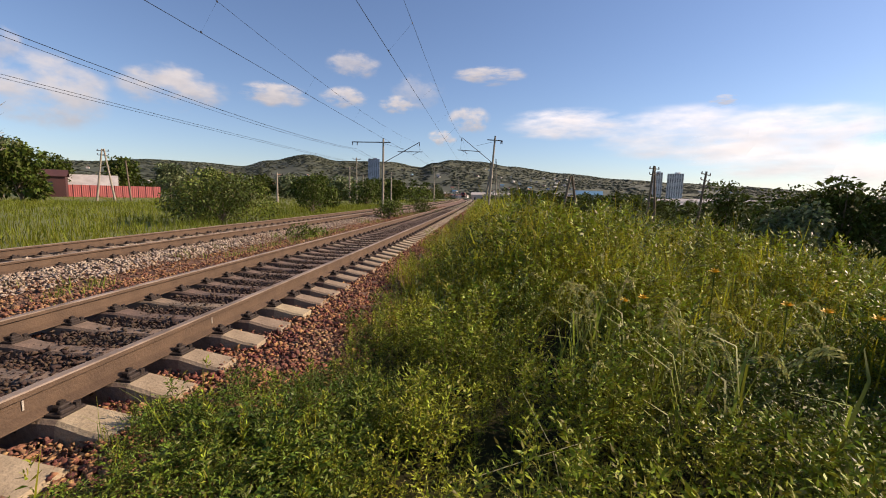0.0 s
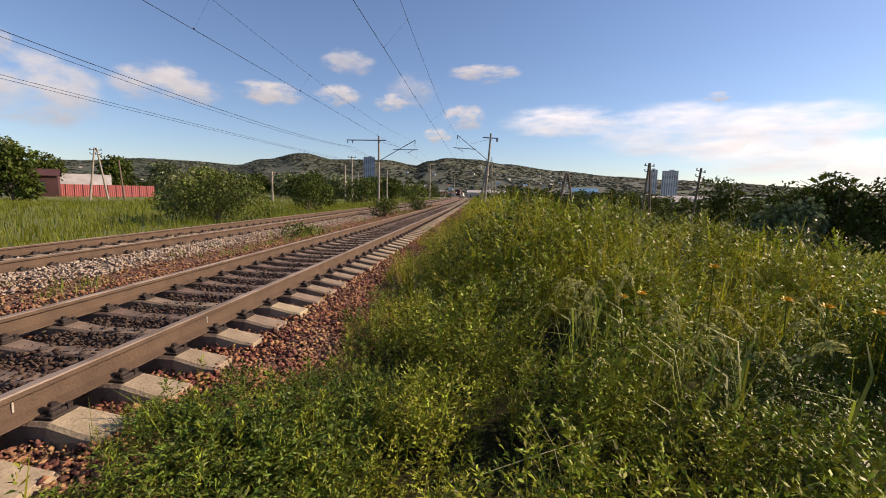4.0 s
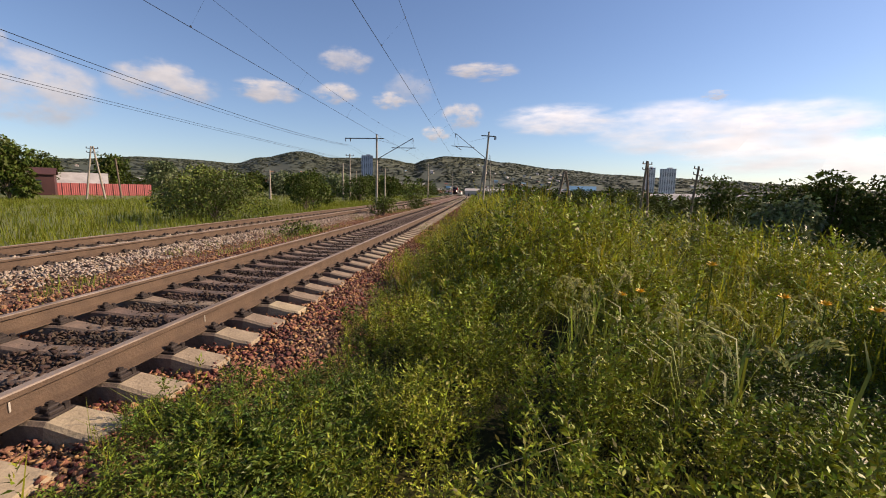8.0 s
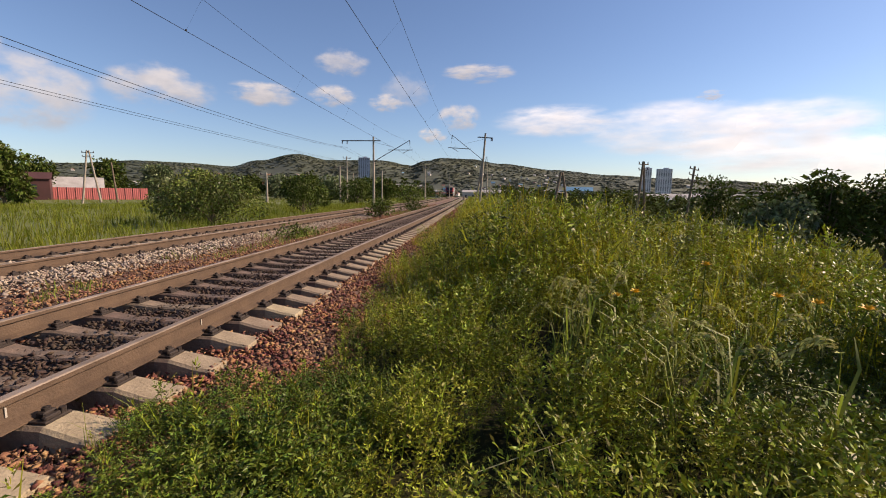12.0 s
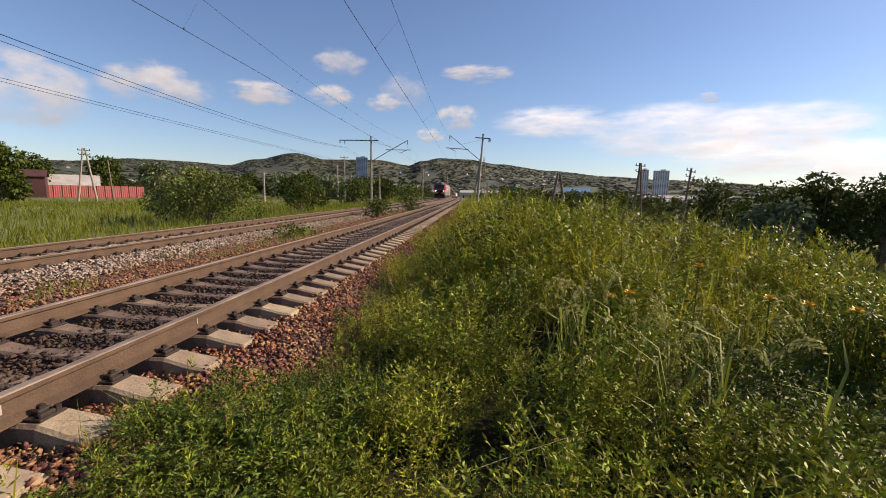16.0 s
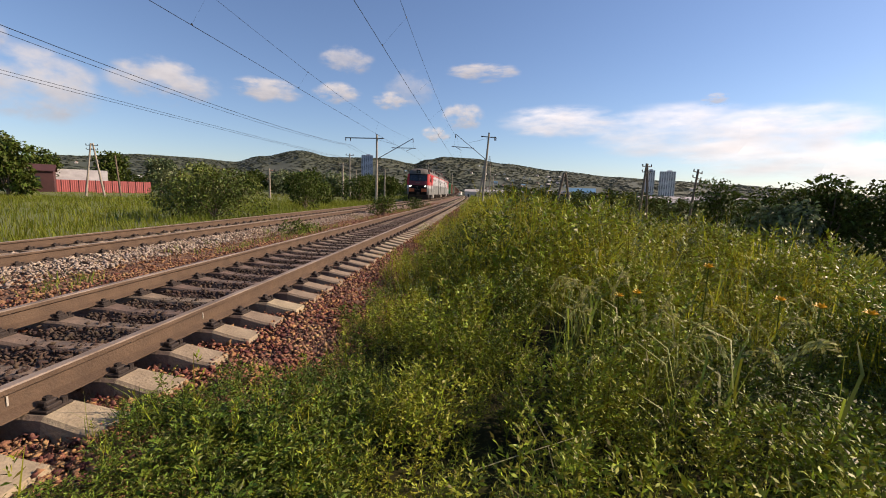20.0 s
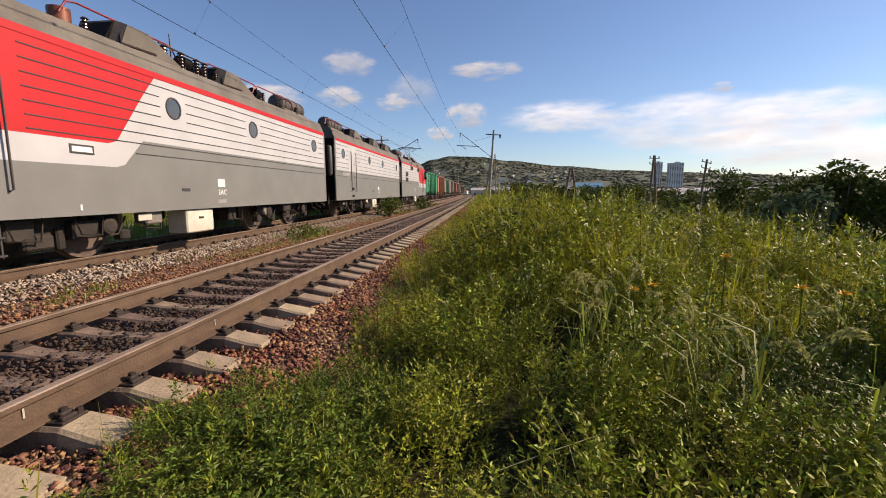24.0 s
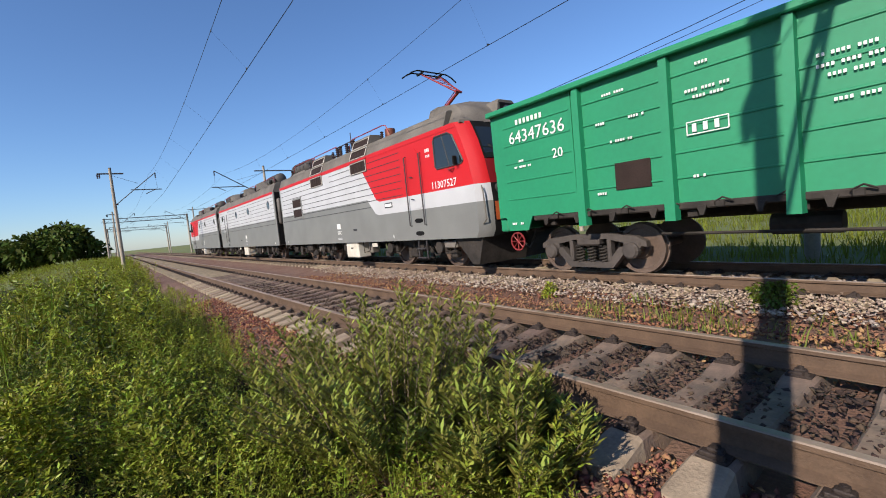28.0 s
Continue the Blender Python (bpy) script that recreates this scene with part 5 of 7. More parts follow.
def tuft_proto(seed, blades=14, h=0.5, width=0.009, spread=0.09, mi=0):
    r = np.random.default_rng(seed)
    V, F, K = [], [], []
    for i in range(blades):
        a = r.uniform(0, 6.283)
        d = np.array((math.cos(a), math.sin(a), 0))
        p = np.array((r.normal(0, spread), r.normal(0, spread), 0))
        blade(V, F, K, p, d, h * r.uniform(0.5, 1.1), width * r.uniform(0.7, 1.4), r.uniform(0, 1.0) ** 1.5, mi)
    return done(V, F, K)


def spike_proto(seed, h=1.0):
    """An upright stem with a narrow pale flower spike, as of wormwood."""
    r = np.random.default_rng(seed)
    V, F, K = [], [], []
    blade(V, F, K, np.zeros(3), np.array((0.03, 0, 0)), h, 0.010, 0.0, 0)
    for i in range(34):
        t = r.uniform(0.1, 0.75)
        a = r.uniform(0, 6.283)
        leaf_quad(V, F, K, np.array((0, 0, t * h)), np.array((math.cos(a), math.sin(a), 0.5)), 0.10 * (1.1 - t), 0.016, 0, 0.2)
    for i in range(30):
        t = r.uniform(0.7, 1.0)
        a = r.uniform(0, 6.283)
        leaf_quad(V, F, K, np.array((0.02 * math.cos(a), 0.02 * math.sin(a), t * h)), np.array((math.cos(a), math.sin(a), 0.9)), 0.035, 0.012, 1, 0.0)
    return done(V, F, K)


EYE = (3.45, -0.2)


def veg_height(u, y):
    """Height of the growth on the verge."""
    r = np.hypot(u - EYE[0], y - EYE[1])
    h = 0.26 + 0.60 * np.clip((u - 1.9) / 1.9, 0, 1)
    h = h * (0.62 + 0.38 * np.clip((r - 2.2) / 3.0, 0, 1))
    h += 0.45 * np.exp(-((u - 5.2) / 2.3) ** 2 - ((y - 13) / 7.5) ** 2)
    h += 0.16 * np.exp(-((u - 3.6) / 1.2) ** 2 - ((y - 26) / 12) ** 2)
    h = np.where(y < -0.6, h * 0.8, h)
    h = h * (1 - 0.38 * np.clip((u - 5.2) / 1.6, 0, 1) * np.clip((7.5 - y) / 2.0, 0, 1))
    h += 0.35 * np.exp(-((u - 5.2) / 3.2) ** 2 - ((y + 10) / 7.0) ** 2)
    return h


def verge_edge(y):
    """Where the growth begins beside the ballast; a tongue of it reaches the sleepers by the camera."""
    tongue = 0.72 / (1 + np.exp((y - 2.95) / 0.12)) / (1 + np.exp((-0.3 - y) / 0.3))
    return np.interp(y, [-60, 3.4, 4.9, 8, 14.5, 30, 90], [2.15, 2.15, 1.93, 1.8, 1.62, 1.4, 1.3]) - 0.3 / (1 + np.exp((y + 1) / 0.6)) - tongue + 0.07 * np.sin(y * 2.3 + 1) + 0.07 * np.sin(y * 5.1)


def rolled_leaf(V, F, K, p, d, length, width, roll, mi, droop=0.15):
    """One pointed leaf turned about its own axis by roll."""
    d = d / (np.linalg.norm(d) + 1e-9)
    side = np.cross(d, (0.03, 0.02, 1.0))
    side /= np.linalg.norm(side) + 1e-9
    side = side * math.cos(roll) + np.cross(d, side) * math.sin(roll)
    k = len(V)
    mid = p + d * length * 0.42
    V += [p, mid + side * width / 2, p + d * length - np.array((0, 0, droop * length)), mid - side * width / 2]
    F.append((k, k + 1, k + 2, k + 3))
    K.append(mi)


def bush_proto(seed, h, branches, per, length, width, spread, rise=0.8):
    """A branching weed h metres tall: ascending side shoots, each set with small pointed leaves on both sides."""
    r = np.random.default_rng(seed)
    V, F, K = [], [], []
    top = np.array((r.normal(0, 0.05 * h), r.normal(0, 0.05 * h), h))
    blade(V, F, K, np.zeros(3), np.array((0.02, 0, 0)), h, 0.009, 0.0, 0)
    for b in range(branches):
        t = 0.12 + 0.80 * (b + r.uniform(0, 0.8)) / branches
        a = b * 2.4 + r.normal(0, 0.35)
        out = np.array((math.cos(a), math.sin(a), rise * r.uniform(0.5, 1.4)))
        out /= np.linalg.norm(out)
        ln = spread * (1.15 - 0.7 * t) * r.uniform(0.7, 1.2)
        side = np.cross(out, (0, 0, 1.0))
        for j in range(per):
            f = (j + 0.6) / per
            p = top * t + out * ln * f + np.array((0, 0, 0.10 * ln * f * f))
            d = out * (0.45 + 0.6 * f) + side * (1 if j % 2 else -1) * r.uniform(0.5, 1.1) * (1.1 - f) + r.normal(0, 0.25, 3)
            k = r.uniform(0.6, 1.2) * (1.1 - 0.45 * f)
            rolled_leaf(V, F, K, p, d, length * k, width * k * r.uniform(0.8, 1.25), r.normal(0, 0.8), 0, r.uniform(-0.1, 0.3))
    for j in range(max(6, per)):
        a = j * 2.4
        p = top * (0.86 + 0.14 * j / max(6, per))
        rolled_leaf(V, F, K, p, np.array((math.cos(a), math.sin(a), r.uniform(0.4, 1.4))), length * r.uniform(0.5, 0.8), width * 0.8, r.normal(0, 0.6), 0, 0.0)
    return done(V, F, K)


def drooping_grass(seed, h=1.0):
    """A grass stem that arches over, with a loose nodding pale head and long leaves."""
    r = np.random.default_rng(seed)
    V, F, K = [], [], []
    lean = r.uniform(0.10, 0.22)
    for i in range(6):
        t0, t1 = i / 6, (i + 1) / 6
        a = np.array((lean * h * t0 ** 2, 0, 0.86 * h * t0))
        b = np.array((lean * h * t1 ** 2, 0, 0.86 * h * t1))
        k = len(V)
        V += [a + (0, 0.003, 0), a - (0, 0.003, 0), b - (0, 0.003, 0), b + (0, 0.003, 0)]
        F.append((k, k + 1, k + 2, k + 3))
        K.append(0)
    for i in range(6):
        a = r.uniform(0, 6.283)
        blade(V, F, K, np.array((lean * h * (0.1 * i) ** 2, 0, 0.10 * i * h)), np.array((math.cos(a), math.sin(a), 0)), 0.5 * h, 0.016, r.uniform(0.6, 1.0), 0)
    tip = np.array((lean * h, 0, 0.86 * h))
    for i in range(64):
        t = i / 63
        c = tip + np.array((0.22 * t, 0, 0.10 * math.sin(t * 2.4) - 0.15 * t * t)) * h
        way = np.array((0.22, 0, 0.24 * math.cos(t * 2.4) - 0.30 * t))
        rolled_leaf(V, F, K, c + r.normal(0, 0.007, 3), way / np.linalg.norm(way) + r.normal(0, 0.35, 3) + np.array((0, 0, -0.3)), 0.036 * (1.2 - 0.5 * t), 0.013, r.normal(0, 0.8), 1, 0.2)
    return done(V, F, K)


# dark hollows between the mounds and single tall stands: x, y, radius, height factor
HOLLOWS = ((4.0, 3.35, 0.42, 0.15), (3.55, 2.15, 0.35, 0.25), (5.05, 3.3, 0.35, 0.3), (2.75, 3.45, 0.28, 0.1), (2.35, 2.95, 0.2, 0.2), (3.4, 5.2, 0.45, 0.35), (4.9, 5.6, 0.5, 0.4), (3.1, 8.2, 0.5, 0.35), (4.4, 2.0, 0.3, 0.3),
           (6.6, 4.6, 0.5, 0.4), (4.6, 8.3, 0.6, 0.45), (2.9, -4.9, 0.5, 0.3), (2.6, -2.4, 0.35, 0.3), (3.6, -3.4, 0.4, 0.3), (3.3, -6.5, 0.6, 0.4), (3.3, 11.5, 0.7, 0.4))
STANDS = ((6.35, 8.3, 0.6, 1.45), (7.2, 8.6, 0.4, 1.3), (3.15, 2.7, 0.4, 1.45), (4.6, 4.4, 0.4, 1.25), (5.6, 5.2, 0.6, 1.2))


def mounds(x, y):
    """How much taller or lower than the mean the growth stands: rounded mounds with gaps between them."""
    f = np.array([1.0 + 1.15 * noise.noise(Vector((px * 0.75, py * 0.75, 4.2))) + 0.75 * noise.noise(Vector((px * 1.9, py * 1.9, 8.7))) for px, py in zip(x, y)])
    for cx, cy, r, k in HOLLOWS:
        f *= 1 - (1 - k) * np.exp(-(((x - cx) ** 2 + (y - cy) ** 2) / r ** 2) ** 1.5)
    for cx, cy, r, k in STANDS:
        f *= 1 + (k - 1) * np.exp(-((x - cx) ** 2 + (y - cy) ** 2) / r ** 2)
    return np.clip(f, 0.12, 2.2)


def sector(rng, density, r0, r1, a0, a1, u_max=14.0):
    """Even places on the verge between two distances and two bearings from the standing place."""
    n = int(density * 0.5 * (a1 - a0) * (r1 ** 2 - r0 ** 2))
    r, a = np.sqrt(rng.uniform(r0 ** 2, r1 ** 2, n)), rng.uniform(a0, a1, n)
    x, y = EYE[0] + r * np.sin(a), EYE[1] + r * np.cos(a)
    u = x - BEND_NP(y)
    ok = (u > verge_edge(y) + rng.exponential(0.06, n)) & (u < u_max)
    f = mounds(x, y)
    ok &= (f > 0.42) | (rng.uniform(0, 1, n) < 0.25)
    x, y, u, f = x[ok], y[ok], u[ok], f[ok]
    return x, y, GROUND_NP(x, y) - 0.02, veg_height(u, y) * f * rng.uniform(0.72, 1.12, len(x)), u


def sorts(x, y, u, rng):
    """Which sort grows where: 0 deep green, 1 yellowish, 2 fresh green, in drifts; yellowish gains afar and behind,
    sunlight put into the choice of colour.
    """
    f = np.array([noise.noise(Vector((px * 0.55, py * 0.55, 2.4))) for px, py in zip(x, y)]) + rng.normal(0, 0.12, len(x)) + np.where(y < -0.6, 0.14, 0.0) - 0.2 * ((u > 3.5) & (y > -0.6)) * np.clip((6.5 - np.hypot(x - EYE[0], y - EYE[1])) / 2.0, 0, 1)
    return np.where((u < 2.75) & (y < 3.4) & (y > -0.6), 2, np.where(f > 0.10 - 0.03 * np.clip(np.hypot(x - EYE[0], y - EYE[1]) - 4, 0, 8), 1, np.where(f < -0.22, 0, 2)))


SORTS = ((0, "leaf", "dense deep green leafy weeds on the verge"), (1, "leaf_light", "fine-leaved yellowish green weeds on the verge"), (2, "leaf_green", "fresh green feathery weeds on the verge"))


def grow_verge():
    rng = np.random.default_rng(1)
    near = [bush_proto(s, 0.62, 14, 12, 0.050, 0.017, 0.24) for s in range(6)]
    mid = [bush_proto(20 + s, 0.95, 14, 9, 0.085, 0.027, 0.30) for s in range(5)]
    out = [bush_proto(40 + s, 1.0, 12, 6, 0.14, 0.045, 0.36) for s in range(4)]
    zones = ((near, 0.55, 1.15, 46, 1.75, 3.4, -0.75, 0.82), (near, 0.62, 1.7, 40, 3.4, 6.2, -0.6, 0.82), (mid, 0.95, 2.0, 17, 6.2, 14, -0.36, 0.82), (out, 1.0, 2.0, 4.5, 14, 32, -0.26, 0.78),
             (near, 0.62, 1.4, 32, 1.35, 6.0, 2.75, 4.1), (mid, 0.95, 2.0, 10, 6.0, 15, 2.85, 3.6), (out, 1.0, 2.0, 3.5, 15, 34, 2.95, 3.4))
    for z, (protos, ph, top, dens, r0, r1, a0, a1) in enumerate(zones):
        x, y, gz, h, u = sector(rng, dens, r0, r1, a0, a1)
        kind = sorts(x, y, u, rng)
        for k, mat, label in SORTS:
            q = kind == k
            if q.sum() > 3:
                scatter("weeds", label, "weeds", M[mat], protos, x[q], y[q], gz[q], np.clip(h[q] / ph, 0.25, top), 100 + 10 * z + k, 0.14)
    # the low feathery mat that reaches the sleeper ends
    low = [bush_proto(50 + s, 0.26, 14, 14, 0.036, 0.0115, 0.20, 0.5) for s in range(5)]
    n = 720
    x, y = rng.uniform(0.95, 2.8, n), rng.uniform(-0.2, 3.35, n)
    ok = x > verge_edge(y) + 0.02 + rng.exponential(0.07, n)
    x, y = x[ok], y[ok]
    scatter("weeds", "low feathery green weeds by the sleeper ends", "weeds", M["leaf_low"], low, x, y, GROUND_NP(x, y) - 0.01, rng.uniform(0.55, 1.15, len(x)) * np.clip(0.65 + 0.6 * (x - verge_edge(y)), 0.5, 1.3), 24, 0.2)
    # low cover in and under the mounds
    x, y, gz, h, u = sector(rng, 30, 1.5, 6, -0.75, 0.82)
    scatter("weeds", "low green ground cover of small weeds", "weeds", M["leaf"], low, x, y, gz, rng.uniform(0.5, 1.0, len(x)), 20, 0.2)
    # shoots that stand out of the mat
    shoots = [bush_proto(60 + s, 0.45, 7, 5, 0.05, 0.010, 0.08, 1.4) for s in range(4)]
    n = 130
    x, y = rng.uniform(1.0, 2.9, n), rng.uniform(-0.2, 3.3, n)
    ok = x > verge_edge(y) + 0.05
    x, y = x[ok], y[ok]
    scatter("weeds", "slender light green shoots by the sleeper ends", "weeds", M["leaf_light"], shoots, x, y, GROUND_NP(x, y) - 0.01, rng.uniform(0.6, 1.1, len(x)), 25, 0.2)
    # grass blades between the weeds
    tufts = [tuft_proto(60 + s, 12, 0.5, 0.006, 0.07) for s in range(6)]
    x, y, gz, h, u = sector(rng, 4, 1.5, 8, -0.7, 0.82)
    scatter("grass", "thin green grass blades among the weeds", "grass", M["grass"], tufts, x, y, gz, (0.35 + h) * rng.uniform(0.6, 1.3, len(x)), 14)
    x, y, gz, h, u = sector(rng, 12, 1.2, 5, -3.14, 3.14)
    scatter("grass", "rough green grass round the standing place", "grass", M["grass"], tufts, x, y, gz, rng.uniform(0.4, 0.8, len(x)), 19)
    # tall grass with nodding heads
    plumes = [drooping_grass(80 + s) for s in range(6)]
    x, y = np.concatenate([rng.normal(4.85, 0.25, 22), rng.normal(5.3, 0.5, 10), rng.normal(4.55, 0.15, 8)]), np.concatenate([rng.normal(3.4, 0.5, 22), rng.normal(4.9, 0.6, 10), rng.normal(4.1, 0.4, 8)])
    scatter("tall_grass", "tall grass with nodding pale seed heads", "grass", [M["grass"], M["seed"]], plumes, x, y, GROUND_NP(x, y), rng.uniform(0.75, 1.2, len(x)), 26, 0.10)
    x, y, gz, h, u = sector(rng, 0.35, 3.5, 15, -0.3, 0.8)
    scatter("tall_grass", "tall grass with nodding pale seed heads", "grass", [M["grass"], M["seed"]], plumes, x, y, gz, h * rng.uniform(1.0, 1.4, len(x)), 15, 0.15)
    # upright wormwood, standing over the rest
    spikes = [spike_proto(90 + s) for s in range(5)]
    x, y, gz, h, u = sector(rng, 5, 3.0, 18, -0.32, 0.8)
    scatter("wormwood", "upright wormwood with pale flower spikes", "weeds", [M["leaf_light"], M["leaf_silver"]], spikes, x, y, gz, np.minimum(h * rng.uniform(0.95, 1.35, len(x)), 1.75), 16, 0.08)
    x, y = np.array([6.9, 7.05, 7.0, 8.3, 8.5, 9.4, 6.2, 6.45, 6.6, 6.3, 5.9]), np.array([6.4, 6.5, 6.6, 6.8, 7.0, 7.2, 8.2, 8.4, 8.0, 8.6, 8.5])
    scatter("wormwood", "tall single wormwood stalks with pale spikes", "weeds", [M["leaf_light"], M["leaf_silver"]], spikes, x, y, GROUND_NP(x, y), np.array([1.8, 1.7, 1.6, 1.45, 1.4, 1.4, 1.85, 1.95, 1.8, 1.9, 1.75]), 29, 0.06)
    # tall soft grass that tops the verge further out
    soft = [tuft_proto(160 + s, 16, 1.0, 0.012, 0.16) for s in range(6)]
    x, y, gz, h, u = sector(rng, 15, 5.5, 26, -0.28, 0.8, 13)
    scatter("tall_grass", "tall soft yellow-green grass on the verge", "grass", M["grass_tall"], soft, x, y, gz, h * rng.uniform(0.75, 1.15, len(x)), 42, 0.12)
    x, y, gz, h, u = sector(rng, 6, 6, 26, 2.9, 3.5, 13)
    scatter("tall_grass", "tall green grass along the verge", "grass", M["leaf_green"], soft, x, y, gz, h, 45, 0.12)
    # weeds along the ballast edge the other way
    n = 420
    x, y = rng.uniform(2.05, 3.5, n), rng.uniform(-14, -3.5, n)
    scatter("weeds", "bushy green weeds along the ballast edge", "weeds", M["leaf_green"], mid, x, y, GROUND_NP(x, y), 0.22 + 0.45 * (x - 1.95) * rng.uniform(0.6, 1.1, n), 44, 0.12)
    # green weeds round the willow
    n = 330
    x, y = rng.uniform(1.35, 3.9, n), rng.uniform(-4.8, -1.3, n)
    ok = (np.hypot(x - EYE[0], y - EYE[1]) > 1.3) & (x > verge_edge(y) - 0.1)
    x, y = x[ok], y[ok]
    scatter("weeds", "bright green weeds beside the willow", "weeds", M["leaf_green"], near, x, y, GROUND_NP(x, y) - 0.02, rng.uniform(0.45, 1.0, len(x)), 43, 0.14)
    # further off along the verge and down the slope
    far = [weed_proto(150 + s, 26, 0.2, 0.06, 0.3) for s in range(5)]
    n = 5200
    y = np.concatenate([rng.uniform(24, 130, n // 2), rng.uniform(-130, -22, n // 2)])
    u = 2.3 + 22 * rng.uniform(0, 1, n) ** 1.8
    x = u + BEND_NP(y)
    scatter("weeds", "tall weeds further along the embankment", "weeds", M["leaf_light"], far, x, y, GROUND_NP(x, y), rng.uniform(0.6, 1.25, n), 17)
    # the slope to the side
    tall = [tuft_proto(100 + s, 14, 0.9, 0.03, 0.35) for s in range(5)]
    n = 4200
    x, y = 8 + 34 * rng.uniform(0, 1, n) ** 1.3, rng.uniform(-8, 60, n)
    scatter("grass", "tall grass on the slope below the line", "grass", M["grass_far"], tall, x, y, GROUND_NP(x, y), rng.uniform(0.6, 1.1, n), 18)


M["leaf_light"] = material("leaf_light", (0.165, 0.192, 0.016), 0.5, 0, 0.15, 8, 0.7, 0, (0.24, 0.25, 0.022), island=0.65, spec=0.22, through=0.2)
M["leaf_green"] = material("leaf_green", (0.105, 0.14, 0.014), 0.5, 0, 0.15, 8, 0.7, 0, (0.20, 0.22, 0.02), island=0.65, spec=0.22, through=0.18)
M["grass_tall"] = material("grass_tall", (0.29, 0.295, 0.022), 0.6, 0, 0.15, 3, 0.4, 0, (0.36, 0.33, 0.032), island=0.4, spec=0.2, through=0.45)
grow_verge()


def grow_field():
    """The meadow beyond the far track."""
    rng = np.random.default_rng(21)
    far = [tuft_proto(120 + s, 14, 0.7, 0.03, 0.4) for s in range(5)]
    n = 8500
    y = np.concatenate([rng.uniform(-15, 60, n // 2), rng.uniform(-80, 150, n - n // 2)])
    u = -7.9 - 75 * rng.uniform(0, 1, n) ** 1.9
    x = u + BEND_NP(y)
    h = rng.uniform(0.5, 1.0, n) * (0.55 + 0.45 * np.clip((-7.5 - u) / 4, 0, 1))
    scatter("meadow", "sunlit yellow-green meadow grass", "grass", M["grass_far"], far, x, y, GROUND_NP(x, y), h, 22)
    low = [tuft_proto(140 + s, 10, 0.25, 0.012, 0.10) for s in range(4)]
    n = 900
    y = rng.uniform(-30, 60, n)
    u = -2.6 + rng.normal(0, 0.5, n)
    keep = np.array([noise.noise(Vector((0.4, py * 0.25, 5))) > 0.18 for py in y])
    u, y = u[keep], y[keep]
    x = u + BEND_NP(y)
    scatter("grass", "sparse low grass in the gravel between the tracks", "grass", M["grass"], low, x, y, GROUND_NP(x, y) + 0.03, rng.uniform(0.5, 1.1, len(x)), 23)


grow_field()


def leaf_cloud(rng, blobs, n, size, mi=0):
    """Leaves spread over the shells of lumpy blobs: (centre, radius) each."""
    V, F, K = [], [], []
    w = np.array([r[0] * r[2] for c, r in blobs])
    pick = rng.choice(len(blobs), n, p=w / w.sum())
    d = rng.normal(0, 1, (n, 3))
    d /= np.linalg.norm(d, axis=1)[:, None]
    rad = rng.uniform(0.55, 1.06, n) ** 0.6
    cs = np.array([c for c, r in blobs])[pick]
    rs = np.array([r for c, r in blobs])[pick]
    p = cs + d * rs * rad[:, None]
    a = rng.normal(0, 1, (n, 3)) + d * 0.8
    a /= np.linalg.norm(a, axis=1)[:, None]
    b = np.cross(a, rng.normal(0, 1, (n, 3)))
    b /= np.linalg.norm(b, axis=1)[:, None]
    ln = size * rng.uniform(0.6, 1.5, n)[:, None]
    v = np.stack([p, p + a * ln * 0.5 + b * ln * 0.24, p + a * ln - np.array((0, 0, 0.25)) * ln, p + a * ln * 0.5 - b * ln * 0.24], 1).reshape(-1, 3)
    f = np.arange(4 * n).reshape(n, 4)
    return v, f


def crown_part(name, v, f, mat, parent, label=""):
    ob = from_arrays(name, v, f, mat)
    ob.parent = parent
    if label:
        tagged(ob, label)
    return ob


def tree(name, label, x, y, h, w, leaves, size, mat, seed, trunk=0.25, bush=False, category="tree"):
    """A tapered trunk, limbs, and a crown of loose leaf clumps with gaps."""
    rng = np.random.default_rng(seed)
    t = thing(name, label, category, at=(x, y, ground_z(x, y) - 0.05))
    blobs = []
    k = 9 if bush else 12
    th = 0.12 * h if bush else h * trunk
    for i in range(k):
        a = i * 2.4 + rng.uniform(-0.4, 0.4)
        rr = w / 2 * rng.uniform(0.25, 0.72)
        zz = th + (h - th) * rng.uniform(0.12, 0.86)
        rr *= 1.0 - 0.45 * max(0, (zz / h - 0.5) * 2)
        c = np.array((rr * math.cos(a), rr * math.sin(a), zz))
        r0 = w * rng.uniform(0.16, 0.27)
        blobs.append((c, np.array((r0, r0, r0 * rng.uniform(0.7, 1.1)))))
        limbs = Mesh()
        limbs.tube([(0, 0, th * rng.uniform(0.3, 1.0)), (c[0] * 0.4, c[1] * 0.4, th + (c[2] - th) * 0.45), tuple(c)], [h * 0.014, h * 0.009, h * 0.003], 5)
        part("limb", limbs, M["bark"], t)
    blobs.append((np.array((0, 0, h * 0.84)), np.array((w * 0.16, w * 0.16, h * 0.15))))
    trunk_m = Mesh()
    trunk_m.tube([(0, 0, -0.1), (0.02 * h, 0, h * 0.3), (0, 0.01 * h, h * 0.6), (0, 0, h * 0.85)], [h * 0.028, h * 0.02, h * 0.012, h * 0.004], 8)
    part("trunk", trunk_m, M["bark"], t)
    v, f = leaf_cloud(rng, blobs, leaves, size)
    crown_part("crown", v, f, mat, t)
    return t


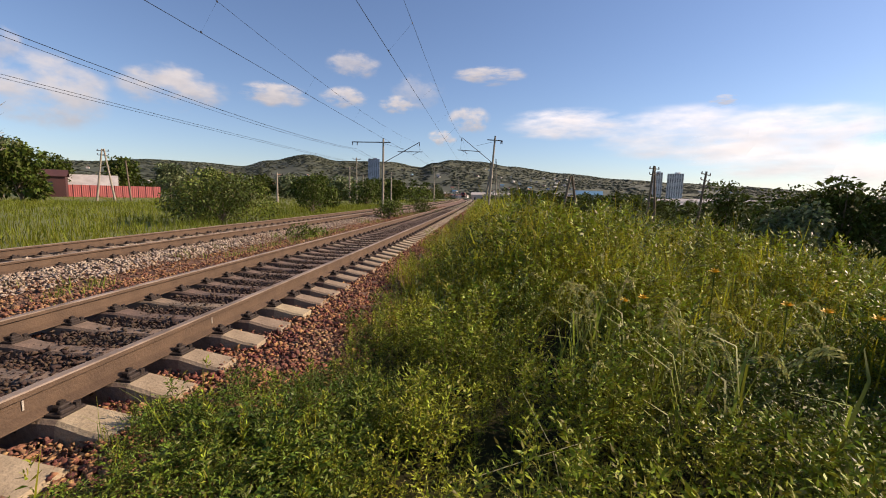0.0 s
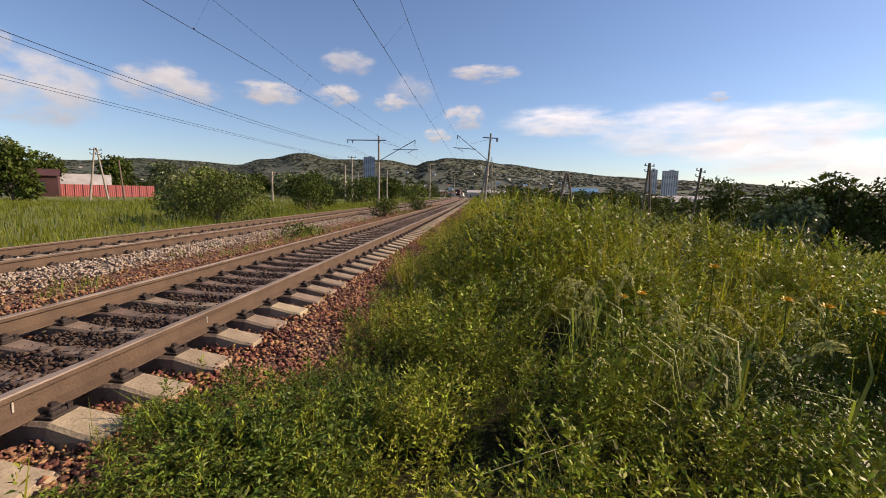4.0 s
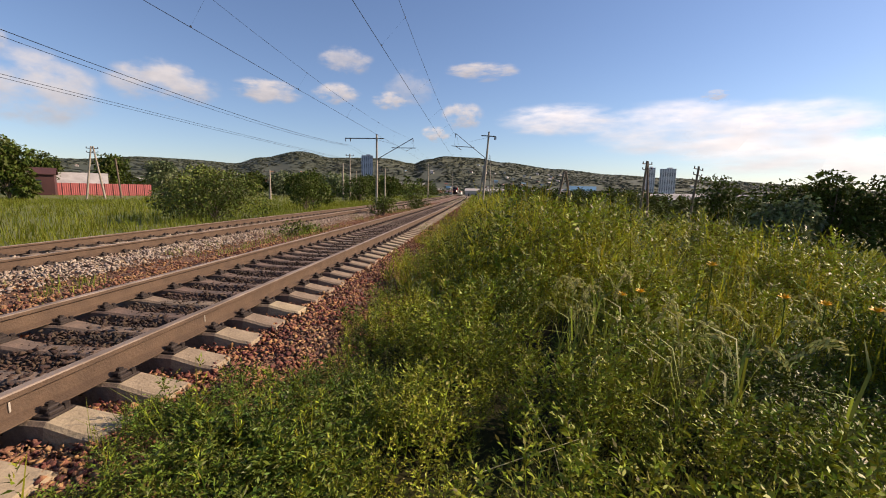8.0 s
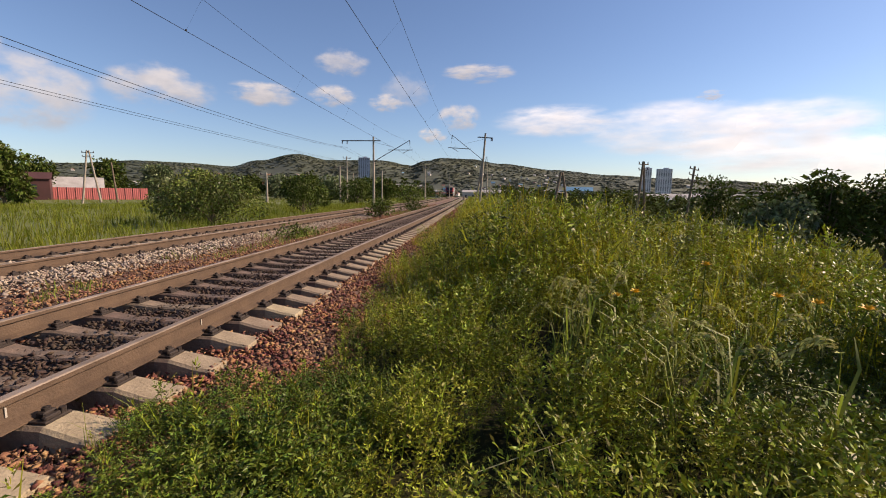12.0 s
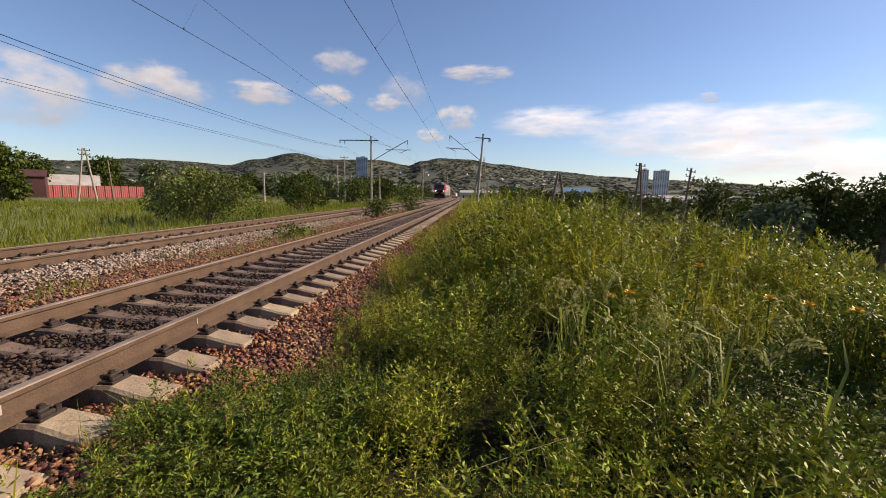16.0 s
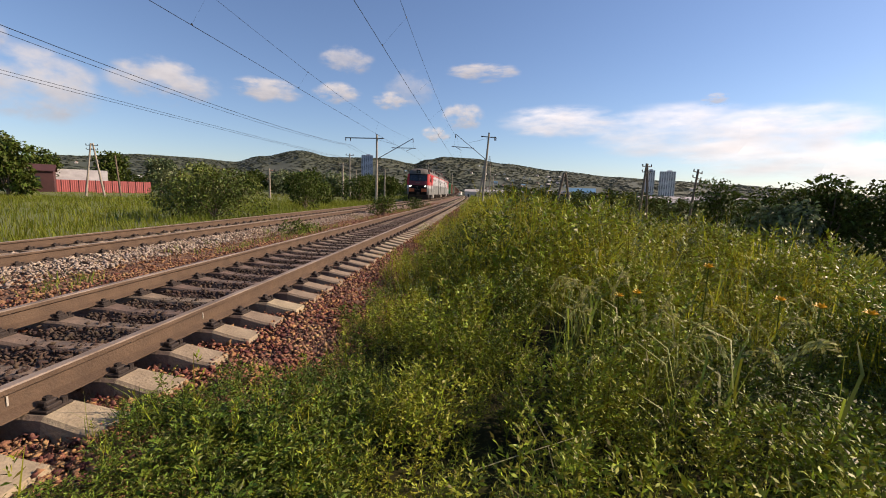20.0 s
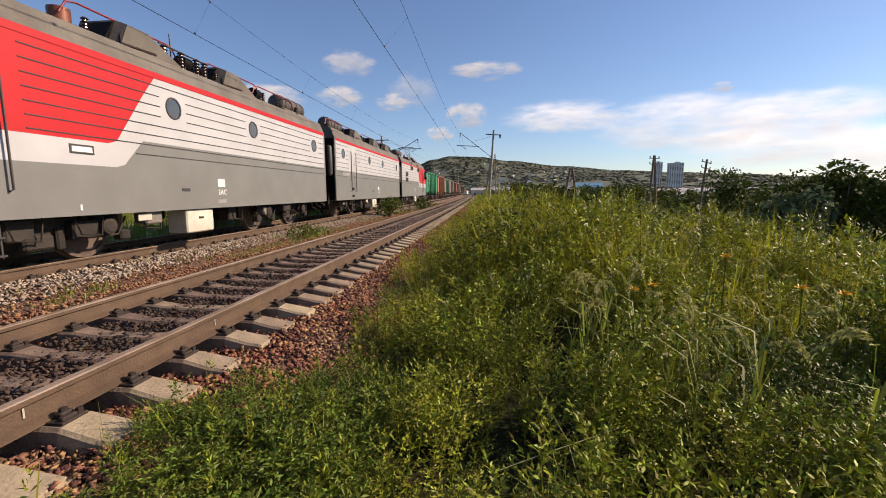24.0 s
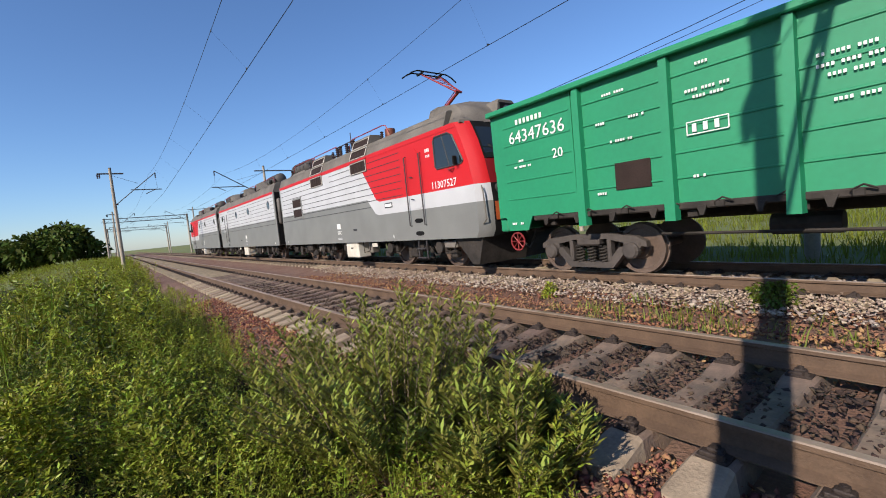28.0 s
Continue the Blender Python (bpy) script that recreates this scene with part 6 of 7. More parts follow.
def grow_trees():
    # bushes by the far track
    tree("bush", "wide green bush at the edge of the meadow", -10.2, 21.2, 2.7, 4.6, 7000, 0.13, M["leaf_olive"], 1, bush=True, category="bush")
    tree("bush", "green bush with pale leaf tips by the meadow", -12.2, 21.8, 2.3, 3.4, 4200, 0.13, M["leaf_olive"], 2, bush=True, category="bush")
    tree("bush", "dark round bush beside the far track", -10.4, 33.5, 2.7, 2.6, 2600, 0.15, M["leaf_dark"], 3, bush=True, category="bush")
    tree("bush", "low green bush between the two tracks", -2.7, 27.0, 1.15, 2.0, 1500, 0.12, M["leaf"], 4, bush=True, category="bush")
    tree("bush", "low green bush between the two tracks", -1.9, 36.0, 0.9, 2.2, 1200, 0.12, M["leaf_dark"], 5, bush=True, category="bush")
    tree("bush", "low weedy bush between the two tracks", -2.6, 14.2, 0.45, 1.6, 900, 0.09, M["leaf"], 6, bush=True, category="bush")
    tree("bush", "small green weed clump in the gravel", -3.55, -2.15, 0.42, 0.62, 900, 0.06, M["leaf"], 7, bush=True, category="bush")
    tree("bush", "tiny green weed in the gravel", -3.1, -5.6, 0.35, 0.35, 260, 0.06, M["leaf_light"], 8, bush=True, category="bush")
    tree("bush", "tall bush by the meadow fence", -14, 44, 3.2, 4.5, 2200, 0.25, M["leaf_dark"], 9, bush=True, category="bush")
    tree("bush", "green bush further along the line", -13.5, 60, 3.5, 6, 2000, 0.3, M["leaf_dark"], 10, bush=True, category="bush")
    tree("bush", "green bush further along the line", -9, 80, 2.6, 6, 1600, 0.3, M["leaf"], 12, bush=True, category="bush")
    # broad trees on the meadow's far side
    for i, (x, y, h, w) in enumerate(((-81, 68, 10, 9), (-88, 74, 11, 10), (-78, 61, 9, 8), (-92, 62, 12, 11), (-100, 95, 9, 10), (-93, 108, 9.5, 10), (-86, 116, 9, 9), (-78, 122, 8.5, 9), (-66, 128, 7, 9), (-58, 132, 6.5, 10), (-48, 120, 6, 10), (-40, 110, 5.5, 9), (-32, 104, 5, 9), (-30, 125, 6, 10), (-22, 118, 5, 9))):
        tree("tree", "leafy green tree beyond the meadow", x, y, h, w, 3000, 0.75, M["leaf_dark"] if i % 3 else M["leaf_silver"], 30 + i)
    for i, (x, y, h, w) in enumerate(((-69, 53, 9, 8), (-64.5, 57.5, 8.0, 7), (-75, 49, 9.5, 9), (-80, 57, 10, 9))):
        tree("tree", "dark leafy tree at the edge of the meadow", x, y, h, w, 3200, 0.6, M["leaf_dark"], 140 + i, trunk=0.12)
    # dark trees below the embankment
    for i, (x, y, h, w) in enumerate(((26.4, 44.5, 6.2, 5.5), (28.5, 38.6, 5.6, 6), (27.5, 34.5, 5.8, 5.5), (27.2, 31.5, 6.6, 5), (30.0, 30.0, 6.8, 6), (33, 27.0, 7.2, 6), (32, 40, 6, 7), (35, 33, 7, 7), (23.5, 30.5, 4.2, 4.5), (36, 20, 7, 7))):
        tree("tree", "dark shaded tree below the embankment", x, y, h, w, 2600, 0.32, M["leaf_dark"] if i != 8 else M["leaf_silver"], 60 + i)
    # woods seen the other way
    for i in range(12):
        x = 12 + 5.0 * i + 3 * math.sin(i * 5.1)
        tree("tree", "rounded dark tree at the edge of a wood", x, -150 - 1.5 * i + 4 * math.cos(i * 3), 8.8 + 1.2 * math.sin(i * 2.3), 13, 3000, 1.3, M["leaf_dark"], 90 + i)
    for i in range(7):
        tree("tree", "small leafy tree behind the far track", -15 - 3.5 * (i % 3), -14 - 16 * i, 5 + 1.5 * math.sin(i * 2.1), 5.5, 1100, 0.4, M["leaf_silver"] if i % 2 else M["leaf_dark"], 120 + i)
    tree("tree", "leafy tree standing behind the wagons", -24, 13.0, 7.5, 6, 1800, 0.4, M["leaf_dark"], 131)


grow_trees()


def willow_shrub(x, y, h, w, seed, label):
    """Upright willow shoots set with narrow leaves."""
    rng = np.random.default_rng(seed)
    t = thing("willow_shrub", label, "shrub", at=(x, y, ground_z(x, y) - 0.03))
    V, F, K = [], [], []
    for i in range(125):
        stems = Mesh()
        a, rr = rng.uniform(0, 6.283), w / 2 * rng.uniform(0, 1) ** 0.6
        base = np.array((rr * 0.5 * math.cos(a), rr * 0.5 * math.sin(a), 0))
        hh = h * rng.uniform(0.55, 1.05) * (1 - 0.3 * (rr / (w / 2)) ** 2)
        tip = np.array((rr * 1.1 * math.cos(a), rr * 1.1 * math.sin(a), hh))
        stems.tube([tuple(base), tuple((base + tip) / 2 + np.array((0, 0, 0.05))), tuple(tip)], [0.007, 0.005, 0.002], 4)
        part("stem", stems, M["bark"], t)
        for j in range(96):
            s = 0.12 + 0.88 * j / 95
            p = base * (1 - s) + tip * s + rng.normal(0, 0.012, 3)
            b = j * 2.4 + rng.normal(0, 0.4)
            leaf_quad(V, F, K, p, np.array((math.cos(b), math.sin(b), 0.9)), rng.uniform(0.06, 0.11), rng.uniform(0.015, 0.024), 0, 0.05)
    crown_part("leaves", np.array(V), np.array(F), M["leaf_willow"], t)
    return t


M["leaf_willow"] = material("leaf_willow", (0.225, 0.235, 0.036), 0.5, 0, 0.15, 8, 0.7, 0, (0.145, 0.165, 0.026), island=0.6, spec=0.3, through=0.2)
willow_shrub(1.9, -3.1, 1.22, 2.3, 5, "bushy willow shrub with narrow leaves at the ballast edge")
willow_shrub(1.75, -2.0, 0.75, 1.0, 6, "low willow shrub with narrow leaves")


def yellow_flower(x, y, h, seed, label):
    rng = np.random.default_rng(seed)
    t = thing("yellow_flower", label, "flower", "yellow flowers on the verge", at=(x, y, ground_z(x, y)))
    st = Mesh()
    tip = (rng.normal(0, 0.05), rng.normal(0, 0.05), h)
    st.tube([(0, 0, 0), (tip[0] * 0.3, tip[1] * 0.3, h * 0.6), tip], 0.005, 5)
    part("stem", st, M["leaf"], t)
    V, F, K = [], [], []
    for i in range(16):
        a = i * 2 * math.pi / 16
        leaf_quad(V, F, K, np.array(tip), np.array((math.cos(a), math.sin(a), 1.0 if i % 2 else 0.4)), 0.06, 0.032, 0, 0.0)
    crown_part("petals", np.array(V), np.array(F), M["petal"], t)
    ct = Mesh()
    ct.spin([(0, 0.004), (0.008, 0.014), (0.018, 0.006)], tip, "z", 8)
    part("flower_head", ct, M["petal_dark"], t)
    return t


M["petal"] = material("petal", (0.80, 0.47, 0.02), 0.6, 0, 0.1, 20, 3, 0)
M["petal_dark"] = material("petal_dark", (0.40, 0.14, 0.01), 0.7, 0, 0.1, 20, 3, 0)
for i, (x, y, z) in enumerate(((5.50, 3.80, 0.57), (5.97, 3.52, 0.35), (6.15, 3.39, 0.35), (6.27, 3.30, 0.36), (5.02, 4.01, 0.26), (4.86, 4.07, 0.22))):
    yellow_flower(x, y, z - ground_z(x, y), i, "single orange-yellow daisy-like flower among weeds")


def dry_stalk(pts, label):
    t = thing("dry_stalk", label, "plant stalk")
    m = Mesh()
    m.tube([Vector(p) for p in pts], [0.0022] * (len(pts) - 1) + [0.001], 5)
    part("stem", m, M["straw"], t)
    return t


M["straw"] = material("straw", (0.50, 0.45, 0.24), 0.8, 0, 0.2, 20, 3, 0.1)
dry_stalk([(3.35, 1.95, -0.62), (3.5, 2.0, -0.33), (3.75, 2.08, -0.27), (4.2, 2.25, -0.19)], "pale dry grass stalk leaning over the weeds")
dry_stalk([(4.0, 1.9, -0.62), (3.9, 2.2, -0.25), (3.75, 2.6, -0.10)], "thin dry stalk leaning in the weeds")
yf = [weed_proto(200 + s, 40, 0.022, 0.016, 0.12) for s in range(2)]
rng_y = np.random.default_rng(77)
xs = 2.9 + rng_y.normal(0, 0.25, 26)
ys = -2.3 + rng_y.normal(0, 0.22, 26)
scatter("small_flowers", "small yellow flowers low in the verge", "flowers", [M["leaf"], M["petal"]], yf, xs, ys, GROUND_NP(xs, ys), rng_y.uniform(0.35, 0.6, 26), 78)


# ---- masts and wires of the overhead line ----
def mast(x, y, h, side, reach, label, arm=True, lean=0.0, arm_len=0.9, thick=0.78, strut=False):
    """A concrete catenary mast; side: -1 or 1, the way its bracket points (along x); reach: metres to its wire."""
    z0 = ground_z(x, y)
    t = thing("catenary_mast", label, "catenary mast", "overhead line masts", at=Matrix.Translation((x, y, z0)) @ pose(0, 0, 0, 0, lean, 0))
    H = h - z0
    m = Mesh()
    m.tube([(0, 0, -0.3), (0, 0, H * 0.5), (0, 0, H)], [0.20 * thick, 0.17 * thick, 0.135 * thick], 14)
    part("pole", m, M["concrete"], t, smooth=True)
    cap = Mesh()
    cap.tube([(0, 0, H - 0.02), (0, 0, H + 0.05)], 0.15 * thick, 12)
    part("cap", cap, M["steel_dark"], t)
    if arm:
        zb, tip = H * 0.66, Vector((side * (reach + 0.15), 0, H * 0.955))
        br = Mesh()
        for d in (-0.05, 0.05):
            br.tube([(side * 0.12, d, zb), tip + Vector((0, d, 0))], 0.035, 6)
        br.tube([(side * 0.1, 0, zb), (side * 0.28, 0, zb - 0.02)], 0.05, 6)
        b = part("bracket", br, M["steel_dark"], t)
        tr = Mesh()
        tr.tube([(side * 0.1, 0, H * 0.93), (side * reach * 0.6, 0, H * 0.855)], 0.012, 5)
        part("tie_rod", tr, M["steel_dark"], b)
        rg = Mesh()
        zr = 6.45 - z0
        rg.tube([(side * reach * 0.42, 0, zr), (side * (reach + 0.5), 0, zr)], 0.045, 6)
        rg.tube([(side * (reach + 0.05), 0, zr), (side * (reach - 0.7), 0, zr - 0.38)], 0.03, 5)
        part("register_arm", rg, M["steel_dark"], t)
        ins = Mesh()
        prof = [(0, 0.02)]
        for i in range(5):
            prof += [(-0.05 - 0.09 * i, 0.03), (-0.09 - 0.09 * i, 0.075), (-0.11 - 0.09 * i, 0.03)]
        ins.spin(prof, tip, "z", 10)
        part("insulator", ins, M["insulator"], t)
        dr = Mesh()
        dr.tube([tip + Vector((0, 0, -0.5)), (side * (reach + 0.2), 0, zr)], 0.008, 4)
        part("dropper", dr, M["wire"], t)
    if strut:
        st = Mesh()
        st.tube([(-0.55, 0.3, -0.3), (-0.12, 0.05, H * 0.62)], [0.15, 0.11], 10)
        part("strut", st, M["concrete"], t, smooth=True)
    cx = Mesh()
    cx.box((-side * (arm_len - 0.9) / 2, 0, H - 0.45), (arm_len + 0.9, 0.11, 0.11), 0.01)
    cross = part("crossarm", cx, M["steel_dark"], t)
    for d in (-arm_len * 0.83, -arm_len * 0.98):
        q = Mesh()
        q.spin([(0, 0.03), (-0.08, 0.08), (-0.12, 0.03), (-0.2, 0.08), (-0.24, 0.03), (-0.32, 0.07), (-0.36, 0.02)], (side * d, 0, H - 0.48), "z", 8)
        part("insulator", q, M["insulator"], cross)
    return t


NEAR_MASTS = [(4.25, -0.12, 8.1), (3.6, 53.3, 8.35), (5.4, 104, 8.2), (7.6, 156, 8.2), (3.0, -46.0, 8.3), (3.0, -96, 8.3), (3.0, -146, 8.3)]
FAR_MASTS = [(-9.3, -3.0, 8.5), (-9.6, 53.9, 8.0), (-9.6, 106.9, 8.0), (-7.0, 158, 8.2), (-9.4, -46.0, 8.4), (-9.4, -96, 8.4), (-9.4, -146, 8.4)]
for i, (x, y, h) in enumerate(NEAR_MASTS):
    mast(x, y, h, -1, x - bend(y), "grey concrete catenary mast with a steel bracket", lean=3.5 if i == 1 else 0, thick=1.0 if i == 0 else 0.78, strut=i == 1)
for x, y, h in FAR_MASTS:
    mast(x, y, h, 1, -D + bend(y) - x, "grey concrete catenary mast beside the far track", arm_len=4.0)


def wire_run(name, label, points, sag, r, step=8):
    """A wire hung from point to point."""
    for a, b in zip(points, points[1:]):
        m = Mesh()
        a, b = Vector(a), Vector(b)
        m.tube([a.lerp(b, i / step) - Vector((0, 0, sag * 4 * (i / step) * (1 - i / step))) for i in range(step + 1)], r, 4, 0, False)
        tagged(part(name, m, M["wire"]), label, "overhead wire", "wires of the overhead line")


def line_points(masts, even, odd, z):
    """Hanging points at the masts; the wire swings from one side to the other."""
    return [((even if i % 2 == 0 else odd), y, z) for i, (_, y, _) in enumerate(sorted(masts, key=lambda q: q[1]))]


# per track: contact wire x and messenger x at the mast abreast of the eye and at the next one
for masts, c_here, c_next, m_here, m_next in ((NEAR_MASTS, 0.13, -0.60, 0.88, 0.34), (FAR_MASTS, -5.50, -5.95, -4.75, -5.85)):
    order = sorted(q[1] for q in masts)
    here = min(range(len(order)), key=lambda i: abs(order[i])) % 2
    pts = line_points(masts, *((m_here, m_next) if here == 0 else (m_next, m_here)), 7.75)
    cts = line_points(masts, *((c_here, c_next) if here == 0 else (c_next, c_here)), 6.08)
    pts = [(x + (bend(y) if y > 60 else 0), y, z) for x, y, z in pts]
    cts = [(x + (bend(y) if y > 60 else 0), y, z) for x, y, z in cts]
    wire_run("messenger_wire", "thin dark messenger wire over the track", pts, 0.95, 0.007, 12)
    wire_run("contact_wire", "dark contact wire over the track", cts, 0.03, 0.010, 12)
    for a, b, c, d in zip(pts, pts[1:], cts, cts[1:]):
        if -60 < a[1] < 60:
            for i in range(1, 7):
                f = i / 7
                m = Mesh()
                p, q = Vector(a).lerp(Vector(b), f), Vector(c).lerp(Vector(d), f)
                p.z -= 3.8 * f * (1 - f)
                m.tube([p, q], 0.0022, 4)
                clamp = tagged(part("dropper_wire", m, M["wire"]), "thin dropper wire between two line wires", "overhead wire", "droppers of the overhead line")
                for e, w in ((q, 0.03), (p, 0.022)):
                    k = Mesh()
                    k.box(e, (w, 0.07, 0.06), 0.008)
                    part("clamp", k, M["wire"], clamp)
far_sorted = sorted(FAR_MASTS, key=lambda q: q[1])
for d, r in ((-3.3, 0.013), (-3.95, 0.010)):
    wire_run("feeder_wire", "dark feeder wire on the mast crossarms", [(x + d, y, h - 1.3) for x, y, h in far_sorted], 0.95, r, 12)
for d in (0.0, 0.9):
    wire_run("power_wire", "dark power wire across the meadow", [(-25.0 + d, -70, 8.2), (-25.0 + d, -20, 8.0), (-25.0 + d, 92, 7.6)], 0.5, 0.014, 16)


def utility_pole(x, y, h, label, legs=1, spread=0.0, mat="bark", arms=1, lean=0.0):
    z0 = ground_z(x, y)
    t = thing("utility_pole", label, "utility pole", at=Matrix.Translation((x, y, z0)) @ pose(0, 0, 0, 0, lean, 30))
    for i in range(legs):
        m = Mesh()
        dx = spread * (i - (legs - 1) / 2)
        m.tube([(dx, 0, -0.3), (dx * 0.1, 0.05 * i, h)], [0.17, 0.12], 10)
        part("pole", m, M[mat], t)
    for k in range(arms):
        c = Mesh()
        c.box((0, 0, h - 0.35 - 0.7 * k), (1.7 - 0.3 * k, 0.1, 0.1), 0.01)
        arm = part("crossarm", c, M["steel_dark"], t)
        for s in (-0.75, 0, 0.75):
            q = Mesh()
            q.spin([(0, 0.05), (0.1, 0.07), (0.2, 0.05), (0.24, 0.02)], (s, 0, h - 0.3 - 0.7 * k), "z", 8)
            part("insulator", q, M["insulator"], arm)
    if legs > 1:
        b = Mesh()
        b.tube([(-spread * 0.25, 0, h * 0.55), (spread * 0.25, 0, h * 0.55)], 0.06, 6)
        part("brace", b, M["steel_dark"], t)
    return t


utility_pole(-60.3, 67.4, 8.7, "white concrete A-frame utility pole with crossarms", 2, 2.6, "concrete", 2)
utility_pole(-62.4, 75.0, 7.3, "leaning wooden utility pole by the fence", 1, 0, "bark", 0, -4)
utility_pole(-27.7, 62.4, 4.6, "short white concrete utility pole", 1, 0, "concrete", 1)
utility_pole(23.7, 56.2, 8.6, "dark wooden A-frame utility pole below the embankment", 2, 1.8, "bark", 2)
utility_pole(28.2, 54.4, 8.5, "leaning wooden utility pole with crossarms", 1, 0, "bark", 3, 8)
utility_pole(12.5, 48.9, 4.9, "small wooden A-frame pole in the weeds", 2, 2.6, "bark", 0)
for y in (-70, -20, 92):
    utility_pole(-24.6, y, 9.4, "slim concrete utility pole carrying the power wires", 1, 0, "concrete", 1)
for x, y in ((-21, 76), (-27, 105), (-17, 92), (-36, 98)):
    utility_pole(x, y, 6.5, "slim concrete utility pole beyond the meadow", 1, 0, "concrete", 1)
for i in range(7):
    utility_pole(-18 - i * 2.0, -60 - 26 * i, 8, "slim utility pole behind the far track", 1, 0, "concrete", 1)


def dead_tree(x, y, h):
    rng = random.Random(4)
    t = thing("dead_tree", "bare pale dead tree at the edge of the meadow", "tree", at=(x, y, ground_z(x, y)))
    m = Mesh()
    m.tube([(0, 0, -0.2), (0.15, 0, h * 0.4), (0.05, 0, h * 0.75), (0.2, 0, h)], [0.16, 0.12, 0.07, 0.02], 8)
    part("trunk", m, M["dead_wood"], t)
    for i in range(16):
        b = Mesh()
        z = h * rng.uniform(0.35, 0.95)
        a = rng.uniform(0, 6.28)
        l = h * rng.uniform(0.12, 0.26)
        p = Vector((0.1, 0, z))
        q = p + Vector((math.cos(a) * l * 0.6, math.sin(a) * l * 0.6, l * 0.35))
        e = q + Vector((math.cos(a + 0.5) * l * 0.4, math.sin(a + 0.5) * l * 0.4, l * rng.uniform(0.1, 0.6)))
        b.tube([p, q, e], [0.075, 0.045, 0.015], 5)
        b.tube([q, q + Vector((math.cos(a - 0.8) * l * 0.4, math.sin(a - 0.8) * l * 0.4, l * 0.3))], [0.02, 0.006], 4)
        part("branch", b, M["dead_wood"], t)
    return t


dead_tree(-44.9, 37.6, 9.8)

# ---- buildings ----
M.update(
    red_wall=material("red_wall", (0.42, 0.11, 0.105), 0.7, 0, 0.12, 4, 0.5, 0.1, (0.37, 0.10, 0.09)),
    dark_wall=material("dark_wall", (0.07, 0.025, 0.025), 0.8, 0, 0.15, 4, 0.5, 0.1),
    grey_roof=material("grey_roof", (0.40, 0.38, 0.36), 0.7, 0, 0.15, 3, 0.5, 0.1),
    blue_roof=material("blue_roof", (0.10, 0.24, 0.36), 0.5, 0, 0.1, 2, 0.3, 0.05),
    rust_roof=material("rust_roof", (0.25, 0.11, 0.07), 0.8, 0, 0.15, 2, 0.3, 0.05, rand=0.3),
    plaster=material("plaster", (0.62, 0.58, 0.52), 0.85, 0, 0.1, 2, 0.3, 0.05, rand=0.25),
    block_wall=material("block_wall", (0.40, 0.43, 0.50), 0.8, 0, 0.1, 0.5, 0.05, 0),
    pale_block=material("pale_block", (0.75, 0.68, 0.64), 0.8, 0, 0.1, 0.5, 0.05, 0),
    dark_pane=glass("dark_pane", (0.03, 0.04, 0.05), 0.1),
    hill=material("hill", (0.045, 0.057, 0.036), 0.95, 0, 0.35, 0.02, 0.003, 0, (0.12, 0.125, 0.06), patch=0.66),
    wood=material("wood", (0.046, 0.06, 0.037), 0.9, 0, 0.2, 0.2, 0.02, 0, (0.05, 0.063, 0.038), island=0.15),
)


def gable_house(name, label, x, y, z, w, d, h, roof_h, wall, roof, turn, windows=2):
    t = thing(name, label, "house", at=Matrix.Translation((x, y, z)) @ pose(0, 0, 0, 0, 0, turn))
    m = Mesh()
    m.add([(-w / 2, -d / 2, 0), (w / 2, -d / 2, 0), (w / 2, d / 2, 0), (-w / 2, d / 2, 0), (-w / 2, -d / 2, h), (w / 2, -d / 2, h), (w / 2, d / 2, h), (-w / 2, d / 2, h), (-w / 2, 0, h + roof_h), (w / 2, 0, h + roof_h)],
          [(0, 1, 5, 4), (2, 3, 7, 6), (1, 2, 6, 9, 5), (3, 0, 4, 8, 7), (0, 3, 2, 1)])
    part("wall", m, M[wall], t)
    r = Mesh()
    o = 0.35
    for s in (-1, 1):
        q = [(-w / 2 - o, s * (d / 2 + o), h - o * roof_h / (d / 2)), (w / 2 + o, s * (d / 2 + o), h - o * roof_h / (d / 2)), (w / 2 + o, 0, h + roof_h), (-w / 2 - o, 0, h + roof_h)]
        r.add([(a, b, c + 0.05) for a, b, c in q] + [(a, b, c + 0.2) for a, b, c in q], [(0, 1, 2, 3), (4, 5, 6, 7), (0, 1, 5, 4), (1, 2, 6, 5), (3, 0, 4, 7)])
    part("roof", r, M[roof], t)
    for i in range(windows):
        wx = -w / 2 + w * (i + 0.5) / windows
        for s in (-1, 1):
            g = Mesh()
            g.box((wx, s * (d / 2 + 0.02), h * 0.55), (min(1.3, w / windows * 0.5), 0.06, h * 0.38), 0.01)
            part("window", g, M["dark_pane"], t)
    return t


def fence_run(x0, y0, x1, y1, z, h):
    t = thing("fence", "long red sheet-metal fence behind the meadow", "fence")
    n = 12
    a, b = Vector((x0, y0, z)), Vector((x1, y1, z))
    ang = math.degrees(math.atan2(y1 - y0, x1 - x0))
    L = (b - a).length / n
    for i in range(n):
        m = Mesh()
        wave = [(-L / 2 + L * k / 16, 0.03 * (k // 2 % 2)) for k in range(17)]
        m.loft([[(x, y, z) for x, y in wave] + [(x, y + 0.03, z) for x, y in reversed(wave)] for z in (0, h)])
        part("panel", m, M["red_wall"], t, at=Matrix.Translation(a.lerp(b, (i + 0.5) / n)) @ pose(0, 0, 0, 0, 0, ang))
        p = Mesh()
        p.box((0, 0, h / 2), (0.1, 0.1, h + 0.1), 0.01)
        part("post", p, M["dark_wall"], t, at=Matrix.Translation(a.lerp(b, i / n)))
    return t


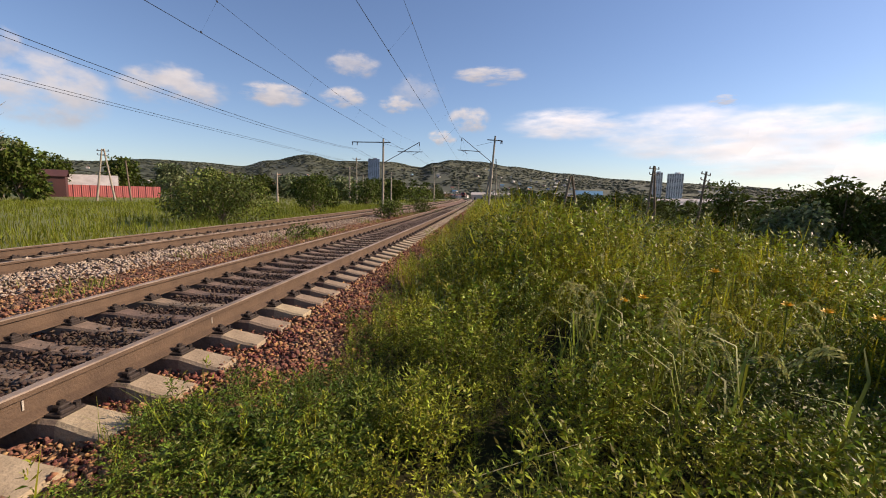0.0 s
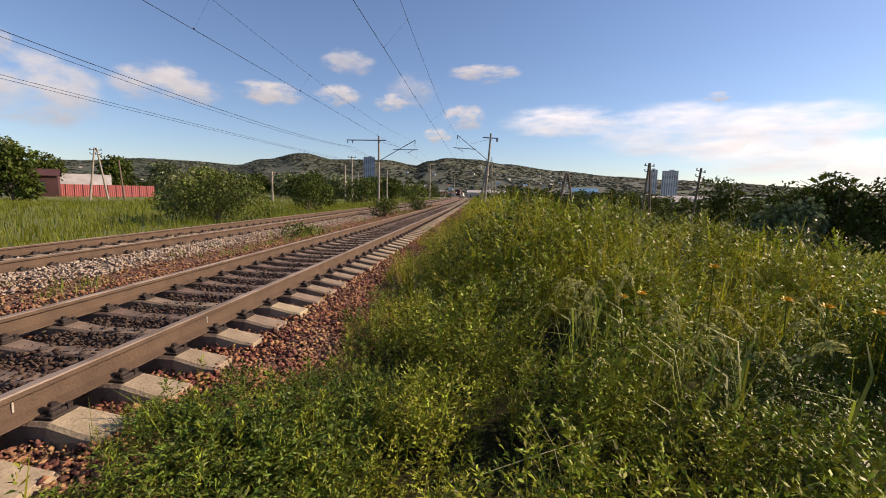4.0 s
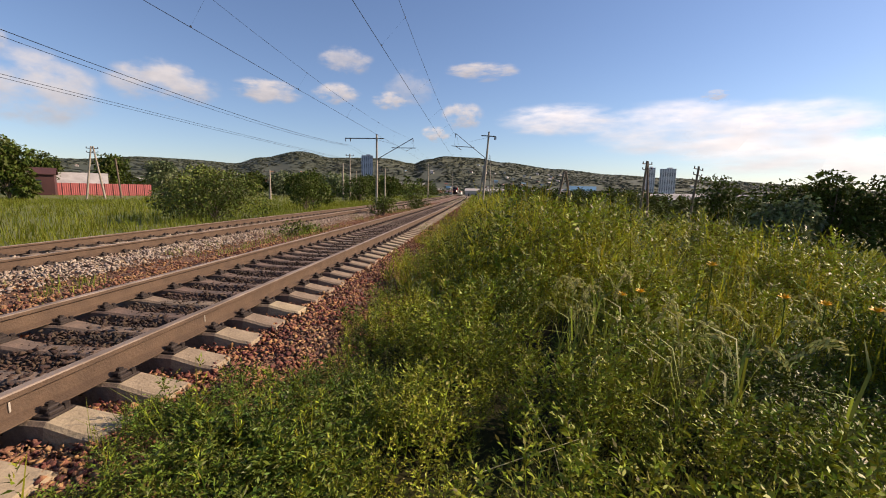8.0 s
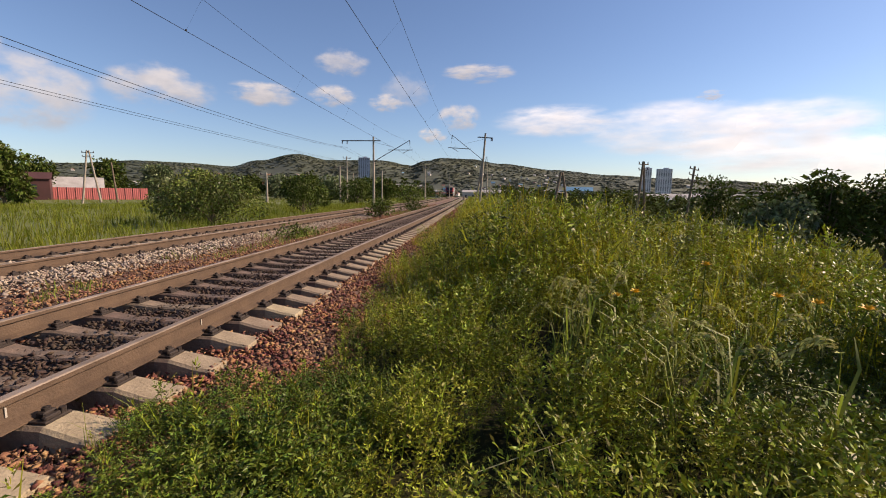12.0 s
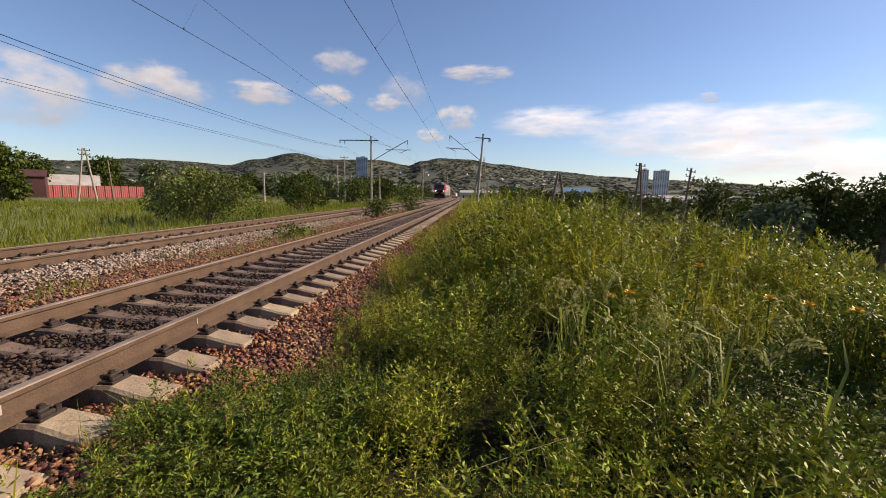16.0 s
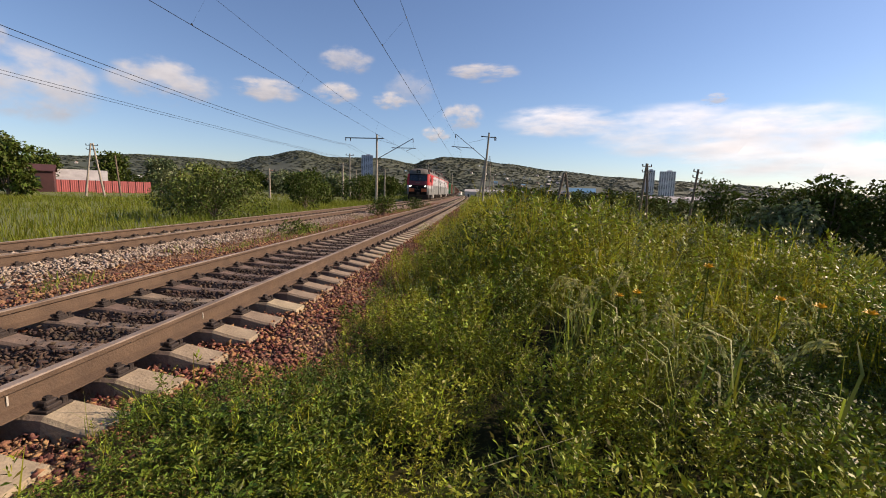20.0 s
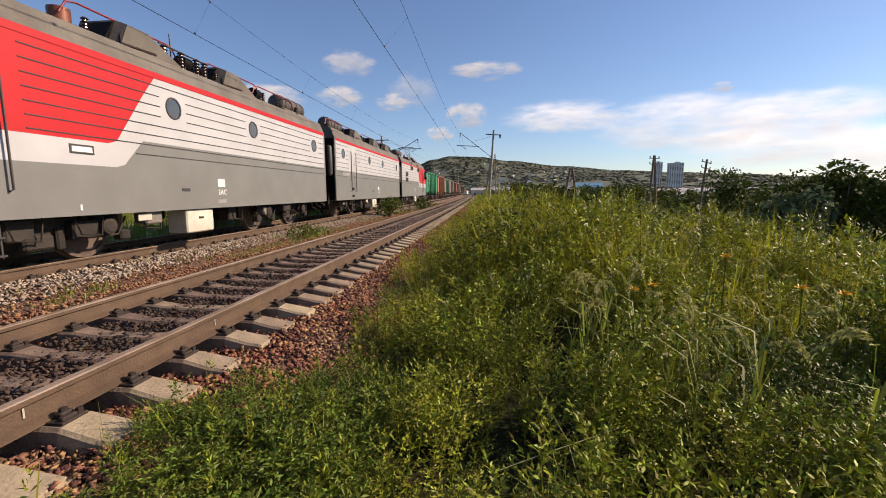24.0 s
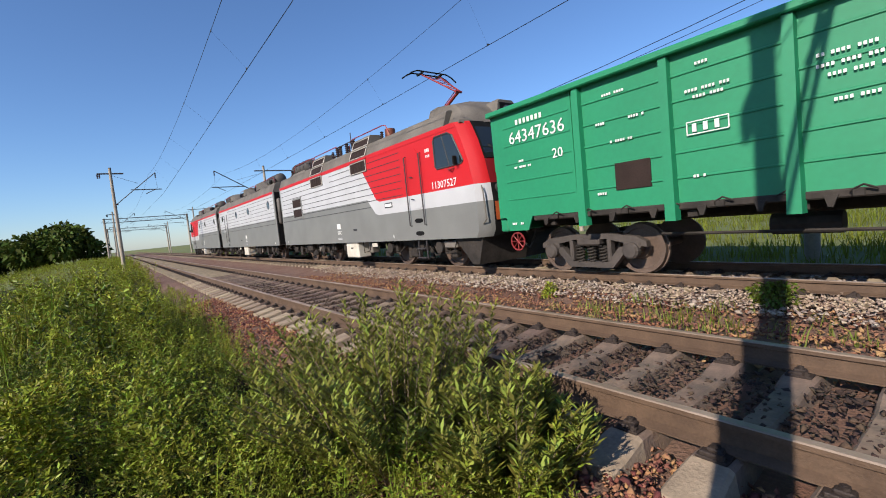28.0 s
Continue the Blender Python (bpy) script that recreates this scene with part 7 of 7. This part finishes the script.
fence_run(-90.9, 89.2, -77.5, 101.5, -1.35, 2.9)
gable_house("house", "low house with a pale sheet roof behind the fence", -93.5, 99.5, -1.3, 9, 8, 2.6, 2.6, "plaster", "grey_roof", 42)
gable_house("shed", "dark brown shed at the end of the fence", -91.0, 86.2, -1.3, 5.5, 5, 4.6, 1.2, "dark_wall", "dark_wall", 42, 1)


def tower_block(label, x, y, z, w, d, floors, mat, cols, fh=3.0):
    t = thing("apartment_block", label, "apartment building", at=Matrix.Translation((x, y, z)) @ pose(0, 0, 0, 0, 0, math.degrees(math.atan2(-x, y))))
    h = floors * fh
    m = Mesh()
    m.box((0, 0, h / 2), (w, d, h), 0.1)
    part("wall", m, M[mat], t)
    r = Mesh()
    r.box((0, 0, h + 0.6), (w * 0.98, d * 0.98, 1.2), 0.1)
    r.box((w * 0.1, 0, h + 2.5), (w * 0.35, d * 0.5, 3.5), 0.1)
    part("roof", r, M[mat], t)
    for j in range(floors):
        for i in range(cols):
            g = Mesh()
            g.box((-w / 2 + w * (i + 0.5) / cols, -d / 2 - 0.05, fh * (j + 0.55)), (w / cols * 0.55, 0.2, fh * 0.5))
            part("window", g, M["dark_pane"], t)
    return t


tower_block("tall blue-grey apartment tower in the town", -302, 1160, -10, 30, 20, 34, "block_wall", 6)
tower_block("pale apartment tower above the valley", 450, 1221, -10, 26, 20, 28, "pale_block", 5)
tower_block("pale pinkish apartment tower above the valley", 490, 1205, -10, 38, 22, 27, "pale_block", 7)


def long_shed(label, x, y, w, d, h, mat, roof, turn):
    gable_house("warehouse", label, x, y, ground_z(x, y), w, d, h, h * 0.25, mat, roof, turn, max(2, int(w / 6)))


long_shed("white warehouse with a blue roof in the valley", 51, 213, 12, 12, 7.4, "plaster", "blue_roof", -14)
long_shed("long white low building in the valley", 38.5, 217, 12, 9, 6.0, "plaster", "grey_roof", -10)
long_shed("grey shed below the line", 70, 190, 14, 9, 4.5, "plaster", "rust_roof", 10)
long_shed("long flat industrial hall in the town", -70, 330, 60, 22, 7, "plaster", "grey_roof", 8)
long_shed("long flat industrial hall in the town", -130, 300, 70, 22, 7, "plaster", "rust_roof", 14)
long_shed("industrial hall with a red roof in the town", -160, 250, 42, 14, 6, "plaster", "rust_roof", 20)
long_shed("white industrial hall in the town", 20, 380, 60, 22, 8, "plaster", "grey_roof", 0)
long_shed("long grey hall in the valley", 170, 420, 80, 22, 8, "plaster", "grey_roof", -15)
long_shed("grey hall in the valley", 120, 300, 40, 16, 6, "plaster", "grey_roof", -18)
long_shed("flat bright hall in the valley", 260, 520, 90, 24, 9, "plaster", "grey_roof", -20)


def slope_halls():
    """Long low blocks on the rise behind the town."""
    for az, r, w, h, wall, roof, turn in ((-25.5, 760, 70, 8, "plaster", "grey_roof", 20), (-21.0, 820, 90, 9, "plaster", "rust_roof", 12), (-17.5, 900, 60, 12, "pale_block", "grey_roof", 8), (-12.0, 780, 80, 9, "plaster", "grey_roof", -5),
                                          (-8.0, 860, 95, 10, "pale_block", "grey_roof", 6), (-4.5, 760, 60, 8, "plaster", "rust_roof", -8), (4.0, 900, 70, 9, "plaster", "grey_roof", 5), (9.0, 760, 60, 8, "plaster", "grey_roof", -10), (14.0, 840, 80, 9, "plaster", "rust_roof", -16)):
        a = radians(az)
        gable_house("warehouse", "long pale block on the rise behind the town", r * math.sin(a), r * math.cos(a), hill_z(az, r) - 1.0, w, 14, h, h * 0.2, wall, roof, turn, 6)


# ---- hills ----
RIDGE = [(-75, 1.0), (-57, 1.4), (-50.8, 2.0), (-44.8, 2.4), (-39.1, 2.9), (-34.8, 2.9), (-30.2, 2.7), (-27.1, 3.5), (-22.8, 4.4), (-19.1, 3.8), (-12.7, 3.9), (-8.7, 3.3), (-6.9, 3.9), (-4.7, 4.3), (-1.0, 4.2), (2.6, 3.7), (9.6, 2.9), (16.3, 2.3), (22.3, 1.95), (27.8, 1.6), (34.8, 1.15), (39.5, 0.8), (47, 0.5), (75, 0.3)]


def ridge_el(az):
    for (a, e), (b, f) in zip(RIDGE, RIDGE[1:]):
        if az <= b:
            s = (az - a) / (b - a)
            s = s * s * (3 - 2 * s)
            return e + (f - e) * max(0, s)
    return RIDGE[-1][1]


def hill_z(az, r):
    """Height of the hills at a bearing and distance."""
    a = radians(az)
    x, y = r * math.sin(a), r * math.cos(a)
    top = math.tan(radians(ridge_el(az))) * 2900
    s = ease(650, 2900, r)
    k = s ** 1.25
    wob = noise.fractal(Vector((x * 0.0016, y * 0.0016, 2.0)), 1.0, 2.1, 4)
    back = 1.0 - 0.25 * ease(2900, 3800, r)
    return -6 + (top + 6) * k * back + wob * 45 * s * (1 - s) * 2


def build_hills():
    azs = [-78 + 0.5 * i for i in range(313)]
    rs = [640, 760, 900, 1050, 1200, 1400, 1600, 1800, 2050, 2300, 2500, 2700, 2900, 3100, 3400, 3800]
    verts, faces = [], []
    for r in rs:
        for az in azs:
            a = radians(az)
            verts.append((r * math.sin(a), r * math.cos(a), hill_z(az, r) - (3 if r == rs[0] else 0)))
    w = len(azs)
    for j in range(len(rs) - 1):
        for i in range(w - 1):
            faces.append((j * w + i, j * w + i + 1, (j + 1) * w + i + 1, (j + 1) * w + i))
    me = bpy.data.meshes.new("hills")
    me.from_pydata(verts, [], faces)
    me.materials.append(M["hill"])
    me.polygons.foreach_set("use_smooth", [True] * len(faces))
    tagged(new("hills", me), "green wooded hills behind the town", "hills", kind="structure")
    rng = np.random.default_rng(5)
    # woods: rough clumps, thick on the heights
    n = 22000
    az = rng.uniform(-60, 50, n)
    r = rng.uniform(700, 2950, n)
    keep = np.array([noise.noise(Vector((a * 0.25, q * 0.004, 1))) + 0.5 * ease(1500, 2700, q) > -0.22 for a, q in zip(az, r)])
    az, r = az[keep], r[keep]
    x, y = r * np.sin(np.radians(az)), r * np.cos(np.radians(az))
    z = np.array([hill_z(a, q) for a, q in zip(az, r)])
    n = len(az)
    dirs = np.array([(1, 0, 0), (0, 1, 0), (-1, 0, 0), (0, -1, 0), (0.2, 0.1, 1.1), (0, 0.1, -0.6)], float)
    v = (dirs[None] * rng.uniform(0.6, 1.3, (n, 6, 1)) + rng.normal(0, 0.18, (n, 6, 3))) * (rng.uniform(3.0, 6.0, n))[:, None, None] * np.array((2.2, 2.2, 0.3))
    v += np.stack([x, y, z + 2], -1)[:, None, :]
    f = np.array([(0, 1, 4), (1, 2, 4), (2, 3, 4), (3, 0, 4), (1, 0, 5), (2, 1, 5), (3, 2, 5), (0, 3, 5)])
    from_arrays("woods", v.reshape(-1, 3), (f[None] + (np.arange(n) * 6)[:, None, None]).reshape(-1, 3), M["wood"], "distant woods on the hills and in the town", "woods", "stuff").data.shade_smooth()
    # nearer greenery in the town, leafy clumps
    n = 2600
    y = rng.uniform(130, 640, n)
    x = rng.uniform(-0.85, 0.85, n) * y
    keep = (np.abs(x - BEND_NP(y) + 2) > 14)
    x, y = x[keep], y[keep]
    xr, yr = rng.uniform(22, 130, 620), rng.uniform(45, 200, 620)
    x, y = np.concatenate([x, xr]), np.concatenate([y, yr])
    lane = (x / y > 0.11) & (x / y < 0.6) & (y < 125)
    x, y = x[~lane], y[~lane]
    yl = rng.uniform(62, 125, 170)
    xl = yl * rng.uniform(0.3, 0.6, 170)
    far = [weed_proto(300 + s, 60, 0.30, 0.16, 0.42) for s in range(4)]
    scatter("town_trees", "trees and shrubs scattered between distant roofs", "trees", M["leaf_dark"], far, x, y, GROUND_NP(x, y) - 0.3, rng.uniform(3.0, 7.5, len(x)), 6)
    scatter("shrubs", "low dark shrubs in the valley below the line", "shrubs", M["leaf_dark"], far, xl, yl, GROUND_NP(xl, yl) - 0.2, rng.uniform(1.3, 2.8, 170), 7)


build_hills()
slope_halls()


def build_town():
    """Small houses on the slopes; a few shapes, copied."""
    rng = random.Random(12)
    protos = [
        gable_house("house", "small white house with a grey roof on the hillside", 0, 900, -6, 11, 8, 5, 3, "plaster", "grey_roof", 0),
        gable_house("house", "small house with a rust-red roof on the hillside", 30, 900, -6, 10, 8, 4, 3, "plaster", "rust_roof", 0),
        gable_house("house", "small house with a blue roof on the hillside", 60, 900, -6, 12, 8, 5, 3, "plaster", "blue_roof", 0),
    ]
    for i in range(190):
        az = rng.choice((rng.uniform(-48, -16), rng.uniform(-14, 12), rng.uniform(0, 34)))
        r = rng.uniform(300, 2000) if i % 3 else rng.uniform(280, 700)
        a = radians(az)
        x, y = r * math.sin(a), r * math.cos(a)
        if abs(x - bend(y) + 2) < 18:
            continue
        z = (hill_z(az, r) if r > 640 else ground_z(x, y)) - 0.6
        k = 1.0 if r < 700 else 1.25
        p = protos[i % 3 if rng.random() < 0.6 else 0]
        tagged(copy_thing(p, Matrix.Translation((x, y, z)) @ pose(0, 0, 0, 0, 0, rng.uniform(0, 180))), group="houses of the town")
    for i, p in enumerate(protos):
        r, az = 1150 + 130 * i, -16 + 9 * i
        p.matrix_basis = Matrix.Translation((r * math.sin(radians(az)), r * math.cos(radians(az)), hill_z(az, r) - 0.6))
        tagged(p, group="houses of the town")
    # lattice mast on the ridge
    t = thing("radio_mast", "thin steel lattice mast on the hill", "radio mast", at=(28, 1500, hill_z(1.1, 1500)))
    h = 127 - hill_z(1.1, 1500)
    for s in ((-1, -1), (1, -1), (1, 1), (-1, 1)):
        m = Mesh()
        m.tube([(s[0] * 7, s[1] * 7, 0), (s[0] * 1.2, s[1] * 1.2, h)], 0.7, 5)
        part("leg", m, M["steel_dark"], t)
    for k in range(7):
        q = Mesh()
        f = k / 7
        w = 7 * (1 - f) + 1.2 * f
        for a, b in (((-w, -w), (w, -w)), ((w, -w), (w, w)), ((w, w), (-w, w)), ((-w, w), (-w, -w))):
            q.tube([(*a, h * f), (*b, h * f)], 0.35, 4)
        part("brace", q, M["steel_dark"], t)


build_town()


# ---- signals and portal seen the other way ----
def portal(y):
    t = thing("catenary_portal", "steel catenary portal spanning the tracks", "catenary portal", at=(0, y, -0.6))
    for x in (-11.0, 4.5):
        m = Mesh()
        m.tube([(x, 0, 0), (x, 0, 9.2)], 0.2, 10)
        part("post", m, M["concrete"], t)
    b = Mesh()
    for z in (8.2, 9.0):
        for d in (-0.3, 0.3):
            b.tube([(-11.2, d, z), (4.7, d, z)], 0.06, 5)
    for i in range(16):
        b.tube([(-11 + i, -0.3, 8.2), (-10.5 + i, -0.3, 9.0), (-10 + i, -0.3, 8.2)], 0.03, 4)
    part("truss", b, M["steel_dark"], t)
    return t


portal(-118)
portal(-170)


def signal(x, y):
    t = thing("railway_signal", "dark railway signal on a pale post", "railway signal", at=(x, y, ground_z(x, y)))
    m = Mesh()
    m.tube([(0, 0, 0), (0, 0, 5.2)], 0.11, 8)
    part("post", m, M["concrete"], t)
    b = Mesh()
    b.box((0, 0, 5.4), (0.5, 0.2, 1.5), 0.05)
    head = part("signal_head", b, M["black"], t)
    for k in range(3):
        q = Mesh()
        q.spin([(0, 0.12), (0.2, 0.13)], (0, 0.1, 4.95 + 0.45 * k), "y", 10)
        part("visor", q, M["black"], head)


signal(-9.0, -88)


# ---- clouds ----
def cloud_material(seed, thick, lit, rough=3.6):
    m = bpy.data.materials.new("cloud")
    m.use_nodes = True
    nt = m.node_tree
    n, link = nt.nodes, nt.links
    n.remove(n["Principled BSDF"])
    tc = n.new("ShaderNodeTexCoord")
    sep = n.new("ShaderNodeSeparateXYZ")
    link.new(tc.outputs["Object"], sep.inputs["Vector"])

    def math_node(op, a, b=None, clamp=False):
        q = n.new("ShaderNodeMath")
        q.operation, q.use_clamp = op, clamp
        for i, v in enumerate((a, b)):
            if v is None:
                continue
            if isinstance(v, (int, float)):
                q.inputs[i].default_value = v
            else:
                link.new(v, q.inputs[i])
        return q.outputs["Value"]

    def tex(scale, detail, off):
        mp = n.new("ShaderNodeMapping")
        mp.inputs["Location"].default_value = (seed * 3.7 + off, seed * 1.3, off)
        mp.inputs["Scale"].default_value = (1.0, 1.0, 1.0)
        link.new(tc.outputs["Object"], mp.inputs["Vector"])
        t = n.new("ShaderNodeTexNoise")
        t.inputs["Scale"].default_value, t.inputs["Detail"].default_value, t.inputs["Roughness"].default_value = scale, detail, 0.55
        link.new(mp.outputs["Vector"], t.inputs["Vector"])
        return t.outputs["Fac"]

    size = n.new("ShaderNodeObjectInfo")
    x2 = math_node("MULTIPLY", sep.outputs["X"], sep.outputs["X"])
    y2 = math_node("MULTIPLY", sep.outputs["Y"], sep.outputs["Y"])
    body = math_node("SUBTRACT", 1.0, math_node("ADD", x2, y2))
    lump = math_node("MULTIPLY", math_node("SUBTRACT", tex(1.3, 7, 0), 0.5), rough)
    fine = math_node("MULTIPLY", math_node("SUBTRACT", tex(5.0, 5, 9), 0.5), 0.5)
    dens = math_node("ADD", math_node("ADD", body, lump), fine)
    fade = n.new("ShaderNodeMapRange")
    fade.interpolation_type = "SMOOTHSTEP"
    fade.inputs["From Min"].default_value, fade.inputs["From Max"].default_value = 0.0, 1.35
    fade.inputs["To Max"].default_value = thick
    link.new(dens, fade.inputs["Value"])
    edge = n.new("ShaderNodeMapRange")
    edge.interpolation_type = "SMOOTHSTEP"
    edge.inputs["From Min"].default_value, edge.inputs["From Max"].default_value = 0.0, 0.55
    link.new(body, edge.inputs["Value"])
    alpha = math_node("MULTIPLY", fade.outputs["Result"], edge.outputs["Result"], True)
    # lit tops and shaded undersides are painted into the cloud's glow
    tone = n.new("ShaderNodeMapRange")
    tone.inputs["From Min"].default_value, tone.inputs["From Max"].default_value = -0.7, 0.55
    link.new(math_node("ADD", sep.outputs["Y"], math_node("MULTIPLY", math_node("SUBTRACT", tex(2.5, 5, 4), 0.5), 1.6)), tone.inputs["Value"])
    mix = n.new("ShaderNodeMix")
    mix.data_type = "RGBA"
    mix.inputs["A"].default_value, mix.inputs["B"].default_value = (0.38 * lit, 0.395 * lit, 0.42 * lit, 1), (0.60 * lit, 0.605 * lit, 0.605 * lit, 1)
    link.new(tone.outputs["Result"], mix.inputs["Factor"])
    em, tr, ms = n.new("ShaderNodeEmission"), n.new("ShaderNodeBsdfTransparent"), n.new("ShaderNodeMixShader")
    link.new(mix.outputs["Result"], em.inputs["Color"])
    link.new(alpha, ms.inputs["Fac"]), link.new(tr.outputs["BSDF"], ms.inputs[1]), link.new(em.outputs["Emission"], ms.inputs[2])
    link.new(ms.outputs["Shader"], n["Material Output"].inputs["Surface"])
    return m


CLOUDS = [(-47.2, 8.9, 6.0, 4.0), (-36.7, 10.8, 5.8, 3.0), (-26.4, 11.3, 4.4, 1.7), (-18.4, 11.6, 3.3, 1.5), (-17.2, 15.4, 3.6, 1.9), (-11.6, 11.1, 2.9, 1.3), (-2.6, 9.5, 3.1, 2.0), (-6.1, 7.3, 2.2, 1.2),
          (-0.3, 14.8, 5.0, 1.4), (9.5, 9.0, 8.6, 2.4), (22.5, 7.6, 11.5, 3.6), (32.4, 7.4, 9.0, 3.0), (30.5, 4.7, 10.5, 2.6), (38.7, 3.8, 8.0, 3.0), (26.0, 10.9, 1.6, 0.7), (-50.5, 12.4, 2.4, 2.0), (-9.2, 12.8, 3.8, 2.4)]
FAINT = {4: 0.6, 16: 0.35, 15: 0.5, 7: 0.8, 14: 0.7}
for i, (az, el, wa, ha) in enumerate(CLOUDS):
    dist = 4200 + 15 * i
    a, e = radians(az), radians(el)
    c = Vector((math.sin(a) * math.cos(e), math.cos(a) * math.cos(e), math.sin(e))) * dist
    m = Mesh()
    k = 12
    verts = [(-1 + 2 * u / k, -1 + 2 * v / k, -0.06 * ((-1 + 2 * u / k) ** 2 + (-1 + 2 * v / k) ** 2)) for v in range(k + 1) for u in range(k + 1)]
    m.add(verts, [(v * (k + 1) + u, v * (k + 1) + u + 1, (v + 1) * (k + 1) + u + 1, (v + 1) * (k + 1) + u) for v in range(k) for u in range(k)])
    # the bank towards the sun is given a stronger glow
    ob = part("cloud", m, cloud_material(i + 1, FAINT.get(i, 0.8), 1.3 if 9 <= i <= 13 else 0.86, 2.5 if 9 <= i <= 13 else 3.6))
    ob.matrix_basis = look(c, (0, 0, 1.2)) @ Matrix.Diagonal((dist * math.tan(radians(wa)), dist * math.tan(radians(ha)), 100, 1)) @ pose(0, 0, 0, 0, 180, 0)
    tagged(ob, "soft white cumulus cloud", "cloud", kind="structure")


motions()
